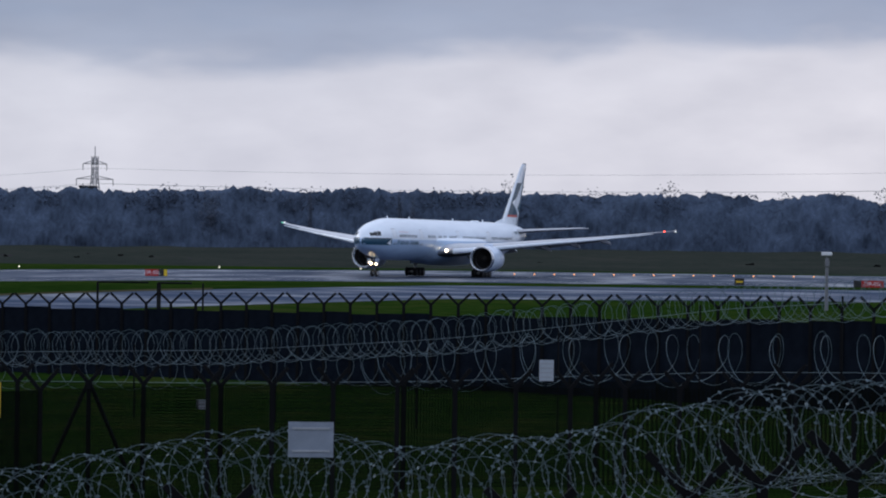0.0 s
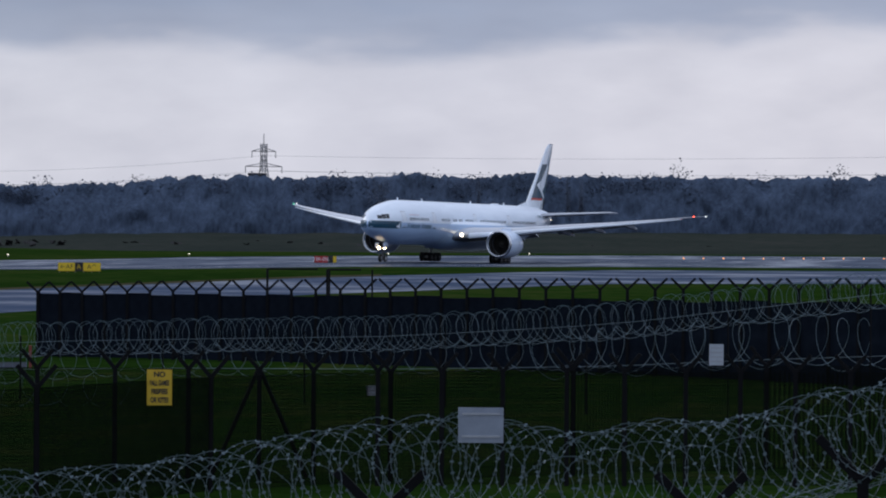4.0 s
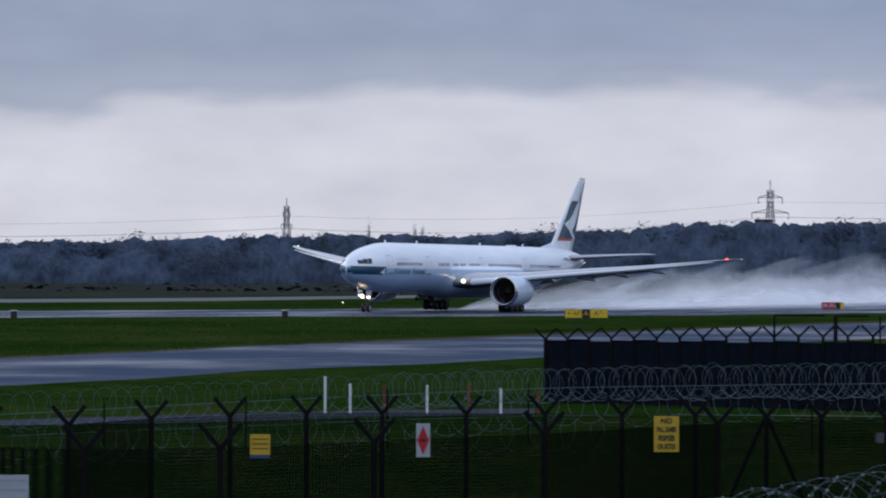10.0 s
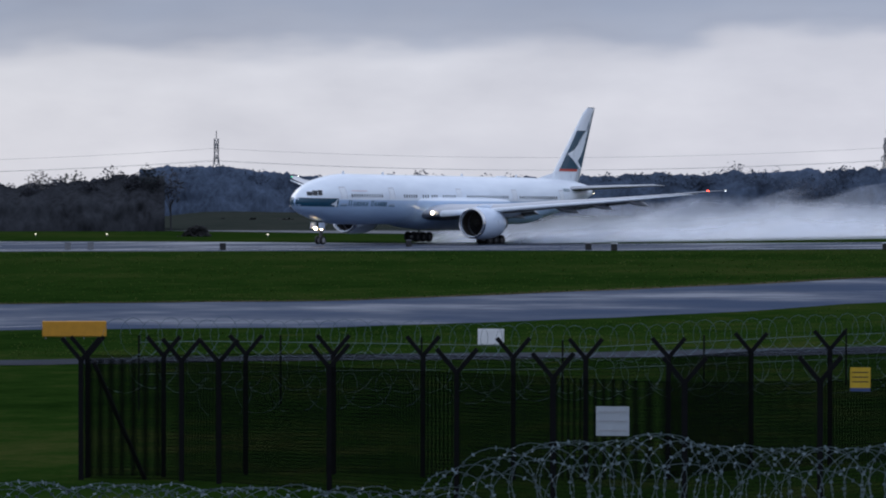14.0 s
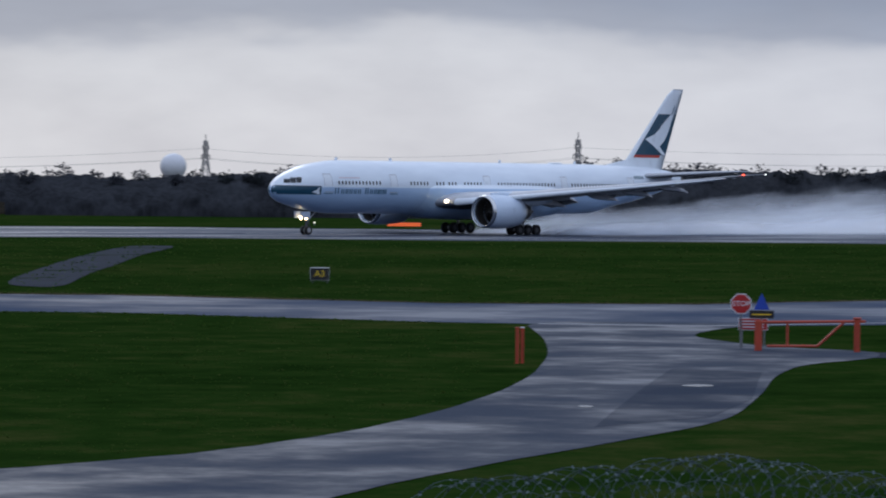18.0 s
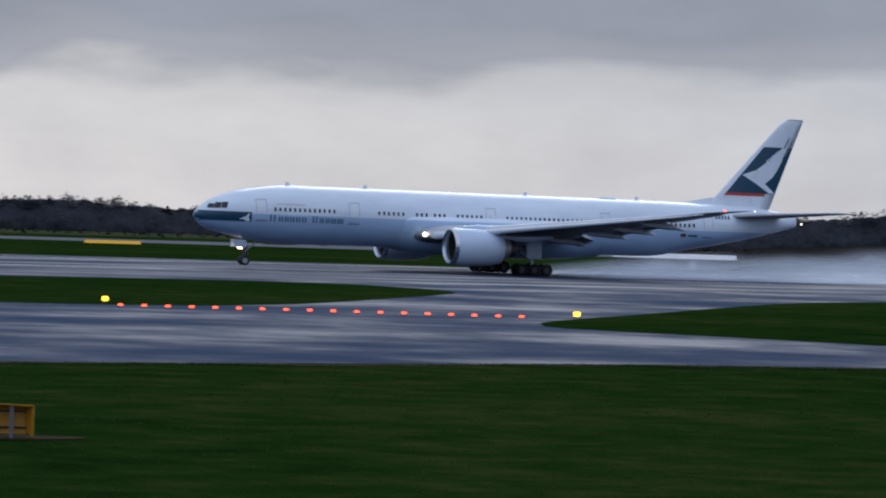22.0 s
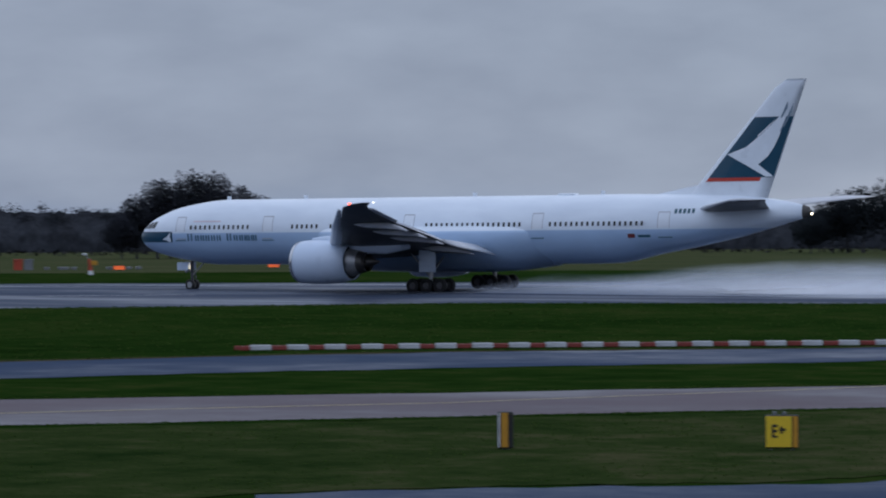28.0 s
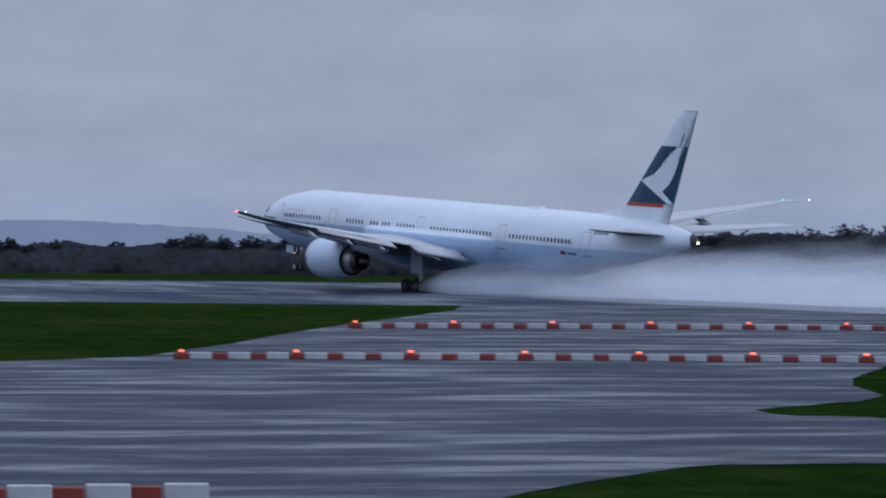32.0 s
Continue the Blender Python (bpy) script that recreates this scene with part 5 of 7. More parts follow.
def grass_tufts():
    """Uneven tufts of longer grass on the mown verges, and ragged lips along the paving."""
    rng = np.random.default_rng(77)
    cs, rs = [], []

    def sow(n, a0, a1, far, near, small=0.00018, large=0.00045):
        while n > 0:
            az = rng.uniform(a0, a1)
            e0, = table(far, az)
            e1, = table(near, az)
            if e1 <= e0:
                n -= 1
                continue
            d = reach(rng.uniform(e0, e1))
            x, y, _ = polar(az, d)
            if noise.noise(Vector((x * 0.35, y * 0.10, 3))) + rng.uniform(-0.5, 0.5) < -0.1:
                continue
            r = d * rng.uniform(small, large)
            cs.append((x, y, r * 0.5))
            rs.append(r)
            n -= 1

    def rim(a0, a1, line, n, shift=0.0):
        for az in np.linspace(a0, a1, n):
            e, = table(line, az + rng.uniform(-0.02, 0.02))
            d = reach(e + shift + rng.uniform(-0.7, 0.7))
            x, y, _ = polar(az, d)
            r = d * rng.uniform(0.0002, 0.0005)
            cs.append((x, y, r * 0.5))
            rs.append(r)
    tax_f, tax_n, rwy_n = [(a, f - 5) for a, f, n in TAX], [(a, n + 7) for a, f, n in TAX], [(a, n + 4) for a, f, n in RWY]
    bottom = [(-10, 530), (34, 530), (38, 512), (41.5, 495), (44.4, 466), (46.7, 425), (48, 392), (48.6, 360)]
    sow(16000, -9.5, 48.6, tax_n, bottom)
    sow(9000, 31, 73, rwy_n, tax_f)
    sow(3000, 57, 74, tax_n, [(57, 285), (62, 276), (66, 270), (70, 258), (74, 250)])
    sow(5000, -50, -20, rwy_n, [(a, f - 6) for a, f, n in THN])
    sow(7000, -58, -25, [(a, n + 8) for a, f, n in PNK], [(-58, 540), (-40, 530), (-39, 470), (-35, 456), (-29, 450), (-25, 412)])
    rim(-12, -66, [(a, f) for a, f, n in PNK], 2600, -1.0)
    rim(-12, -66, [(a, n) for a, f, n in PNK], 2600, 1.5)
    rim(-18, -53, [(a, f) for a, f, n in THN], 1600, -1.0)
    rim(-9, 48, [(a, n) for a, f, n in TAX], 3000, 2.0)
    rim(32, 72, [(a, f) for a, f, n in TAX], 1800, -1.0)
    rim(-20, -66, [(a, n) for a, f, n in RWY], 2000, 1.5)
    t = thing("grass_tufts", Matrix.Identity(4), "short uneven tufts of wet green grass", "grass", kind="stuff")
    part("blades", quad_mesh("blades", *tufts(cs, rs, rng, 0.9), BLADES), BLADES, t)


BLADES = blade_material()
grass_tufts()


# ---- fences and razor wire ----
FENCE = plain("black_coated_fence_steel", (0.006, 0.0065, 0.008), 0.7, 0.0, vary=0.3, spec=0.08)
MESHWIRE = plain("dark_weldmesh_wire", (0.006, 0.008, 0.007), 0.8, 0.0, vary=0.3, spec=0.0)
NETTING = plain("black_windbreak_netting", (0.008, 0.011, 0.017), 0.9, vary=0.4, scale=1.5, spec=0.0)
RAZOR = plain("galvanised_razor_wire", (0.088, 0.125, 0.145), 0.5, 0.3, vary=0.2, scale=4.0)
DULLRAZOR = plain("weathered_razor_wire", (0.10, 0.15, 0.18), 0.55, 0.3, vary=0.25, scale=4.0)

ROW_A = [(57.5, 243), (58.2, 243), (59.4, 243), (60.7, 241), (62, 241), (63.4, 243), (65, 246), (66, 247), (67.3, 245), (68.5, 236), (71, 227), (75, 227), (80, 230), (86, 228), (96, 224)]
ROW_B = [(57.5, 245), (58.1, 245), (59.66, 247), (60.24, 249), (62, 257), (64, 265), (65.4, 272), (67.5, 279), (69.6, 276), (72, 266), (74.6, 254), (77.4, 236), (80.2, 227), (83, 220), (86, 214), (96, 205)]
TIP = 3.05


def y_fence(name, line, azs, arm, label, panels=True, tall=TIP, wires=0.013, wire_w=0.0055):
    """A run of steel posts with forked tops and weldmesh between them; one thing."""
    f = thing(name, Matrix.Identity(4), label, "fence")
    pts = []
    for az in azs:
        drop, = table(line, az)
        pts.append((az, F * (EYE - tall) / drop))
    for k, (az, d) in enumerate(pts):
        m = Matrix.Translation(polar(az, d)) @ pose(0, 0, 0, 0, 0, -az)
        bm = box(bmesh.new(), -0.055, 0.055, -0.04, 0.04, -0.1, tall - arm)
        post = part("post", bm, FENCE, f, at_=m)
        for s in (1, -1):
            bm = bmesh.new()
            box(bm, -0.045, 0.045, -0.03, 0.03, 0, arm * 1.3, m=pose(0, 0, tall - arm - 0.04, 0, s * 40, 0))
            part("forked_arm", bm, FENCE, post)
        if panels and k + 1 < len(pts):
            az2, d2 = pts[k + 1]
            a, b = Vector(polar(az, d)), Vector(polar(az2, d2))
            L = (b - a).length
            ang = math.degrees(math.atan2(b.y - a.y, b.x - a.x))
            n = max(3, int(L / wires))
            vs, fs = [], []
            for i in range(n + 1):
                x = L * i / n
                o = len(vs)
                vs += [(x, -wire_w / 2, 0.02), (x, wire_w / 2, 0.02), (x, wire_w / 2, tall - arm - 0.02), (x, -wire_w / 2, tall - arm - 0.02),
                       (x - wire_w / 2, 0, 0.02), (x + wire_w / 2, 0, 0.02), (x + wire_w / 2, 0, tall - arm - 0.02), (x - wire_w / 2, 0, tall - arm - 0.02)]
                fs += [(o, o + 1, o + 2, o + 3), (o + 4, o + 5, o + 6, o + 7)]
            zz = 0.05
            while zz < tall - arm:
                o = len(vs)
                vs += [(0, 0.012, zz - 0.004), (L, 0.012, zz - 0.004), (L, 0.012, zz + 0.004), (0, 0.012, zz + 0.004)]
                fs.append((o, o + 1, o + 2, o + 3))
                zz += 0.075
            part("mesh_panel", (vs, fs), MESHWIRE, f, "dark weldmesh panel", at_=Matrix.Translation(a) @ pose(0, 0, 0, 0, 0, ang))
    return f


azA = [58.2, 59.38, 60.66, 62.02, 63.42, 64.83, 65.96, 67.25, 68.53, 69.75, 70.94, 72.12, 73.43, 74.66, 75.86, 77.0, 78.1, 78.95, 79.95, 80.95, 81.9, 82.9, 83.8, 84.75, 85.6, 86.45, 87.3, 88.2, 89.1, 90.0, 91]
azB = [58.1, 59.66, 60.24, 61.96, 63.95, 65.45, 67.5, 69.6, 72.0, 74.65, 77.35, 80.15, 83.0, 86.0, 89.0, 92.0]
y_fence("perimeter_fence", ROW_A, azA, 0.42, "tall black weldmesh fence with forked post tops")
y_fence("perimeter_fence", ROW_B, azB, 0.48, "taller black weldmesh fence with forked post tops", wires=0.0127, wire_w=0.0062)
# stays at the fence end and at one braced post
for az, d, s in ((58.3, 78.2, 1), (78.12, 86, 1), (78.08, 86, -1)):
    t = thing("fence_stay", Matrix.Translation(polar(az, d)) @ pose(0, 0, 0, 0, 0, -az), "slanting black steel fence stay", "fence stay", "fence stays")
    part("bar", rodded((0, 0, 2.5), (s * 1.1, 0, -0.05), 0.05, n=6), FENCE, t)


def screen_fence():
    """Fence behind, closed with dark netting, with forked tops."""
    line = [(74.66, 109, 161), (78, 104, 156), (80, 100, 152), (84, 96, 145), (88, 93, 135), (92, 91, 129), (97, 90, 124)]
    f = thing("screened_fence", Matrix.Identity(4), "dark netting-screened fence with forked post tops", "fence")
    az, pts = 74.66, []
    while az < 97:
        drop, d = table(line, az)
        pts.append((az, d, EYE - drop * d / F))
        az += 0.34 + 0.010 * (az - 74.66)
    for k, (az, d, tip) in enumerate(pts):
        m = Matrix.Translation(polar(az, d)) @ pose(0, 0, 0, 0, 0, -az)
        post = part("post", boxed(-0.06, 0.06, -0.05, 0.05, -0.1, tip - 0.45), FENCE, f, at_=m)
        for s in (1, -1):
            part("forked_arm", boxed(-0.045, 0.045, -0.035, 0.035, 0, 0.66, m=pose(0, 0, tip - 0.5, 0, s * 46, 0)), FENCE, post)
        if k + 1 < len(pts):
            a, b = Vector(polar(az, d)), Vector(polar(*pts[k + 1][:2]))
            ang = math.degrees(math.atan2(b.y - a.y, b.x - a.x))
            L = (b - a).length
            part("netting_panel", boxed(0.03, L - 0.03, 0.05, 0.07, 0.03, tip - float(np.interp(az, (75, 84), (0.55, 0.92))) + 0.05 * math.sin(k * 2.1)), NETTING, f, "black netting panel", at_=Matrix.Translation(a) @ pose(0, 0, 0, 0, 0, ang))
    a = Vector(polar(*pts[0][:2]))
    part("return_panel", boxed(0, 7, 0.05, 0.07, 0.03, 2.78), NETTING, f, "black netting panel", at_=Matrix.Translation(a) @ pose(0, 0, 0, 0, 0, 90 - 76))


screen_fence()


def coil_mesh(line, az0, az1, radius, pitch, wire, seg, hand, barb=0.0, phase=0.0, sag=0.0, seed=1, lean=0.85):
    """A helix of wire along a bearing line: line gives distance and centre height by bearing."""
    rng = random.Random(seed)
    vs, fs = [], []
    a, turns, pts = az0, 0.0, []
    sgn = 1 if az1 > az0 else -1
    while (a - az1) * sgn < 0:
        d, zc = table(line, a)
        r = radius * (1 + 0.24 * noise.noise(Vector((a * 1.9, seed, 0))))
        th = 2 * math.pi * turns * hand + phase
        wob = 0.16 * radius * noise.noise(Vector((a * 5, seed * 3.1, 2)))
        c = Vector(polar(a, d, zc + wob))
        radial = Vector(polar(a, 1.0))
        along = Vector((math.cos(radians(a)), -math.sin(radians(a)), 0))
        pts.append((c + radial * (r * 0.5 * math.cos(th)) + along * (r * lean * math.cos(th) * hand) + Vector((0, 0, r * math.sin(th) * (1 - sag))), radial))
        turns += 1.0 / seg
        a += sgn * math.degrees(pitch / d) / seg * (1 + 0.35 * noise.noise(Vector((a * 2.0, seed, 8))))
    n = 3
    for i, (p, rad) in enumerate(pts):
        q = pts[min(i + 1, len(pts) - 1)][0] - pts[max(i - 1, 0)][0]
        q.normalize()
        u = q.cross(Vector((0, 0, 1)))
        if u.length < 1e-3:
            u = Vector((1, 0, 0))
        u.normalize()
        w = q.cross(u)
        for k in range(n):
            vs.append(tuple(p + (u * math.cos(k * 6.283 / n) + w * math.sin(k * 6.283 / n)) * wire))
        if i:
            o = (i - 1) * n
            for k in range(n):
                j = (k + 1) % n
                fs.append((o + k, o + j, o + n + j, o + n + k))
    if barb:
        for i in range(0, len(pts) - 1):
            p, q = pts[i][0], pts[i + 1][0]
            m = max(1, int((q - p).length / 0.085))
            for k in range(m):
                c = p.lerp(q, (k + 0.5) / m)
                d = (q - p).normalized()
                u = d.cross(Vector((rng.uniform(-1, 1), rng.uniform(-1, 1), rng.uniform(-1, 1))))
                if u.length < 0.05:
                    continue
                u.normalize()
                o = len(vs)
                vs += [tuple(c - d * barb * 0.7), tuple(c + u * barb), tuple(c + d * barb * 0.7), tuple(c - u * barb)]
                fs.append((o, o + 1, o + 2, o + 3))
    return vs, fs


# the stack of coils between the fences
stack = thing("razor_wire_stack", Matrix.Identity(4), "stacked coils of grey razor wire between fences", "razor wire")
LOW = [(57, 100, 1.2), (61, 105, 1.0), (66, 112, 0.56), (72, 119, 0.75), (75, 122, 1.3), (80, 118, 1.6), (83, 115, 1.9), (86, 112, 2.4), (96, 96, 3.0)]
UPP = [(57, 101, 2.05), (60, 105, 1.98), (63, 109, 1.75), (66, 113, 1.48), (70, 118, 1.72), (74.7, 123, 2.02), (77, 122, 2.15), (80.2, 119, 2.37), (83.6, 115, 2.92), (85.5, 113, 3.44), (88.1, 108, 4.15), (90.5, 104, 4.5), (96, 96, 4.7)]
LO2 = [(57, 97, 0.5), (66, 109, 0.5), (75, 119, 0.5), (86, 108, 0.5), (96, 92, 0.5)]
part("coil", coil_mesh(UPP, 58.6, 96, 0.56, 0.50, 0.007, 14, 1, 0.0, 0.2, seed=2), DULLRAZOR, stack, "upper razor wire coil")
part("coil", coil_mesh(UPP, 72, 96, 0.56, 0.45, 0.007, 14, -1, 0.0, 1.2, seed=3), DULLRAZOR, stack, "upper razor wire coil")
part("coil", coil_mesh(LOW, 58.6, 83.5, 0.54, 0.8, 0.007, 14, -1, 0.0, 0.7, seed=4), DULLRAZOR, stack, "lower razor wire coil")
part("coil", coil_mesh(LOW, 82.5, 96, 0.78, 1.25, 0.009, 20, -1, 0.0, 0.7, seed=9, lean=0.6), DULLRAZOR, stack, "wide loops of the lower razor wire coil")
part("coil", coil_mesh(LOW, 82.8, 96, 0.70, 1.5, 0.009, 20, 1, 0.0, 2.7, seed=19, lean=0.7), DULLRAZOR, stack, "wide loops of the lower razor wire coil")
part("coil", coil_mesh(LO2, 60, 76, 0.52, 1.0, 0.007, 14, 1, 0.0, 0.9, seed=5), DULLRAZOR, stack, "lower razor wire coil")
az = 59.0
while az < 96:
    d, zc = table(UPP, az)
    x, y, _ = polar(az, d)
    part("picket", rodded((x, y, -0.05), (x, y, zc + 0.1), 0.03, n=5), FENCE, stack)
    az += 2.2
for zf in (0.55, 1.0):
    part("line_wire", tube([Vector(polar(59 + k, table(UPP, 59 + k)[0], table(UPP, 59 + k)[1] * zf - 0.1)) for k in range(38)], 0.008), DULLRAZOR, stack, "straight support wire")

# the near fence, crowned with double coils close to the camera
COIL_TOP = [(40, 560), (46, 545), (48, 530), (50.5, 500), (52.6, 470), (54, 500), (56, 512), (58.8, 505), (61, 520), (63.5, 522), (64.4, 462), (66, 428), (67, 425), (69, 450), (71.5, 425), (73, 452), (75, 445), (76.5, 428), (78.5, 390), (80, 353), (81.1, 340),
            (82.8, 371), (85.5, 349), (87.3, 290), (89.5, 245), (92, 240), (98, 235)]
ND, NR = 32.0, 0.43
near = thing("razor_wire_fence", Matrix.Identity(4), "near fence crowned with galvanised razor wire coils", "razor wire")
TOPL = [(a, ND, EYE - e * ND / F - NR) for a, e in COIL_TOP]
for hand, ph, sd in ((1, 0.0, 11), (-1, 2.1, 12), (1, 3.3, 15)):
    part("coil", coil_mesh(TOPL, 48, 98, NR, 0.36, 0.0038, 26, hand, 0.024, ph, seed=sd, lean=1.05), RAZOR, near, "galvanised razor wire coil")
TOP2 = [(a, ND + 0.55, z - 0.22) for a, d, z in TOPL]
part("coil", coil_mesh(TOP2, 48, 98, NR, 0.40, 0.0038, 24, -1, 0.024, 1.0, seed=13, lean=1.25), RAZOR, near, "second razor wire coil behind")
for az in (50, 55, 60, 65, 70, 75, 80, 85, 87.5, 88.6, 90, 95):
    d, zc = ND, table(TOPL, az)[1]
    m = Matrix.Translation(polar(az, d)) @ pose(0, 0, 0, 0, 0, -az)
    post = part("post", boxed(-0.05, 0.05, -0.05, 0.05, -0.1, zc - 0.35), FENCE, near, at_=m)
    for s in (1, -1):
        part("forked_arm", boxed(-0.04, 0.04, -0.03, 0.03, 0, 0.55, m=pose(0, 0, zc - 0.4, 0, s * 45, 0)), FENCE, post)
for dz in (-0.36, -0.75, -1.4):
    part("line_wire", tube([Vector(polar(48 + k, ND, table(TOPL, 48 + k)[1] + dz)) for k in range(51)], 0.006), RAZOR, near, "straight support wire")


# ---- airfield furniture ----
YELLOW = plain("bright_yellow_sign_face", (0.72, 0.50, 0.02), 0.45, vary=0.08)
AMBER = plain("amber_yellow_box_paint", (0.52, 0.25, 0.015), 0.5, vary=0.15)
BLACKFACE = plain("black_sign_face", (0.012, 0.012, 0.013), 0.5)
REDFACE = plain("red_sign_face", (0.42, 0.012, 0.012), 0.45, vary=0.1)
WHITEFACE = plain("white_sign_board", (0.72, 0.74, 0.78), 0.5, vary=0.1)
GREYFACE = plain("weathered_pale_notice", (0.22, 0.255, 0.32), 0.5, vary=0.15, scale=9.0)
DULLROOF = plain("dull_grey_sheet_roof", (0.11, 0.115, 0.13), 0.8, vary=0.25, scale=0.5, spec=0.1)
NOTICEYELLOW = plain("weathered_yellow_notice", (0.50, 0.33, 0.015), 0.5, vary=0.12, scale=4.0)
NOTICEBLUE = plain("dull_blue_notice_strip", (0.03, 0.055, 0.16), 0.5, vary=0.12)
NOTICE = plain("weathered_white_notice", (0.36, 0.40, 0.46), 0.5, vary=0.12, scale=5.0)
GREYBAR = plain("grey_print", (0.32, 0.34, 0.38), 0.6)
BLUEFACE = plain("blue_sign_face", (0.015, 0.06, 0.42), 0.45, vary=0.1)
ORANGERED = plain("orange_red_barrier_paint", (0.40, 0.050, 0.022), 0.45, vary=0.15)
WHITEBLOCK = plain("white_marker_block", (0.48, 0.50, 0.53), 0.5, vary=0.12)
DEEPRED = plain("weathered_deep_red_paint", (0.17, 0.025, 0.022), 0.5, vary=0.2)
REDBLOCK = plain("faded_red_marker_block", (0.22, 0.032, 0.024), 0.5, vary=0.2)
TOWERPINK = plain("faded_pinkish_tower_paint", (0.34, 0.25, 0.28), 0.6, vary=0.2)
SOIL = plain("bare_brown_soil", (0.06, 0.045, 0.03), 0.95, vary=0.3, spec=0.0)
REDLAMPDIM = glow("dim_red_marker_lamp", (1.0, 0.16, 0.08), 2.0)
REDSTOP = glow("red_stop_bar_light", (1.0, 0.10, 0.035), 3.2)
AMBERLIGHT = glow("amber_guard_light", (1.0, 0.52, 0.03), 4.0)
WHITELIGHT = glow("white_edge_light", (1.0, 0.90, 0.72), 1.8)
LITORANGE = glow("lit_orange_red_sign", (1.0, 0.16, 0.04), 0.42)
LITYELLOW = glow("lit_amber_sign", (1.0, 0.55, 0.06), 0.28)
ORANGELIGHT = glow("orange_edge_light", (1.0, 0.40, 0.12), 1.7)


def lettering(text, size, mat, parent, m, align="CENTER", name="lettering", bold=0.0):
    """Raised flat letters in the built-in font, facing -y."""
    cu = bpy.data.curves.new(name, "FONT")
    cu.body, cu.size, cu.align_x, cu.align_y, cu.extrude = text, size, align, "CENTER", 0.002
    cu.offset = bold
    tmp = bpy.data.objects.new(name, cu)
    me = bpy.data.meshes.new_from_object(tmp)
    bpy.data.objects.remove(tmp)
    me.materials.append(mat)
    return part(name, me, mat, parent, at_=m @ pose(0, 0, 0, 90, 0, 0))


def facing(az, drop, z=0.0, turn=0.0):
    """A pose on the ground at that bearing, its front (-y) towards the camera."""
    return Matrix.Translation(spot(az, drop, z)) @ pose(0, 0, 0, 0, 0, -az + turn)


def board_sign(name, az, drop, panels, h, label, lift=0.14, turn=0.0, back=None, cat="sign"):
    """A low airfield sign: a case on short legs with coloured panels; panels of (width, face, text, ink)."""
    t = thing(name, facing(az, drop, 0, turn), label, cat)
    W = sum(p[0] for p in panels)
    part("case", boxed(-W / 2, W / 2, 0.0, 0.22, lift, lift + h, bevel=0.02), back or BLACKFACE, t, "dark sign case")
    n = max(2, int(W / 0.9) + 1)
    for i in range(n):
        x = -W / 2 + 0.15 + (W - 0.3) * i / (n - 1)
        part("leg", boxed(x - 0.03, x + 0.03, 0.08, 0.14, -0.05, lift + 0.02), GALV, t)
    x = -W / 2
    for w, face, text, ink in panels:
        pn = part("panel", boxed(x + 0.02, x + w - 0.02, -0.02, 0.004, lift + 0.03, lift + h - 0.03, bevel=0.004), face, t)
        if text == "#":
            part("print_bar", boxed(x + w * 0.15, x + w * 0.85, -0.03, -0.019, lift + h * 0.36, lift + h * 0.62), ink, t)
        elif text == "##":
            for u0, u1, v0, v1 in ((0.24, 0.32, 0.32, 0.72), (0.32, 0.46, 0.64, 0.72), (0.32, 0.44, 0.48, 0.56), (0.32, 0.46, 0.32, 0.38), (0.52, 0.76, 0.52, 0.60), (0.56, 0.64, 0.44, 0.66)):
                part("print_bar", boxed(x + w * u0, x + w * u1, -0.03, -0.019, lift + h * v0, lift + h * v1), ink, t)
            for u in (0.35, 0.7):
                part("lamp_holder", boxed(x + w * u - 0.05, x + w * u + 0.05, 0.02, 0.14, lift + h, lift + h + 0.09, bevel=0.01), GALV, t)
        elif text:
            lettering(text, h * 0.72, ink, t, Matrix.Translation((x + w / 2, -0.024, lift + h * 0.5)))
        x += w
    return t


# signs on the grass
board_sign("runway_sign", 79.12, 76, [(1.9, REDFACE, "23R-05L", WHITEFACE), (0.7, BLACKFACE, "", None), (0.5, YELLOW, "", None)], 0.95, "red and white runway sign on the grass")
board_sign("taxiway_sign", 75.3, 94, [(1.9, YELLOW, "←AF", BLACKFACE), (0.9, BLACKFACE, "A", YELLOW), (2.0, YELLOW, "A↑", BLACKFACE)], 1.0, "black and yellow taxiway direction sign")
board_sign("runway_sign", 90.2, 79, [(1.0, BLACKFACE, "", None), (3.0, REDFACE, "23R-05L", WHITEFACE)], 0.95, "dark and red runway sign beyond the taxiway")
board_sign("location_sign", 88.2, 78, [(1.3, BLACKFACE, "#", YELLOW)], 0.95, "small black location sign")
board_sign("taxiway_sign", 92.4, 81, [(1.2, YELLOW, "", None), (0.6, BLACKFACE, "", None), (1.6, YELLOW, "", None)], 0.95, "yellow and black taxiway sign")
board_sign("location_sign", 46.09, 176, [(1.15, BLACKFACE, "A3", YELLOW)], 0.78, "black location sign with yellow letters and white rim", back=WHITEFACE)
board_sign("location_sign", 40.5, 191, [(0.55, BLACKFACE, "#", YELLOW), (0.12, AMBER, "", None)], 0.6, "small black and amber location sign")
board_sign("runway_sign", 31.75, 188, [(2.4, REDFACE, "23R-05L", WHITEFACE), (1.1, BLACKFACE, "B1", YELLOW), (0.12, AMBER, "", None)], 0.76, "red runway sign with black location panel")
board_sign("sign_back", 33.3, 184, [(2.45, AMBER, "", None)], 0.62, "plain amber back of a taxiway sign", back=AMBER)
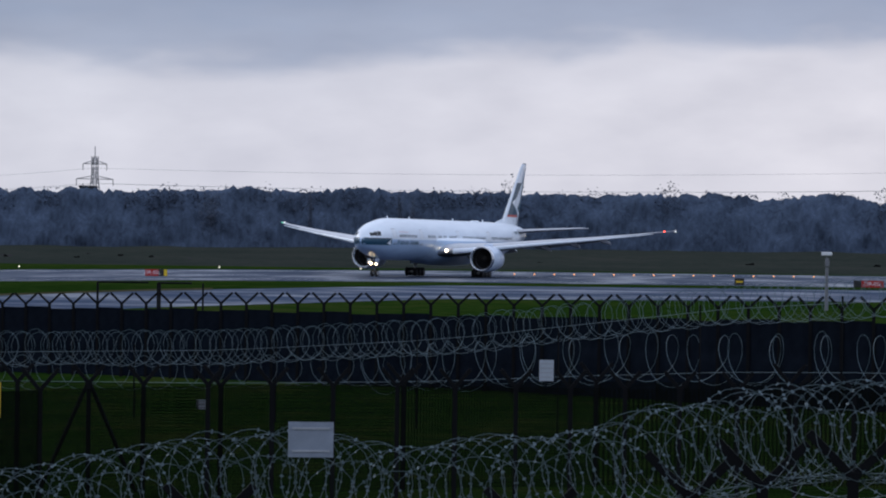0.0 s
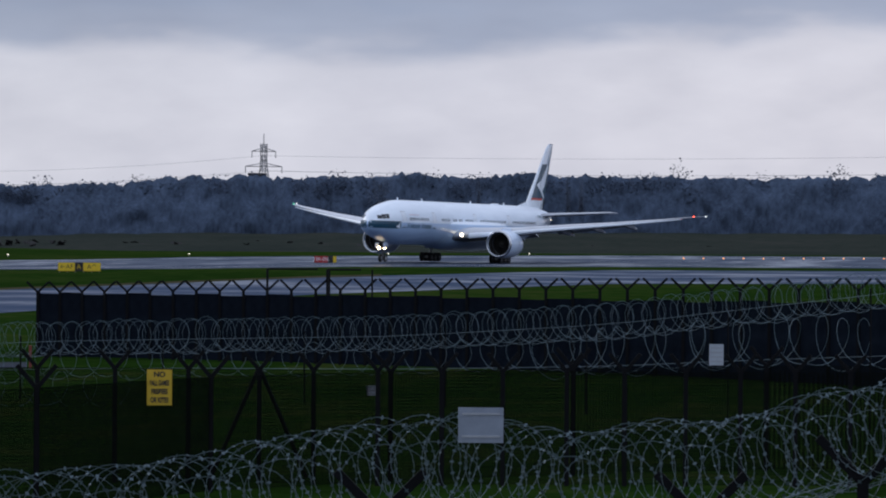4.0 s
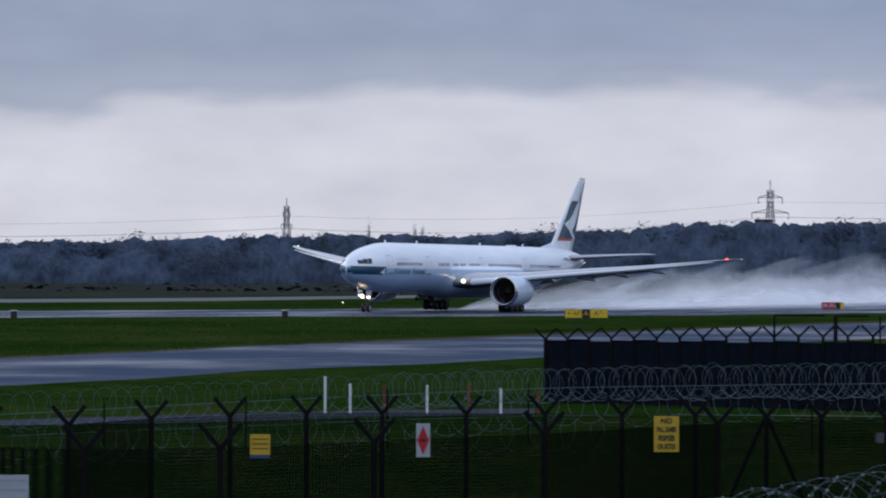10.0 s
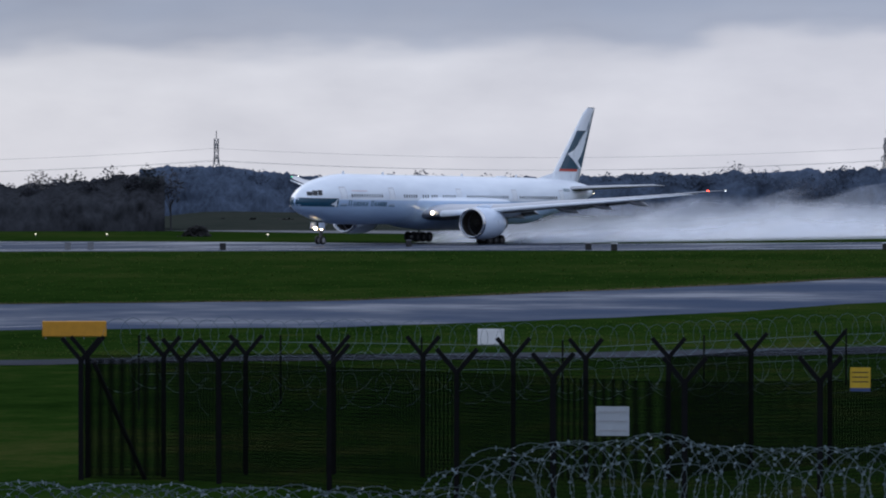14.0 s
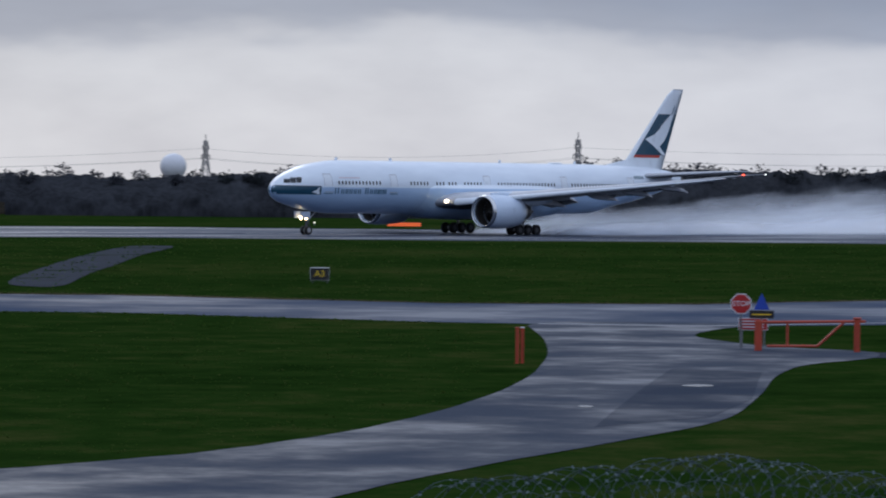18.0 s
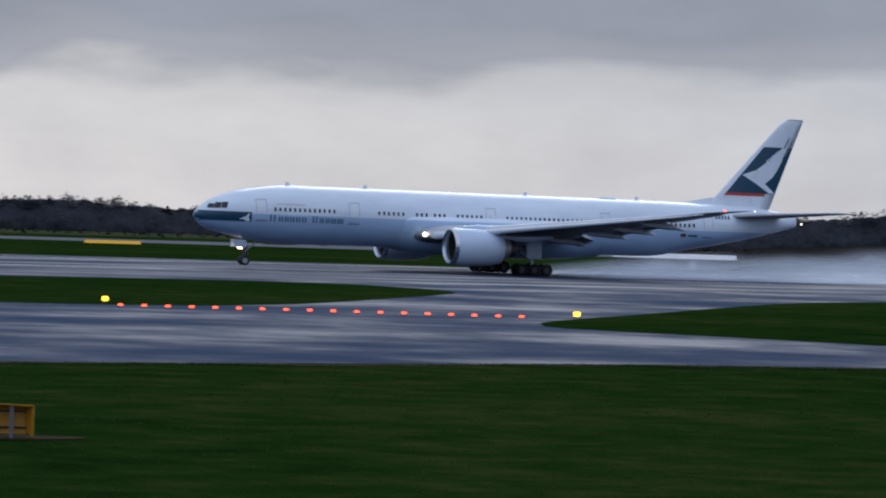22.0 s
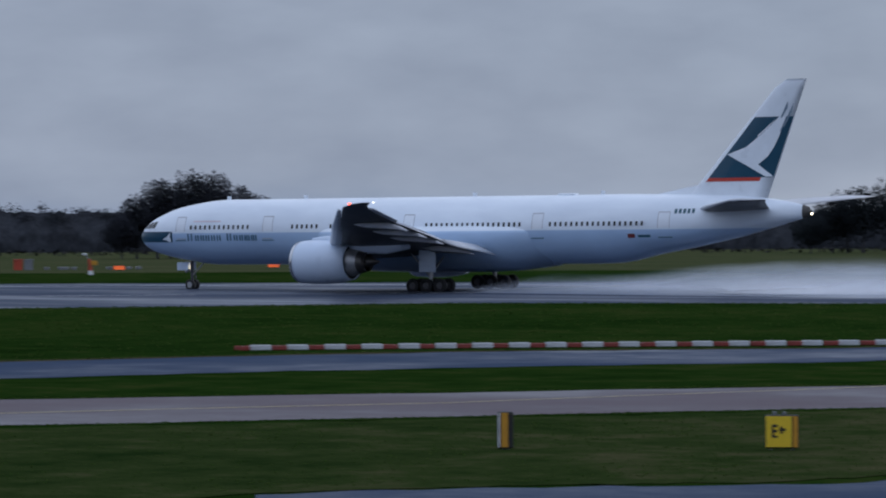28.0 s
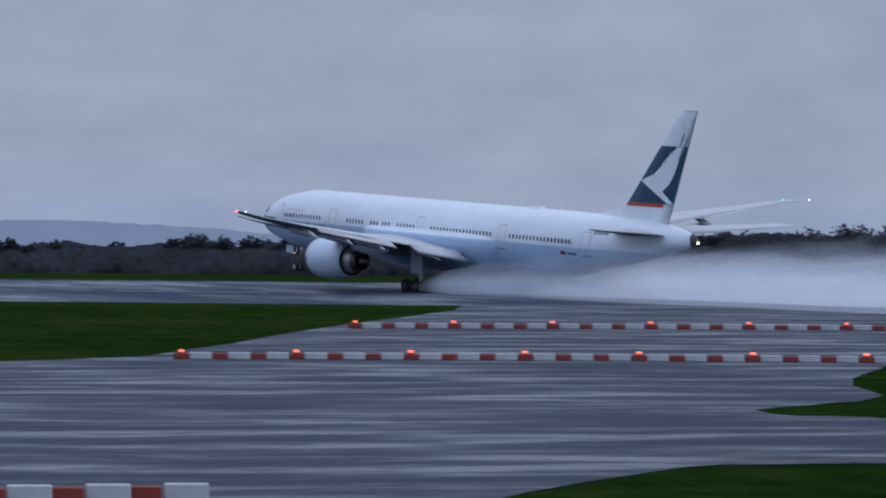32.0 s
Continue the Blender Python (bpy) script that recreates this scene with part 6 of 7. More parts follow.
# a sign seen from behind: open amber hood on grey posts, with a small lettered panel at its end
t = thing("sign_back", facing(15.86, 412), "open amber sign back with black lettered panel", "sign")
part("name_panel", boxed(-1.32, -0.84, -0.06, 0.02, 0.10, 0.93, bevel=0.01), BLACKFACE, t, "black panel with a yellow letter")
for z in (0.15, 0.83):
    part("border_bar", boxed(-1.29, -0.87, -0.068, -0.058, z, z + 0.035), YELLOW, t)
lettering("A", 0.46, YELLOW, t, Matrix.Translation((-1.08, -0.066, 0.50)))
part("hood", ([(-0.83, -0.05, 0.92), (1.30, -0.05, 0.84), (1.12, 0.42, 0.72), (-0.75, 0.42, 0.80), (-0.83, -0.05, 0.95), (1.30, -0.05, 0.87), (1.12, 0.42, 0.75), (-0.75, 0.42, 0.83)],
               [(0, 3, 2, 1), (4, 5, 6, 7), (0, 1, 5, 4), (1, 2, 6, 5), (2, 3, 7, 6), (3, 0, 4, 7)]), AMBER, t)
part("back_panel", boxed(-0.78, 1.14, 0.40, 0.44, 0.10, 0.76), AMBER, t)
part("end_plate", ([(1.30, -0.05, 0.05), (1.30, -0.05, 0.87), (1.12, 0.42, 0.75), (1.12, 0.42, 0.16), (1.33, -0.05, 0.05), (1.33, -0.05, 0.87), (1.15, 0.42, 0.75), (1.15, 0.42, 0.16)],
                    [(0, 1, 2, 3), (4, 7, 6, 5), (0, 4, 5, 1), (1, 5, 6, 2), (2, 6, 7, 3), (3, 7, 4, 0)]), AMBER, t)
part("end_plate", boxed(-0.83, -0.78, -0.05, 0.42, 0.08, 0.90), AMBER, t)
part("rail", boxed(-0.78, 1.14, 0.36, 0.40, 0.66, 0.70), BLACKFACE, t)
part("rail", boxed(-0.78, 1.14, 0.36, 0.40, 0.24, 0.29), BLACKFACE, t)
for x, y, z in ((-0.50, 0.24, 0.80), (0.06, 0.02, 0.80), (0.76, 0.02, 0.78)):
    p = part("post", rodded((x, y, -0.05), (x, y, z), 0.055, n=12), GALV, t, "grey steel post")
    part("cap", rodded((x, y, z), (x, y, z + 0.04), 0.062, n=12), GALV, p)
    part("clamp", rodded((x, y, 0.26), (x, y, 0.30), 0.066, n=12), GALV, p)
part("lamp", boxed(-0.76, -0.63, -0.03, 0.08, 0.10, 0.24, bevel=0.03), WHITEFACE, t, "small white lamp housing")
part("base_slab", boxed(-1.40, 1.05, -0.05, 0.5, -0.05, 0.012), OLDTAR, t, "dark wet concrete slab")
board_sign("taxiway_sign", -29.80, 399, [(0.72, YELLOW, "##", BLACKFACE), (0.16, AMBER, "", None)], 0.88, "yellow taxiway sign with dark print", 0.06)
board_sign("marker_board", -34.1, 397, [(0.08, WHITEFACE, "", None), (0.22, AMBER, "", None), (0.12, BLACKFACE, "", None)], 0.98, "narrow amber marker board on edge", 0.04)
board_sign("taxiway_sign", -43.76, 226, [(2.35, YELLOW, "#", BLACKFACE)], 0.76, "wide yellow taxiway sign with dark print", 0.05)
board_sign("taxiway_sign", -47.48, 396, [(0.14, AMBER, "", None), (0.6, YELLOW, "#", BLACKFACE), (0.28, BLACKFACE, "", None), (0.54, YELLOW, "#", BLACKFACE)], 0.74, "yellow and black taxiway sign on grass", 0.05)
board_sign("taxiway_sign", -60.3, 284, [(0.56, YELLOW, "#", BLACKFACE)], 0.56, "small square yellow taxiway sign", 0.05)
board_sign("sign_back", -59.75, 268, [(1.45, AMBER, "", None)], 0.44, "low amber back of a taxiway sign", 0.05, back=AMBER)
board_sign("marker_board", 13.09, 160, [(0.62, REDFACE, "#", WHITEFACE)], 0.72, "red no-entry board with white bar", 0.1)
board_sign("marker_board", 12.75, 158, [(0.5, AMBER, "", None)], 0.66, "small amber board beside a no-entry board", 0.1)
board_sign("marker_board", 4.03, 181, [(0.62, ORANGERED, "#", WHITEFACE)], 0.72, "red board with pale bar on the verge", 0.1)
board_sign("marker_board", 0.24, 134, [(0.7, AMBER, "", None)], 0.75, "small amber board near the runway", 0.1)
board_sign("marker_board", -4.95, 184, [(0.42, YELLOW, "#", BLACKFACE), (0.42, YELLOW, "#", BLACKFACE)], 0.66, "pair of yellow boards on the verge", 0.1)
board_sign("marker_board", -4.55, 184, [(0.2, YELLOW, "", None), (0.2, AMBER, "", None)], 0.66, "narrow yellow board on the verge", 0.1)
board_sign("marker_board", -23.0, 206, [(0.22, AMBER, "", None), (0.2, YELLOW, "", None)], 0.85, "narrow amber board by the old strip", 0.1)
board_sign("sign_back", 58.0, 250, [(2.7, AMBER, "", None)], 0.66, "long low amber back of a sign", 0.08, back=AMBER)
# white blocks, boxes and cabinets
for az, drop, w, h, lab in ((38.26, 247, 1.32, 0.84, "plain white board on the grass edge"), (31.34, 122, 1.05, 0.6, "small white block beside the runway"), (64.48, 262, 1.06, 0.66, "plain white board behind razor wire")):
    t = thing("white_board", facing(az, drop), lab, "board")
    part("face", boxed(-w / 2, w / 2, -0.02, 0.05, 0.02, h, bevel=0.01), WHITEFACE, t)
    for s in (1, -1):
        part("leg", boxed(s * w * 0.35 - 0.03, s * w * 0.35 + 0.03, 0.05, 0.11, -0.05, h * 0.8), GALV, t)
t = thing("sand_box", facing(-62.55, 466), "dark plastic box with yellow lid on grass", "box")
part("tub", boxed(-1.3, 1.3, 0, 0.9, 0.08, 0.86, bevel=0.05), NETTING, t)
part("lid", boxed(-1.34, 1.34, -0.05, 0.95, 0.86, 0.98, bevel=0.03), AMBER, t, "yellow lid")
for x in (-0.9, 0, 0.9):
    part("foot", boxed(x - 0.08, x + 0.08, 0.05, 0.85, -0.05, 0.09), GALV, t)
for az, drop in ((66.0, 93), (66.4, 94), (63.2, 88), (70.6, 92), (57.9, 93), (58.25, 93), (60.3, 94)):
    t = thing("runway_cabinet", facing(az, drop), "small grey equipment cabinet by the runway", "cabinet", "runway cabinets")
    part("body", boxed(-0.35, 0.35, 0, 0.4, -0.02, 0.75, bevel=0.03), GALV if az < 60 else BLACKFACE, t)
    part("cap", boxed(-0.4, 0.4, -0.05, 0.45, 0.75, 0.82, bevel=0.02), WHITEFACE if az > 65 else GALV, t)


# gate and signs by the service road
def gate_group():
    g = thing("swing_barrier", facing(53.7, 288), "orange-red steel swing barrier across the track", "barrier")
    part("hinge_post", boxed(-1.95, -1.68, -0.1, 0.1, -0.05, 1.12, bevel=0.02), ORANGERED, g)
    part("latch_post", boxed(1.68, 1.9, -0.1, 0.1, -0.05, 1.2, bevel=0.02), ORANGERED, g)
    part("post_cap", boxed(1.64, 1.94, -0.13, 0.13, 1.2, 1.27, bevel=0.02), ORANGERED, g)
    part("top_rail", rodded((-1.8, 0, 1.05), (2.1, 0, 1.13), 0.055), ORANGERED, g)
    part("bottom_rail", rodded((-1.5, 0, 0.18), (0.35, 0, 0.2), 0.05), ORANGERED, g)
    part("brace", rodded((0.35, 0, 0.2), (1.3, 0, 1.08), 0.05), ORANGERED, g)
    part("upright", rodded((-0.75, 0, 0.2), (-0.75, 0, 1.06), 0.045), ORANGERED, g)
    s = thing("stop_sign", facing(52.66, 284), "red octagonal stop sign on a grey pole", "sign")
    part("pole", rodded((0, 0.05, -0.05), (0, 0.05, 1.95), 0.038), GALV, s)
    bm = bmesh.new()
    bmesh.ops.create_cone(bm, cap_ends=True, segments=8, radius1=0.41, radius2=0.41, depth=0.02, matrix=pose(0, 0.0, 1.66, 90, 22.5, 0))
    part("rim", bm, WHITEFACE, s, "white octagonal rim")
    bm = bmesh.new()
    bmesh.ops.create_cone(bm, cap_ends=True, segments=8, radius1=0.37, radius2=0.37, depth=0.02, matrix=pose(0, -0.012, 1.66, 90, 22.5, 0))
    part("face", bm, REDFACE, s, "red octagonal face")
    lettering("STOP", 0.27, WHITEFACE, s, Matrix.Translation((0, -0.026, 1.66)))
    n = thing("notice_board", facing(52.85, 283), "red notice board with white border on legs", "sign")
    part("panel", boxed(-0.55, 0.55, -0.01, 0.02, 0.66, 1.12, bevel=0.005), WHITEFACE, n, "white border panel")
    part("face", boxed(-0.52, 0.52, -0.025, -0.011, 0.69, 1.09), REDFACE, n)
    for k in range(3):
        part("print_bar", boxed(-0.4, 0.4, -0.034, -0.026, 0.76 + k * 0.11, 0.80 + k * 0.11), WHITEFACE, n)
    for x in (-0.42, 0.42):
        part("leg", rodded((x, 0.04, -0.05), (x, 0.04, 1.1), 0.03), GALV, n)
    b = thing("warning_triangle", facing(52.98, 286), "blue triangular board over a dark notice", "sign")
    part("pole", rodded((0, 0.05, -0.05), (0, 0.05, 1.95), 0.035), GALV, b)
    part("triangle", ([(-0.29, -0.01, 1.48), (0.29, -0.01, 1.48), (0, -0.01, 2.1), (-0.29, 0.01, 1.48), (0.29, 0.01, 1.48), (0, 0.01, 2.1)], [(0, 1, 2), (5, 4, 3), (0, 3, 4, 1), (1, 4, 5, 2), (2, 5, 3, 0)]), BLUEFACE, b, "blue triangle")
    part("notice", boxed(-0.45, 0.45, -0.03, -0.005, 1.16, 1.45, bevel=0.005), BLACKFACE, b, "black notice")
    part("print_bar", boxed(-0.36, 0.36, -0.042, -0.031, 1.28, 1.33), YELLOW, b)
    for dx in (-0.08, 0.09):
        o = thing("gate_post", facing(49.22, 315) @ Matrix.Translation((dx, dx * 1.5, 0)), "short orange-red gate post", "post", "gate posts")
        part("shaft", boxed(-0.06, 0.06, -0.06, 0.06, -0.05, 1.18, bevel=0.015), ORANGERED, o)
        part("cap", boxed(-0.075, 0.075, -0.075, 0.075, 1.18, 1.22, bevel=0.01), WHITEFACE if dx > 0 else ORANGERED, o)


gate_group()


# notices on the fences
def fence_notice(az, drop_mid, d, w, h, face, label, bars=0, text=None, extra=None, name="fence_notice"):
    z = EYE - drop_mid * d / F
    t = thing(name, Matrix.Translation(polar(az, d, z)) @ pose(0, 0, 0, 0, 0, -az), label, "sign")
    part("plate", boxed(-w / 2, w / 2, -0.015, 0.0, -h / 2, h / 2), face, t)
    part("bracket", boxed(-0.03, 0.03, 0.0, 0.12, -h * 0.4, h * 0.4), FENCE, t)
    for k in range(bars):
        zz = h * (0.32 - 0.64 * k / max(1, bars - 1))
        part("print_bar", boxed(-w * 0.42, w * 0.42, -0.022, -0.016, zz - h * 0.03, zz + h * 0.03), GREYBAR, t)
    if text:
        for k, line in enumerate(text):
            narrow = min(1.0, 0.92 * w / (len(line) * 0.66 * 0.155))
            lettering(line, 0.155, BLACKFACE, t, Matrix.Translation((0, -0.02, h * 0.36 - k * h * 0.24)) @ Matrix.Diagonal((narrow, 1, 1, 1)), bold=0.006)
    if extra == "diamond":
        part("diamond", ([(0, -0.022, h * 0.43), (w * 0.44, -0.022, 0), (0, -0.022, -h * 0.43), (-w * 0.44, -0.022, 0)], [(0, 1, 2, 3)]), REDFACE, t, "red diamond")
        part("print_bar", boxed(-w * 0.2, w * 0.2, -0.03, -0.023, -0.02, 0.03), BLACKFACE, t)
    if extra == "strip":
        part("strip", boxed(-w / 2, w / 2, -0.022, -0.016, -h / 2, -h * 0.36), NOTICEBLUE, t, "blue strip")
        for k in range(3):
            part("print_bar", boxed(-w * 0.4, w * 0.4, -0.022, -0.016, h * (0.3 - 0.2 * k) - 0.009, h * (0.3 - 0.2 * k) + 0.009), BLACKFACE, t)
    return t


fence_notice(76.55, 296, 78.6, 0.53, 0.76, NOTICEYELLOW, "yellow notice with black capitals on the fence", text=["NO", "BALL GAMES", "FRISBEES", "OR KITES"])
fence_notice(72.76, 309, 72.3, 0.27, 0.66, NOTICE, "white fence notice with a red diamond", extra="diamond")
fence_notice(70.22, 320, 68.4, 0.37, 0.44, NOTICEYELLOW, "yellow fence notice with a blue strip", extra="strip")
fence_notice(66.38, 396, 66.6, 0.60, 0.53, NOTICE, "white fence notice with three grey lines", bars=3)
fence_notice(85.22, 232, 108, 0.42, 0.62, NOTICE, "white notice hung on the razor wire", bars=4)
fence_notice(81.56, 360, 31.3, 0.385, 0.30, GREYFACE, "pale notice tied to the near razor wire", bars=2)
fence_notice(79.85, 300, 84, 0.22, 0.22, GREYBAR, "small grey tag on the fence")

# marker posts behind the fence
for az, h, m in ((71.23, 1.45, WHITEFACE), (71.62, 1.15, WHITEFACE), (72.15, 1.1, DEEPRED), (72.82, 1.1, WHITEFACE), (73.47, 1.15, DEEPRED), (73.97, 0.98, WHITEFACE), (74.55, 0.85, DEEPRED)):
    t = thing("marker_post", facing(az, 262), ("white" if m is WHITEFACE else "red") + " marker post standing in the grass", "post", "marker posts")
    part("shaft", boxed(-0.05, 0.05, -0.05, 0.05, -0.05, h, bevel=0.01), m, t)
    part("cap", boxed(-0.06, 0.06, -0.06, 0.06, h, h + 0.05, bevel=0.01), m, t)

# red and white marker blocks
def marker_row(a0, a1, rows, pitch, h, label, lamps=0, group="marker blocks", depth=0.3):
    az, k = a0, 0
    while (az > a1) if a1 < a0 else (az < a1):
        drop, = table(rows, az)
        d = reach(drop)
        t = thing("marker_block", Matrix.Translation(polar(az, d, 0.008)) @ pose(0, 0, 0, 0, 0, -az), ("white" if k % 2 else "red") + label, "marker block", group)
        w = pitch * (0.58 if k % 2 else 0.42)
        part("block", boxed(-w / 2, w / 2, -depth / 2, depth / 2, 0, h * (1 if k % 2 else 0.86), bevel=0.03), WHITEBLOCK if k % 2 else REDBLOCK, t)
        if lamps and k % lamps == 0:
            part("lamp_stand", boxed(-0.14, 0.14, -0.1, 0.1, h * 0.86, h * 1.05, bevel=0.02), REDBLOCK, t)
            part("lamp", boxed(-0.13, 0.13, -0.08, 0.08, h * 1.05, h * 1.35, bevel=0.02), REDLAMPDIM, t, "glowing red lamp")
        az += (1 if a1 > a0 else -1) * math.degrees(pitch / d) * (0.5 + 0.02 * math.sin(k * 3.3)) * 1.0
        k += 1


marker_row(-38.2, -20.5, [(-38.2, 219), (-29, 214), (-20, 205)], 1.8, 0.26, " plastic marker block along the closed strip")
marker_row(-75.9, -66.4, [(-76, 176), (-66, 169)], 2.0, 0.34, " plastic marker block across the closed apron", 6)
marker_row(-78.6, -67.6, [(-79, 233), (-67, 227)], 1.75, 0.32, " plastic marker block across the closed apron", 6)
marker_row(-84, -78.2, [(-84, 492), (-78, 482)], 1.7, 0.38, " plastic marker block near the apron edge")

# stop bar and guard lights
for k in range(18):
    t = thing("stop_bar_light", facing(17.95 + (24.2 - 17.95) * k / 17, 175), "glowing red stop bar light in the asphalt", "light", "stop bar lights")
    part("base", boxed(-0.22, 0.22, -0.15, 0.15, 0.0, 0.07, bevel=0.03), GALV, t)
    part("lens", boxed(-0.15, 0.15, -0.12, 0.1, 0.07, 0.2, bevel=0.04), REDSTOP, t, "glowing red lens")
for az, drop in ((25.06, 172), (17.71, 169)):
    t = thing("guard_light", facing(az, drop), "glowing amber runway guard light", "light", "guard lights")
    part("stem", rodded((0, 0, -0.05), (0, 0, 0.16), 0.06), GALV, t)
    part("lens", boxed(-0.2, 0.2, -0.12, 0.12, 0.14, 0.42, bevel=0.06), AMBERLIGHT, t, "glowing amber lens")
t = thing("guard_light", facing(10.64, 192), "small glowing orange light on the verge", "light", "guard lights")
part("stem", rodded((0, 0, -0.05), (0, 0, 0.16), 0.05), GALV, t)
part("lens", boxed(-0.14, 0.14, -0.1, 0.1, 0.14, 0.32, bevel=0.05), ORANGELIGHT, t, "glowing orange lens")
azs = [84.7 + 0.31 * k for k in range(16)]
for k, az in enumerate(azs):
    t = thing("edge_light", facing(az, 66.5 - 0.2 * k), "small glowing orange runway edge light", "light", "runway edge lights")
    part("stem", rodded((0, 0, -0.05), (0, 0, 0.3), 0.05), GALV, t)
    part("lens", boxed(-0.11, 0.11, -0.11, 0.11, 0.3, 0.48, bevel=0.04), ORANGELIGHT, t)
for az, drop in ((80.1, 61), (82.3, 60), (77.0, 64), (74.2, 67), (71.5, 70), (69.0, 52), (67.5, 53), (66.0, 54), (64.0, 72), (61, 71), (58.5, 70), (57.4, 70), (55, 71), (52.5, 72), (50, 73), (46, 74), (14.8, 64), (13.9, 66), (78.6, 42), (76.5, 43)):
    t = thing("edge_light", facing(az, drop), "small glowing white runway edge light", "light", "runway edge lights")
    part("stem", rodded((0, 0, -0.05), (0, 0, 0.3), 0.05), GALV, t)
    part("lens", boxed(-0.1, 0.1, -0.1, 0.1, 0.3, 0.46, bevel=0.04), WHITELIGHT, t)
# red and orange boards along the far runway edge
for az, drop, w, m in ((47.4, 77, 4.6, ORANGERED), (23.1, 68, 4.2, ORANGERED), (17.8, 66, 9.0, AMBER), (14.0, 66, 6.0, ORANGERED), (1.8, 66, 3.5, ORANGERED), (-0.9, 70, 4.5, ORANGERED), (-6.85, 66, 4.6, ORANGERED), (-13.8, 64, 5.4, ORANGERED), (-37.7, 74, 1.5, ORANGERED),
                       (-40.1, 77, 1.4, ORANGERED), (-46.5, 74, 3.2, AMBER), (-57.3, 76, 2.4, YELLOW), (-63.6, 82, 2.0, YELLOW), (-69.3, 80, 3.6, AMBER), (-74.8, 78, 2.6, YELLOW), (-71.5, 80, 2.0, AMBER), (9.2, 64, 5.0, YELLOW), (-53.5, 80, 4.2, AMBER)):
    t = thing("far_sign", facing(az, drop), ("orange-red" if m is ORANGERED else "yellow") + " sign board along the far runway edge", "sign", "far runway signs")
    part("case", boxed(-w / 2 - 0.05, w / 2 + 0.05, 0.01, 0.22, 0.15, 0.74, bevel=0.03), BLACKFACE, t, "dark sign case")
    part("panel", boxed(-w / 2, w / 2, -0.02, 0.008, 0.20, 0.69), LITORANGE if m is ORANGERED else LITYELLOW, t, "lit sign face")
    for s in (1, -1):
        part("leg", boxed(s * w * 0.4 - 0.05, s * w * 0.4 + 0.05, 0.05, 0.15, -0.05, 0.2), GALV, t)


# towers, masts and sheds in the distance
def lattice(bm, w0, w1, h, n, r=0.06):
    for k in range(n):
        a, b = w0 + (w1 - w0) * k / n, w0 + (w1 - w0) * (k + 1) / n
        za, zb = h * k / n, h * (k + 1) / n
        cs = [(1, 1), (-1, 1), (-1, -1), (1, -1)]
        for i in range(4):
            c, e = cs[i], cs[(i + 1) % 4]
            rod(bm, (a * c[0], a * c[1], za), (b * c[0], b * c[1], zb), r, n=4)
            rod(bm, (a * c[0], a * c[1], za), (b * e[0], b * e[1], zb), r * 0.6, n=3)
            rod(bm, (b * c[0], b * c[1], zb), (b * e[0], b * e[1], zb), r * 0.6, n=3)
    return bm


def ground_at(az, d, z=0):
    return Matrix.Translation(polar(az, d, z)) @ pose(0, 0, 0, 0, 0, -az)


t = thing("radar_tower", ground_at(35.36, 840) @ Matrix.Diagonal((1, 1, 1.1, 1)), "steel lattice radar tower above the woods", "tower")
part("lattice_mast", lattice(bmesh.new(), 2.4, 1.9, 11.0, 6, 0.14), GALV, t, "grey lattice mast")
part("lower_platform", boxed(-2.6, 2.6, -2.6, 2.6, 10.6, 10.85, bevel=0.05), BARK, t, "thin dark platform")
part("equipment", boxed(-1.6, 1.6, -1.6, 1.6, 11.0, 13.1, bevel=0.1), BARK, t, "dark equipment cabin")
part("platform", boxed(-3.1, 3.1, -2.7, 2.7, 13.1, 13.5, bevel=0.08), BARK, t, "dark platform")
for x in (-2.9, -1.0, 1.0, 2.9):
    part("rail_post", rodded((x, -2.6, 13.5), (x, -2.6, 14.4), 0.08, n=4), GALV, t)
part("turning_gear", boxed(-0.9, 0.9, -0.9, 0.9, 13.5, 15.4, bevel=0.2), TOWERPINK, t, "faded pinkish turning gear")
part("aerial_dish", boxed(-1.35, 1.35, -0.25, 0.25, 15.4, 16.7, bevel=0.25), TOWERPINK, t)
part("radar_aerial", boxed(-2.1, 2.1, -0.4, 0.4, 16.7, 17.3, bevel=0.1), GALV, t, "flat radar aerial")
t = thing("concrete_tower", ground_at(37.2, 700), "slender pale concrete tower by the woods", "tower")
part("base", lathe([(2.6, 0.95), (3.6, 0.75)], 12), WHITEFACE, t, at_=pose(0, 0, 0, 0, -90, 0))
part("foot", boxed(-0.95, 0.95, -0.95, 0.95, -0.2, 2.7, bevel=0.2), WHITEFACE, t)
part("shaft", rodded((0, 0, 2.6), (0, 0, 12.4), 0.75, 0.45, 12), WHITEFACE, t, "pale tapered shaft")
part("gallery", boxed(-0.75, 0.75, -0.75, 0.75, 11.0, 12.6, bevel=0.2), GALV, t)
part("aerial", rodded((0, 0, 12.4), (0, 0, 14.6), 0.12), GALV, t)
t = thing("red_white_mast", ground_at(39.27, 560), "red and white lattice mast", "mast")
for k in range(5):
    part("lattice_bay", lattice(bmesh.new(), 0.75 - 0.07 * k, 0.68 - 0.07 * k, 1.9, 2, 0.07), WHITEFACE if k % 2 else DEEPRED, t, at_=Matrix.Translation((0, 0, 1.9 * k)))
part("head_frame", boxed(-0.7, 1.3, -0.3, 0.3, 9.5, 9.9, bevel=0.05), BARK, t, "dark head frame")
part("lamp_box", boxed(0.3, 1.3, -0.3, 0.3, 9.9, 10.4, bevel=0.05), BARK, t)
t = thing("chequered_hut", ground_at(39.0, 555), "red and white striped equipment hut", "hut")
for k in range(7):
    part("wall_stripe", boxed(-2.1 + 0.6 * k, -1.5 + 0.6 * k, -1.2, 1.2, -0.05, 2.3), WHITEFACE if k % 2 else DEEPRED, t)
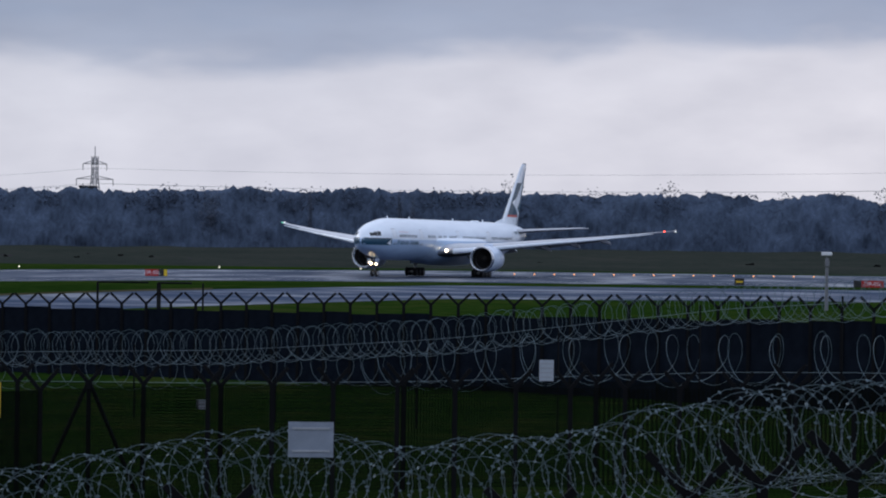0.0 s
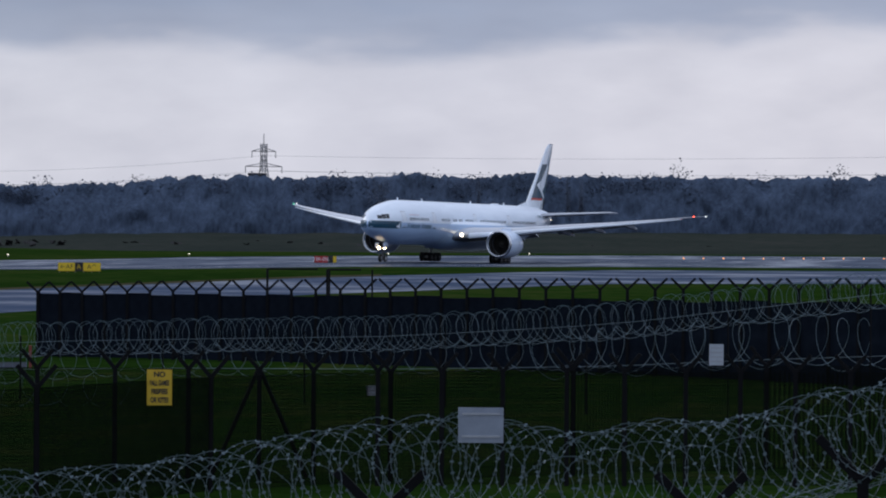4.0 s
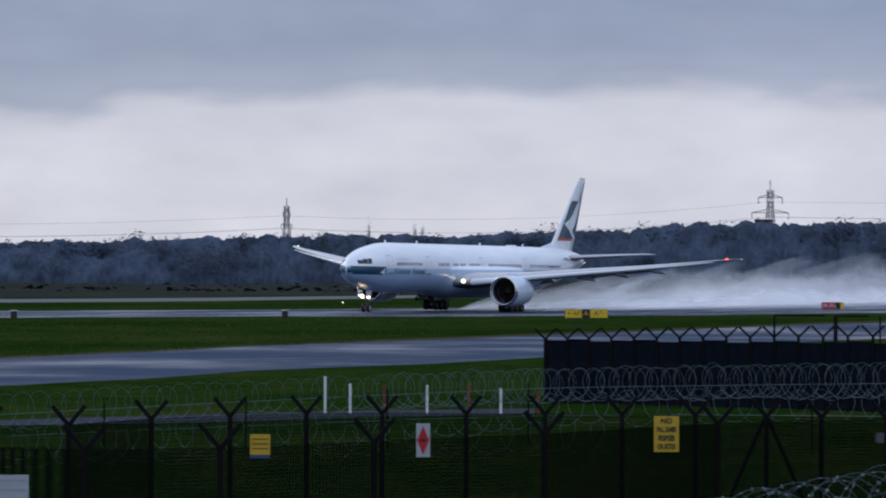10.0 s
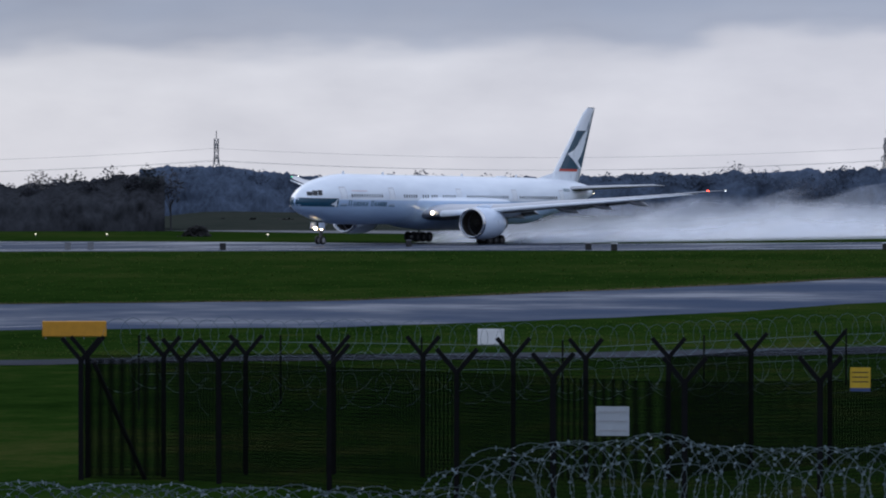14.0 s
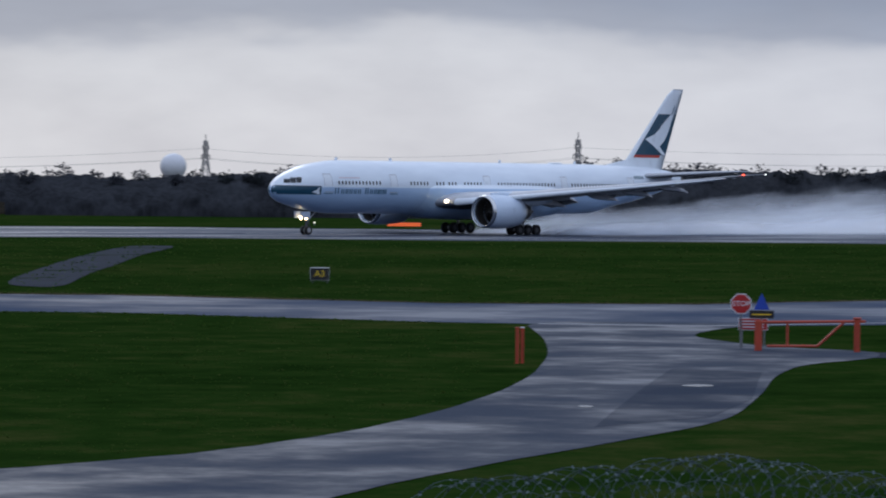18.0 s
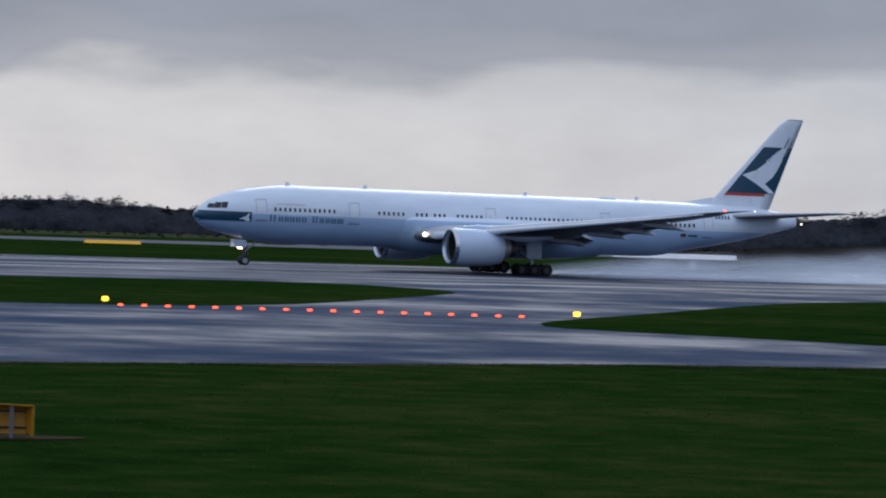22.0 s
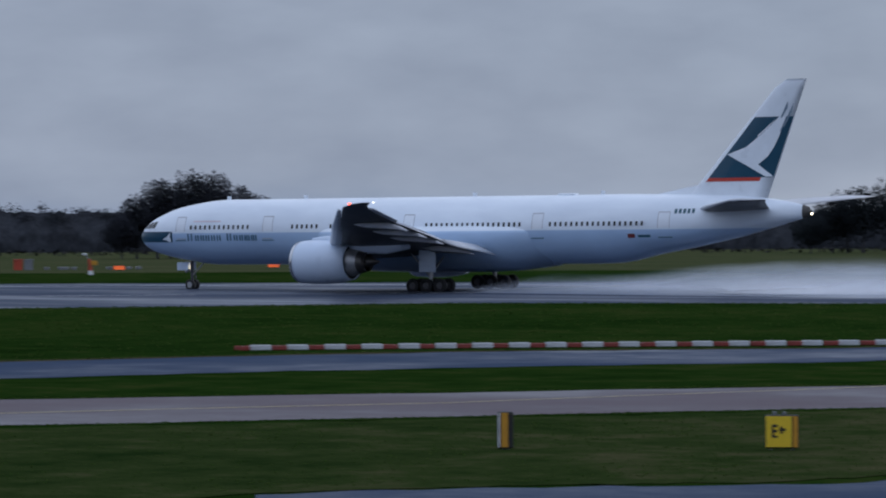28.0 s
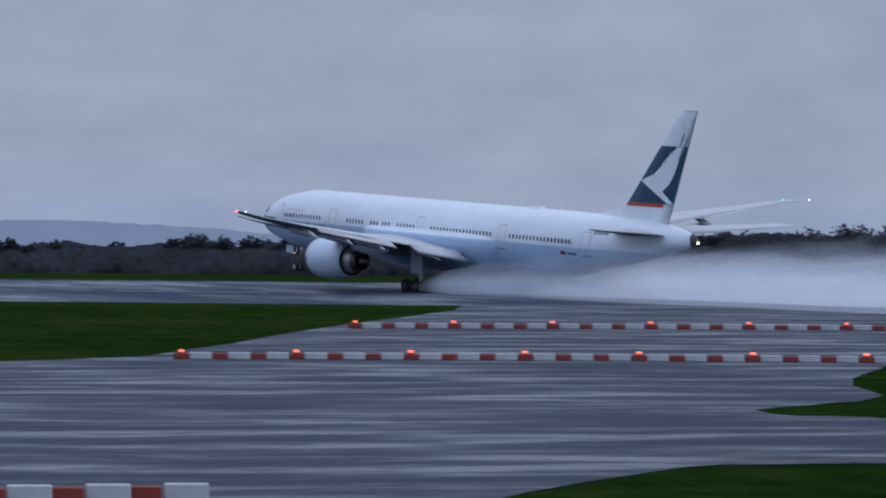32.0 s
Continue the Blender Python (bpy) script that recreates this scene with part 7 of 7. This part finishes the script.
part("roof", boxed(-2.2, 2.2, -1.3, 1.3, 2.3, 2.45), WHITEFACE, t)
for az, d, h in ((38.7, 560, 6.4), (25.75, 520, 5.2)):
    t = thing("striped_pole", ground_at(az, d), "red and white banded pole", "pole")
    for k in range(6):
        part("band", rodded((0, 0, h * k / 6 - 0.02), (0, 0, h * (k + 1) / 6), 0.42 if h > 6 else 0.2, n=10), WHITEFACE if k % 2 else DEEPRED, t)
t = thing("chequered_hut", ground_at(-44.8, 540), "red and white chequered equipment hut", "hut")
for i in range(4):
    for k in range(3):
        part("wall_panel", boxed(-2.1 + 1.05 * i, -1.05 + 1.05 * i, -1.5, 1.5, -0.05 + k, 0.95 + k), WHITEFACE if (i + k) % 2 else DEEPRED, t)
t = thing("radome", ground_at(43.8, 860), "white dome of a far radar above trees", "dome")
bm = bmesh.new()
bmesh.ops.create_uvsphere(bm, u_segments=24, v_segments=12, radius=3.1, matrix=Matrix.Translation((0, 0, 9.6)))
part("dome", bm, WHITEFACE, t, smooth=True)
part("drum", rodded((0, 0, -0.2), (0, 0, 8.4), 2.4, n=16), GALV, t)
t = thing("hangar_shed", ground_at(26.55, 515), "long low shed with a pale sheet roof", "shed")
part("wall", boxed(-8.2, 8.2, -3, 3, -0.1, 1.3), BARK, t, "dark wall")
part("roof", ([(-8.6, -3.4, 1.25), (8.6, -3.4, 1.25), (8.6, 0, 1.9), (-8.6, 0, 1.9), (8.6, 3.4, 1.25), (-8.6, 3.4, 1.25)], [(0, 1, 2, 3), (3, 2, 4, 5), (0, 3, 5), (1, 4, 2)]), GREYFACE, t, "pale sheet roof")
part("door", boxed(2.2, 3.0, -3.05, -2.98, 0, 1.1), WHITEFACE, t)
for az, d, w in ((56.3, 884, 16), (61.5, 884, 6), (62.3, 884, 10), (63.1, 884, 14), (64.2, 884, 9), (-59.9, 640, 11)):
    w *= 0.75
    low = 0.45 if d > 800 else 1.0
    t = thing("far_shed", ground_at(az, d, 3.1 if d > 800 else 0) @ Matrix.Diagonal((1, 1, low, 1)), "low far shed with a grey sheet roof", "shed", "far sheds")
    part("wall", boxed(-w / 2, w / 2, -2.5, 2.5, -0.1, 1.3), BARK, t)
    part("roof", ([(-w / 2 - 0.3, -2.9, 1.25), (w / 2 + 0.3, -2.9, 1.25), (w / 2 + 0.3, 0, 2.2), (-w / 2 - 0.3, 0, 2.2), (w / 2 + 0.3, 2.9, 1.25), (-w / 2 - 0.3, 2.9, 1.25)], [(0, 1, 2, 3), (3, 2, 4, 5), (0, 3, 5), (1, 4, 2)]), DULLROOF, t, "grey sheet roof")
t = thing("windsock", ground_at(22.3, 610), "orange windsock on a slim pole", "windsock")
part("pole", rodded((0, 0, -0.1), (0, 0, 6.6), 0.12, 0.08), GALV, t)
part("sock", lathe([(0, 0.6), (1.6, 0.5), (3.4, 0.3)], 14), ORANGERED, t, "orange fabric sock", True, Matrix.Translation((0.1, 0, 6.5)) @ pose(0, 0, 0, 0, 14, 0))
t = thing("camera_pole", ground_at(89.55, 330), "pale pole with a security camera head", "pole")
part("pole", rodded((0, 0, -0.1), (0, 0, 4.7), 0.16, 0.13), GALV, t)
part("camera_head", boxed(-0.5, 0.45, -0.2, 0.2, 4.9, 5.2, bevel=0.04), WHITEFACE, t, "pale camera head")
part("junction_box", boxed(-0.18, 0.22, -0.3, 0, 3.9, 4.5, bevel=0.03), GALV, t)
for az, d, w, h in ((78.7, 190, 3.2, 3.5), (79.5, 196, 2.4, 3.4)):
    t = thing("goal_frame", ground_at(az, d), "thin dark pipe frame behind the fence", "frame", "pipe frames")
    part("upright", rodded((-w / 2, 0, -0.05), (-w / 2, 0, h), 0.06), FENCE, t)
    part("upright", rodded((w / 2, 0, -0.05), (w / 2, 0, h), 0.05), FENCE, t)
    part("crossbar", rodded((-w / 2, 0, h), (w / 2 - 0.6, 0, h), 0.05), FENCE, t)
t = thing("brick_house", ground_at(78.05, 935), "dark square house among the trees", "house")
part("wall", boxed(-2.2, 2.2, -2.2, 2.2, 0, 17.5), BARK, t)
part("roof", boxed(-2.4, 2.4, -2.4, 2.4, 17.5, 18.0), BARK, t)
# paint on the paving
def paint_line(a0, a1, rows, w, mat, label, dash=0, name="painted_line"):
    n = int(abs(a1 - a0) / 0.4) + 1
    vs, fs = [], []
    for i in range(n + 1):
        az = a0 + (a1 - a0) * i / n
        d = reach(table(rows, az)[0])
        vs += [polar(az, d + w / 2, 0.016), polar(az, d - w / 2, 0.016)]
    for i in range(n):
        if dash and (i // dash) % 2:
            continue
        fs.append((2 * i, 2 * i + 2, 2 * i + 3, 2 * i + 1))
    tagged(new(name, mesh_of(name, vs, fs, mat)), label, kind="structure")


paint_line(58, 49.5, [(58, 226), (52, 246), (46, 244)], 0.5, GREYBAR, "pale worn taxiway edge line")
paint_line(14, -12, [(14, 262), (5, 270), (0, 292), (-5, 306), (-12, 318)], 0.35, YELLOWPAINT, "thin yellow taxiway centre line")
paint_line(6, -12, [(6, 236), (0, 252), (-5, 272), (-12, 288)], 0.25, YELLOWPAINT, "thin yellow taxiway line", 5)
paint_line(-25, -60, [(-25, 268), (-29, 290), (-35, 314), (-45, 332), (-56, 356), (-60, 360)], 0.25, YELLOWPAINT, "thin worn line on the pinkish taxiway")
RC = [(a, (f * 0.50 + n * 0.50)) for a, f, n in RWY]
paint_line(100, -100, RC, 0.9, WHITEPAINT, "dashed white runway centre line", 6)
RE = [(a, (f + (n - f) * 0.10)) for a, f, n in RWY]
paint_line(100, -100, RE, 0.9, WHITEPAINT, "white runway edge line")
RN = [(a, (f + (n - f) * 0.86)) for a, f, n in RWY]
paint_line(100, 34, RN, 0.9, WHITEPAINT, "white runway edge line")

# bare soil worn round the foot of the near sign
patch("bare_soil", [(15.3, 406.5), (17.2, 406.5), (17.6, 410), (16.6, 414), (15.2, 414)], SOIL, 0.014, "bare brown soil round the sign's foot", 0.2)
patch("bare_soil", [(-48.6, 391), (-46.6, 391), (-46.3, 398), (-48.2, 401)], SOIL, 0.014, "bare brown soil round the sign's foot", 0.2)
t = thing("marker_pole", facing(32.4, 186), "thin grey pole beside the runway sign", "pole")
part("pole", rodded((0, 0, -0.05), (0, 0, 1.6), 0.03, n=6), GALV, t)
part("cap", boxed(-0.05, 0.05, -0.05, 0.05, 1.6, 1.68, bevel=0.01), GALV, t)

# small white equipment boxes on the far grass
for az, h in ((37.62, 1.5), (37.85, 0.9), (38.05, 0.7), (38.2, 1.0)):
    t = thing("equipment_box", facing(az, 70), "small white equipment box on the far grass", "box", "equipment boxes")
    part("body", boxed(-0.35, 0.35, -0.3, 0.3, -0.02, h, bevel=0.04), WHITEBLOCK, t)
    part("lid", boxed(-0.4, 0.4, -0.35, 0.35, h, h + 0.1, bevel=0.03), GALV, t)


# striped marker mast, huts and low blocks on the grass past the runway
t = thing("marker_mast", facing(-40.55, 83), "orange mast with white bands on the far grass", "mast")
for k in range(4):
    part("band", rodded((0.12 * (2 - k) * 0.4, 0, 0.5 * k - 0.02), (0.12 * (1 - k) * 0.4, 0, 0.5 * k + 0.5), 0.30 - 0.04 * k, n=8), WHITEFACE if k == 0 else ORANGERED, t)
part("side_board", boxed(0.1, 0.9, -0.1, 0.1, 1.2, 1.75, bevel=0.03), AMBER, t, "small amber side board")
part("head", boxed(-0.95, -0.35, -0.12, 0.12, 2.45, 2.7, bevel=0.05), WHITEFACE, t, "white lamp head")
part("arm", rodded((-0.1, 0, 1.9), (-0.6, 0, 2.5), 0.07), GALV, t)
for az, m, lab in ((-41.66, ORANGERED, "small orange equipment hut on the far grass"), (-41.50, GALV, "small grey equipment hut on the far grass")):
    t = thing("equipment_hut", facing(az, 74.5), lab, "hut", "equipment huts")
    part("wall", boxed(-0.62, 0.62, -0.5, 0.5, -0.05, 1.4, bevel=0.03), m, t)
    part("roof", boxed(-0.7, 0.7, -0.6, 0.6, 1.4, 1.55, bevel=0.03), m, t)
for az in (-41.22, -41.0, -40.92, -40.8, -40.25, -40.1, -39.95, -39.8):
    t = thing("low_block", facing(az, 74), "low pale marker block on the far grass", "block", "low blocks")
    part("block", boxed(-0.4, 0.4, -0.2, 0.2, -0.02, 0.32, bevel=0.04), GALV, t)
    part("cap", boxed(-0.42, 0.42, -0.22, 0.22, 0.32, 0.38, bevel=0.02), WHITEBLOCK, t)
t = thing("low_trailer", facing(31.33, 58), "long low white trailer on the far grass", "trailer")
part("bed", boxed(-6.6, 6.6, -1.0, 1.0, 0.30, 0.74, bevel=0.06), WHITEFACE, t)
for x in (-5.2, -4.2, 4.2, 5.2):
    part("wheel", rodded((x, -1.0, 0.28), (x, 1.0, 0.28), 0.28, n=10), RUBBER, t)


# ---- spray thrown up behind the wheels ----
def mist(name, dens, seed, top):
    """Water mist: thick at the ground, ragged and thin at its top and its front."""
    m, t, b = material(name)
    t.nodes.remove(b)
    out = t.nodes["Material Output"]
    c = t.nodes.new("ShaderNodeTexCoord")
    s = t.nodes.new("ShaderNodeSeparateXYZ")
    t.links.new(c.outputs["Object"], s.inputs[0])
    back = math_node(t, "MAXIMUM", math_node(t, "MULTIPLY", s.outputs[0], -1.0), 0.0)
    h = math_node(t, "MULTIPLY_ADD", math_node(t, "POWER", back, 0.55), 0.50 * top, 0.8 * top)
    rel = math_node(t, "DIVIDE", s.outputs[2], h)
    mp = coords(t, (0.034, 0.06, 0.11))
    mp.inputs["Location"].default_value = (seed, seed * 2, 0)
    n1 = node(t, "ShaderNodeTexNoise", ins={"Scale": 1.0, "Detail": 3.5, "Roughness": 0.52})
    link(t, mp, 0, n1, 0)
    v = math_node(t, "ADD", math_node(t, "SUBTRACT", 1.18, rel), math_node(t, "MULTIPLY_ADD", n1.outputs[0], 1.4, -0.72))
    r = ramp(t, [(0.0, (0, 0, 0)), (0.12, (0, 0, 0)), (0.58, (0.36, 0.36, 0.36)), (0.98, (1, 1, 1))])
    t.links.new(v, r.inputs[0])
    front = math_node(t, "MINIMUM", math_node(t, "MULTIPLY", back, 0.13), 1.0)
    gone = math_node(t, "MINIMUM", math_node(t, "MAXIMUM", math_node(t, "MULTIPLY_ADD", back, -0.006, 1.9), 0.0), 1.0)
    a = math_node(t, "MULTIPLY", math_node(t, "MULTIPLY", math_node(t, "MULTIPLY", r.outputs[0], front), dens), gone)
    tr = t.nodes.new("ShaderNodeBsdfTransparent")
    up = node(t, "ShaderNodeCombineXYZ", ins={2: 1.0})
    # droplets scatter the light from above to every side
    near = node(t, "ShaderNodeBsdfDiffuse", ins={"Color": (0.68, 0.73, 0.82, 1)})
    link(t, up, 0, near, "Normal")
    down = node(t, "ShaderNodeCombineXYZ", ins={2: -1.0})
    past = node(t, "ShaderNodeBsdfTranslucent", ins={"Color": (0.68, 0.73, 0.82, 1)})
    link(t, down, 0, past, "Normal")
    half = t.nodes.new("ShaderNodeAddShader")
    link(t, near, 0, half, 0)
    link(t, past, 0, half, 1)
    mx = t.nodes.new("ShaderNodeMixShader")
    t.links.new(a, mx.inputs[0])
    link(t, tr, 0, mx, 1)
    link(t, half, 0, mx, 2)
    link(t, mx, 0, out, 0)
    return m


def plume_shell(width, top, seed):
    """A lumpy vault over the wet trail behind the wheels, in the airliner's space."""
    vs, fs = [], []
    nx, na = 90, 14
    for i in range(nx + 1):
        x = -1.5 - 330 * (i / nx) ** 1.5
        h = (0.8 + 0.50 * (-x) ** 0.55) * top * 1.35
        w = width * (0.75 + 0.06 * (-x) ** 0.75)
        for k in range(na + 1):
            a = -0.16 + (math.pi + 0.32) * k / na
            j = 1 + 0.08 * noise.noise(Vector((x * 0.02 + seed, a * 0.7, seed)))
            vs.append((x, w * math.cos(a) * j, h * math.sin(a) * j))
    for i in range(nx):
        for k in range(na):
            p = i * (na + 1) + k
            fs.append((p, p + 1, p + na + 2, p + na + 1))
    return vs, fs


def spray_curtain(y0, top, seed):
    """An upright wavering sheet of spray over one set of wheels."""
    vs, fs = [], []
    nx, nz = 90, 6
    for i in range(nx + 1):
        x = -1.5 - 330 * (i / nx) ** 1.5
        h = (0.8 + 0.50 * (-x) ** 0.55) * top * 1.35
        for k in range(nz + 1):
            vs.append((x, y0 + 1.2 * noise.noise(Vector((x * 0.05, k * 0.3, seed))), h * k / nz - 1.2 * (1 - k / nz)))
    for i in range(nx):
        for k in range(nz):
            p = i * (nz + 1) + k
            fs.append((p, p + 1, p + nz + 2, p + nz + 1))
    return vs, fs


spray = thing("wheel_spray", Matrix.Identity(4), "white water spray trailing behind the wheels", "spray")
for nm, w, top, dens, sd in (("outer_mist", 9.0, 0.86, 0.44, 3.0),):
    part(nm, plume_shell(w, top, sd), mist("spray_" + nm, dens, sd, top), spray, "ragged white mist", True)
for nm, y0, top, dens, sd in (("wheel_mist", 5.5, 0.74, 0.92, 17.0), ("wheel_mist", -5.5, 0.84, 0.92, 23.0)):
    part(nm, spray_curtain(y0, top, sd), mist("spray_" + nm, dens, sd, top), spray, "dense white spray over the wheels", True)


# ---- what moves ----
# seconds, place of the main wheels, heading, nose-up angle, bank
ROLL_OUT = [
    (0, 566.4, 62.9, 166.01, 0.28, -0.61), (1, 560.8, 66.6, 166.05, 0.44, -1.02), (2, 554.2, 71, 167.2, 0.36, -0.86), (3, 545.1, 76.1, 166.94, 0.52, -1.25),
    (6, 505.3, 94.5, 169.37, 0.63, -1.51), (7, 492.9, 102.5, 170.59, 0.56, -1.58), (8, 482.5, 112.4, 170.62, 0.61, -1.81), (9, 464.2, 121.6, 170.25, 0.52, -1.67),
    (10, 464.9, 137.4, 171.27, 0.36, -1.46), (11, 472.8, 157.8, 173.5, 0.45, -1.9), (12, 465.1, 175.2, 173.32, 0.38, -1.78), (13, 437.3, 186.6, 174.05, 0.32, -1.76),
    (15.5, 409, 241.9, 174.91, 0.33, -1.5), (16, 385.1, 245.7, 176.66, 0.24, -1.36), (17, 354.8, 263.1, 178.26, 0.21, -1.22), (18, 336.9, 295.5, 178.08, 0.04, -0.67),
    (19, 318.9, 334.8, 181.5, 0.53, -0.97), (19.5, 289.2, 332.7, 183.27, 0.88, -1.32), (20, 277.2, 355.2, 184.85, 0.85, -1.26), (20.5, 251.1, 357.6, 183.73, 1.29, -1.5),
    (21, 226.7, 368.6, 182.01, 0.62, -0.83), (21.5, 194.7, 365.3, 183.78, 0.48, -0.71), (22, 163.8, 368, 180.76, 0.46, -0.61), (22.2, 149, 364.3, 182.05, 0.46, -0.6),
    (22.5, 130.2, 362.3, 182.14, 0.32, -0.52), (23, 99.5, 376.2, 181.52, 0.14, -0.41), (23.5, 67.6, 378.7, 182.69, 0.15, -0.4), (24, 33.7, 392.1, 183.87, -0.06, -0.34),
    (24.5, -0, 390.2, 183.55, -0.1, -0.33), (25, -37.8, 397, 182.82, -0.04, -0.33), (25.2, -54, 416.7, 183.03, -0.09, -0.29), (25.5, -75.1, 418.9, 182.6, -0.06, -0.24),
    (27.5, -186, 334, 179.99, -0.22, -0.88), (28, -193.5, 279, 182.16, -0.22, -1.03), (28.5, -223.7, 266.7, 182.63, -0.14, -1.2), (29, -252.8, 250.3, 184.3, -0.06, -1.23),
    (29.6, -259.9, 206.7, 187.62, 0.03, -1.27), (30, -273.7, 185.7, 189.94, 0.09, -1.29), (30.3, -281.4, 172.2, 190.95, 0.03, -1.23), (31, -299.5, 135.6, 194.65, 2.35, -1.09),
    (31.5, -330.4, 120.9, 197.53, 2.6, -1.35), (32, -344.5, 97.8, 198.8, 2.78, -1.62),
]


def motions():
    # as it rises the aircraft leans a little and its wings bend up
    rows = [(t, pose(x, y, 0, bank, -up, hd)) for t, x, y, hd, up, bank in ROLL_OUT]
    walk(airliner, rows)
    for side, wing in wings.items():
        root = Matrix.Translation((0, side * 2.6, 4.0))
        walk(wing, [(t, root @ pose(0, 0, 0, side * a, 0, 0) @ root.inverted()) for t, a in ((0, 0), (18, 0), (25, 0.6), (29, 1.3), (31, 1.7), (32, 2.0))])
    # the spray builds up with the speed: it rises, and closes up to the wheels; (seconds, height, gap behind the wheels)
    build = [(0, -26.0, 150), (3, -24.0, 130), (5, -9.0, 60), (6, -6.5, 22), (7, -3.6, 19), (8, -1.9, 16), (10, -0.6, 8), (12, 0.0, 0), (19, -0.2, 0), (22, -0.7, 0), (25, -1.0, 0), (28, -1.1, 0), (30, -0.7, 0), (32, 0.5, 0)]
    rows = []
    for t, x, y, hd, up, bank in ROLL_OUT:
        z, gap = (float(np.interp(t, [r[0] for r in build], [r[k] for r in build])) for k in (1, 2))
        rows.append((t, pose(x, y, z, 0, 0, hd) @ Matrix.Translation((-gap, 0, 0))))
    walk(spray, rows)


motions()
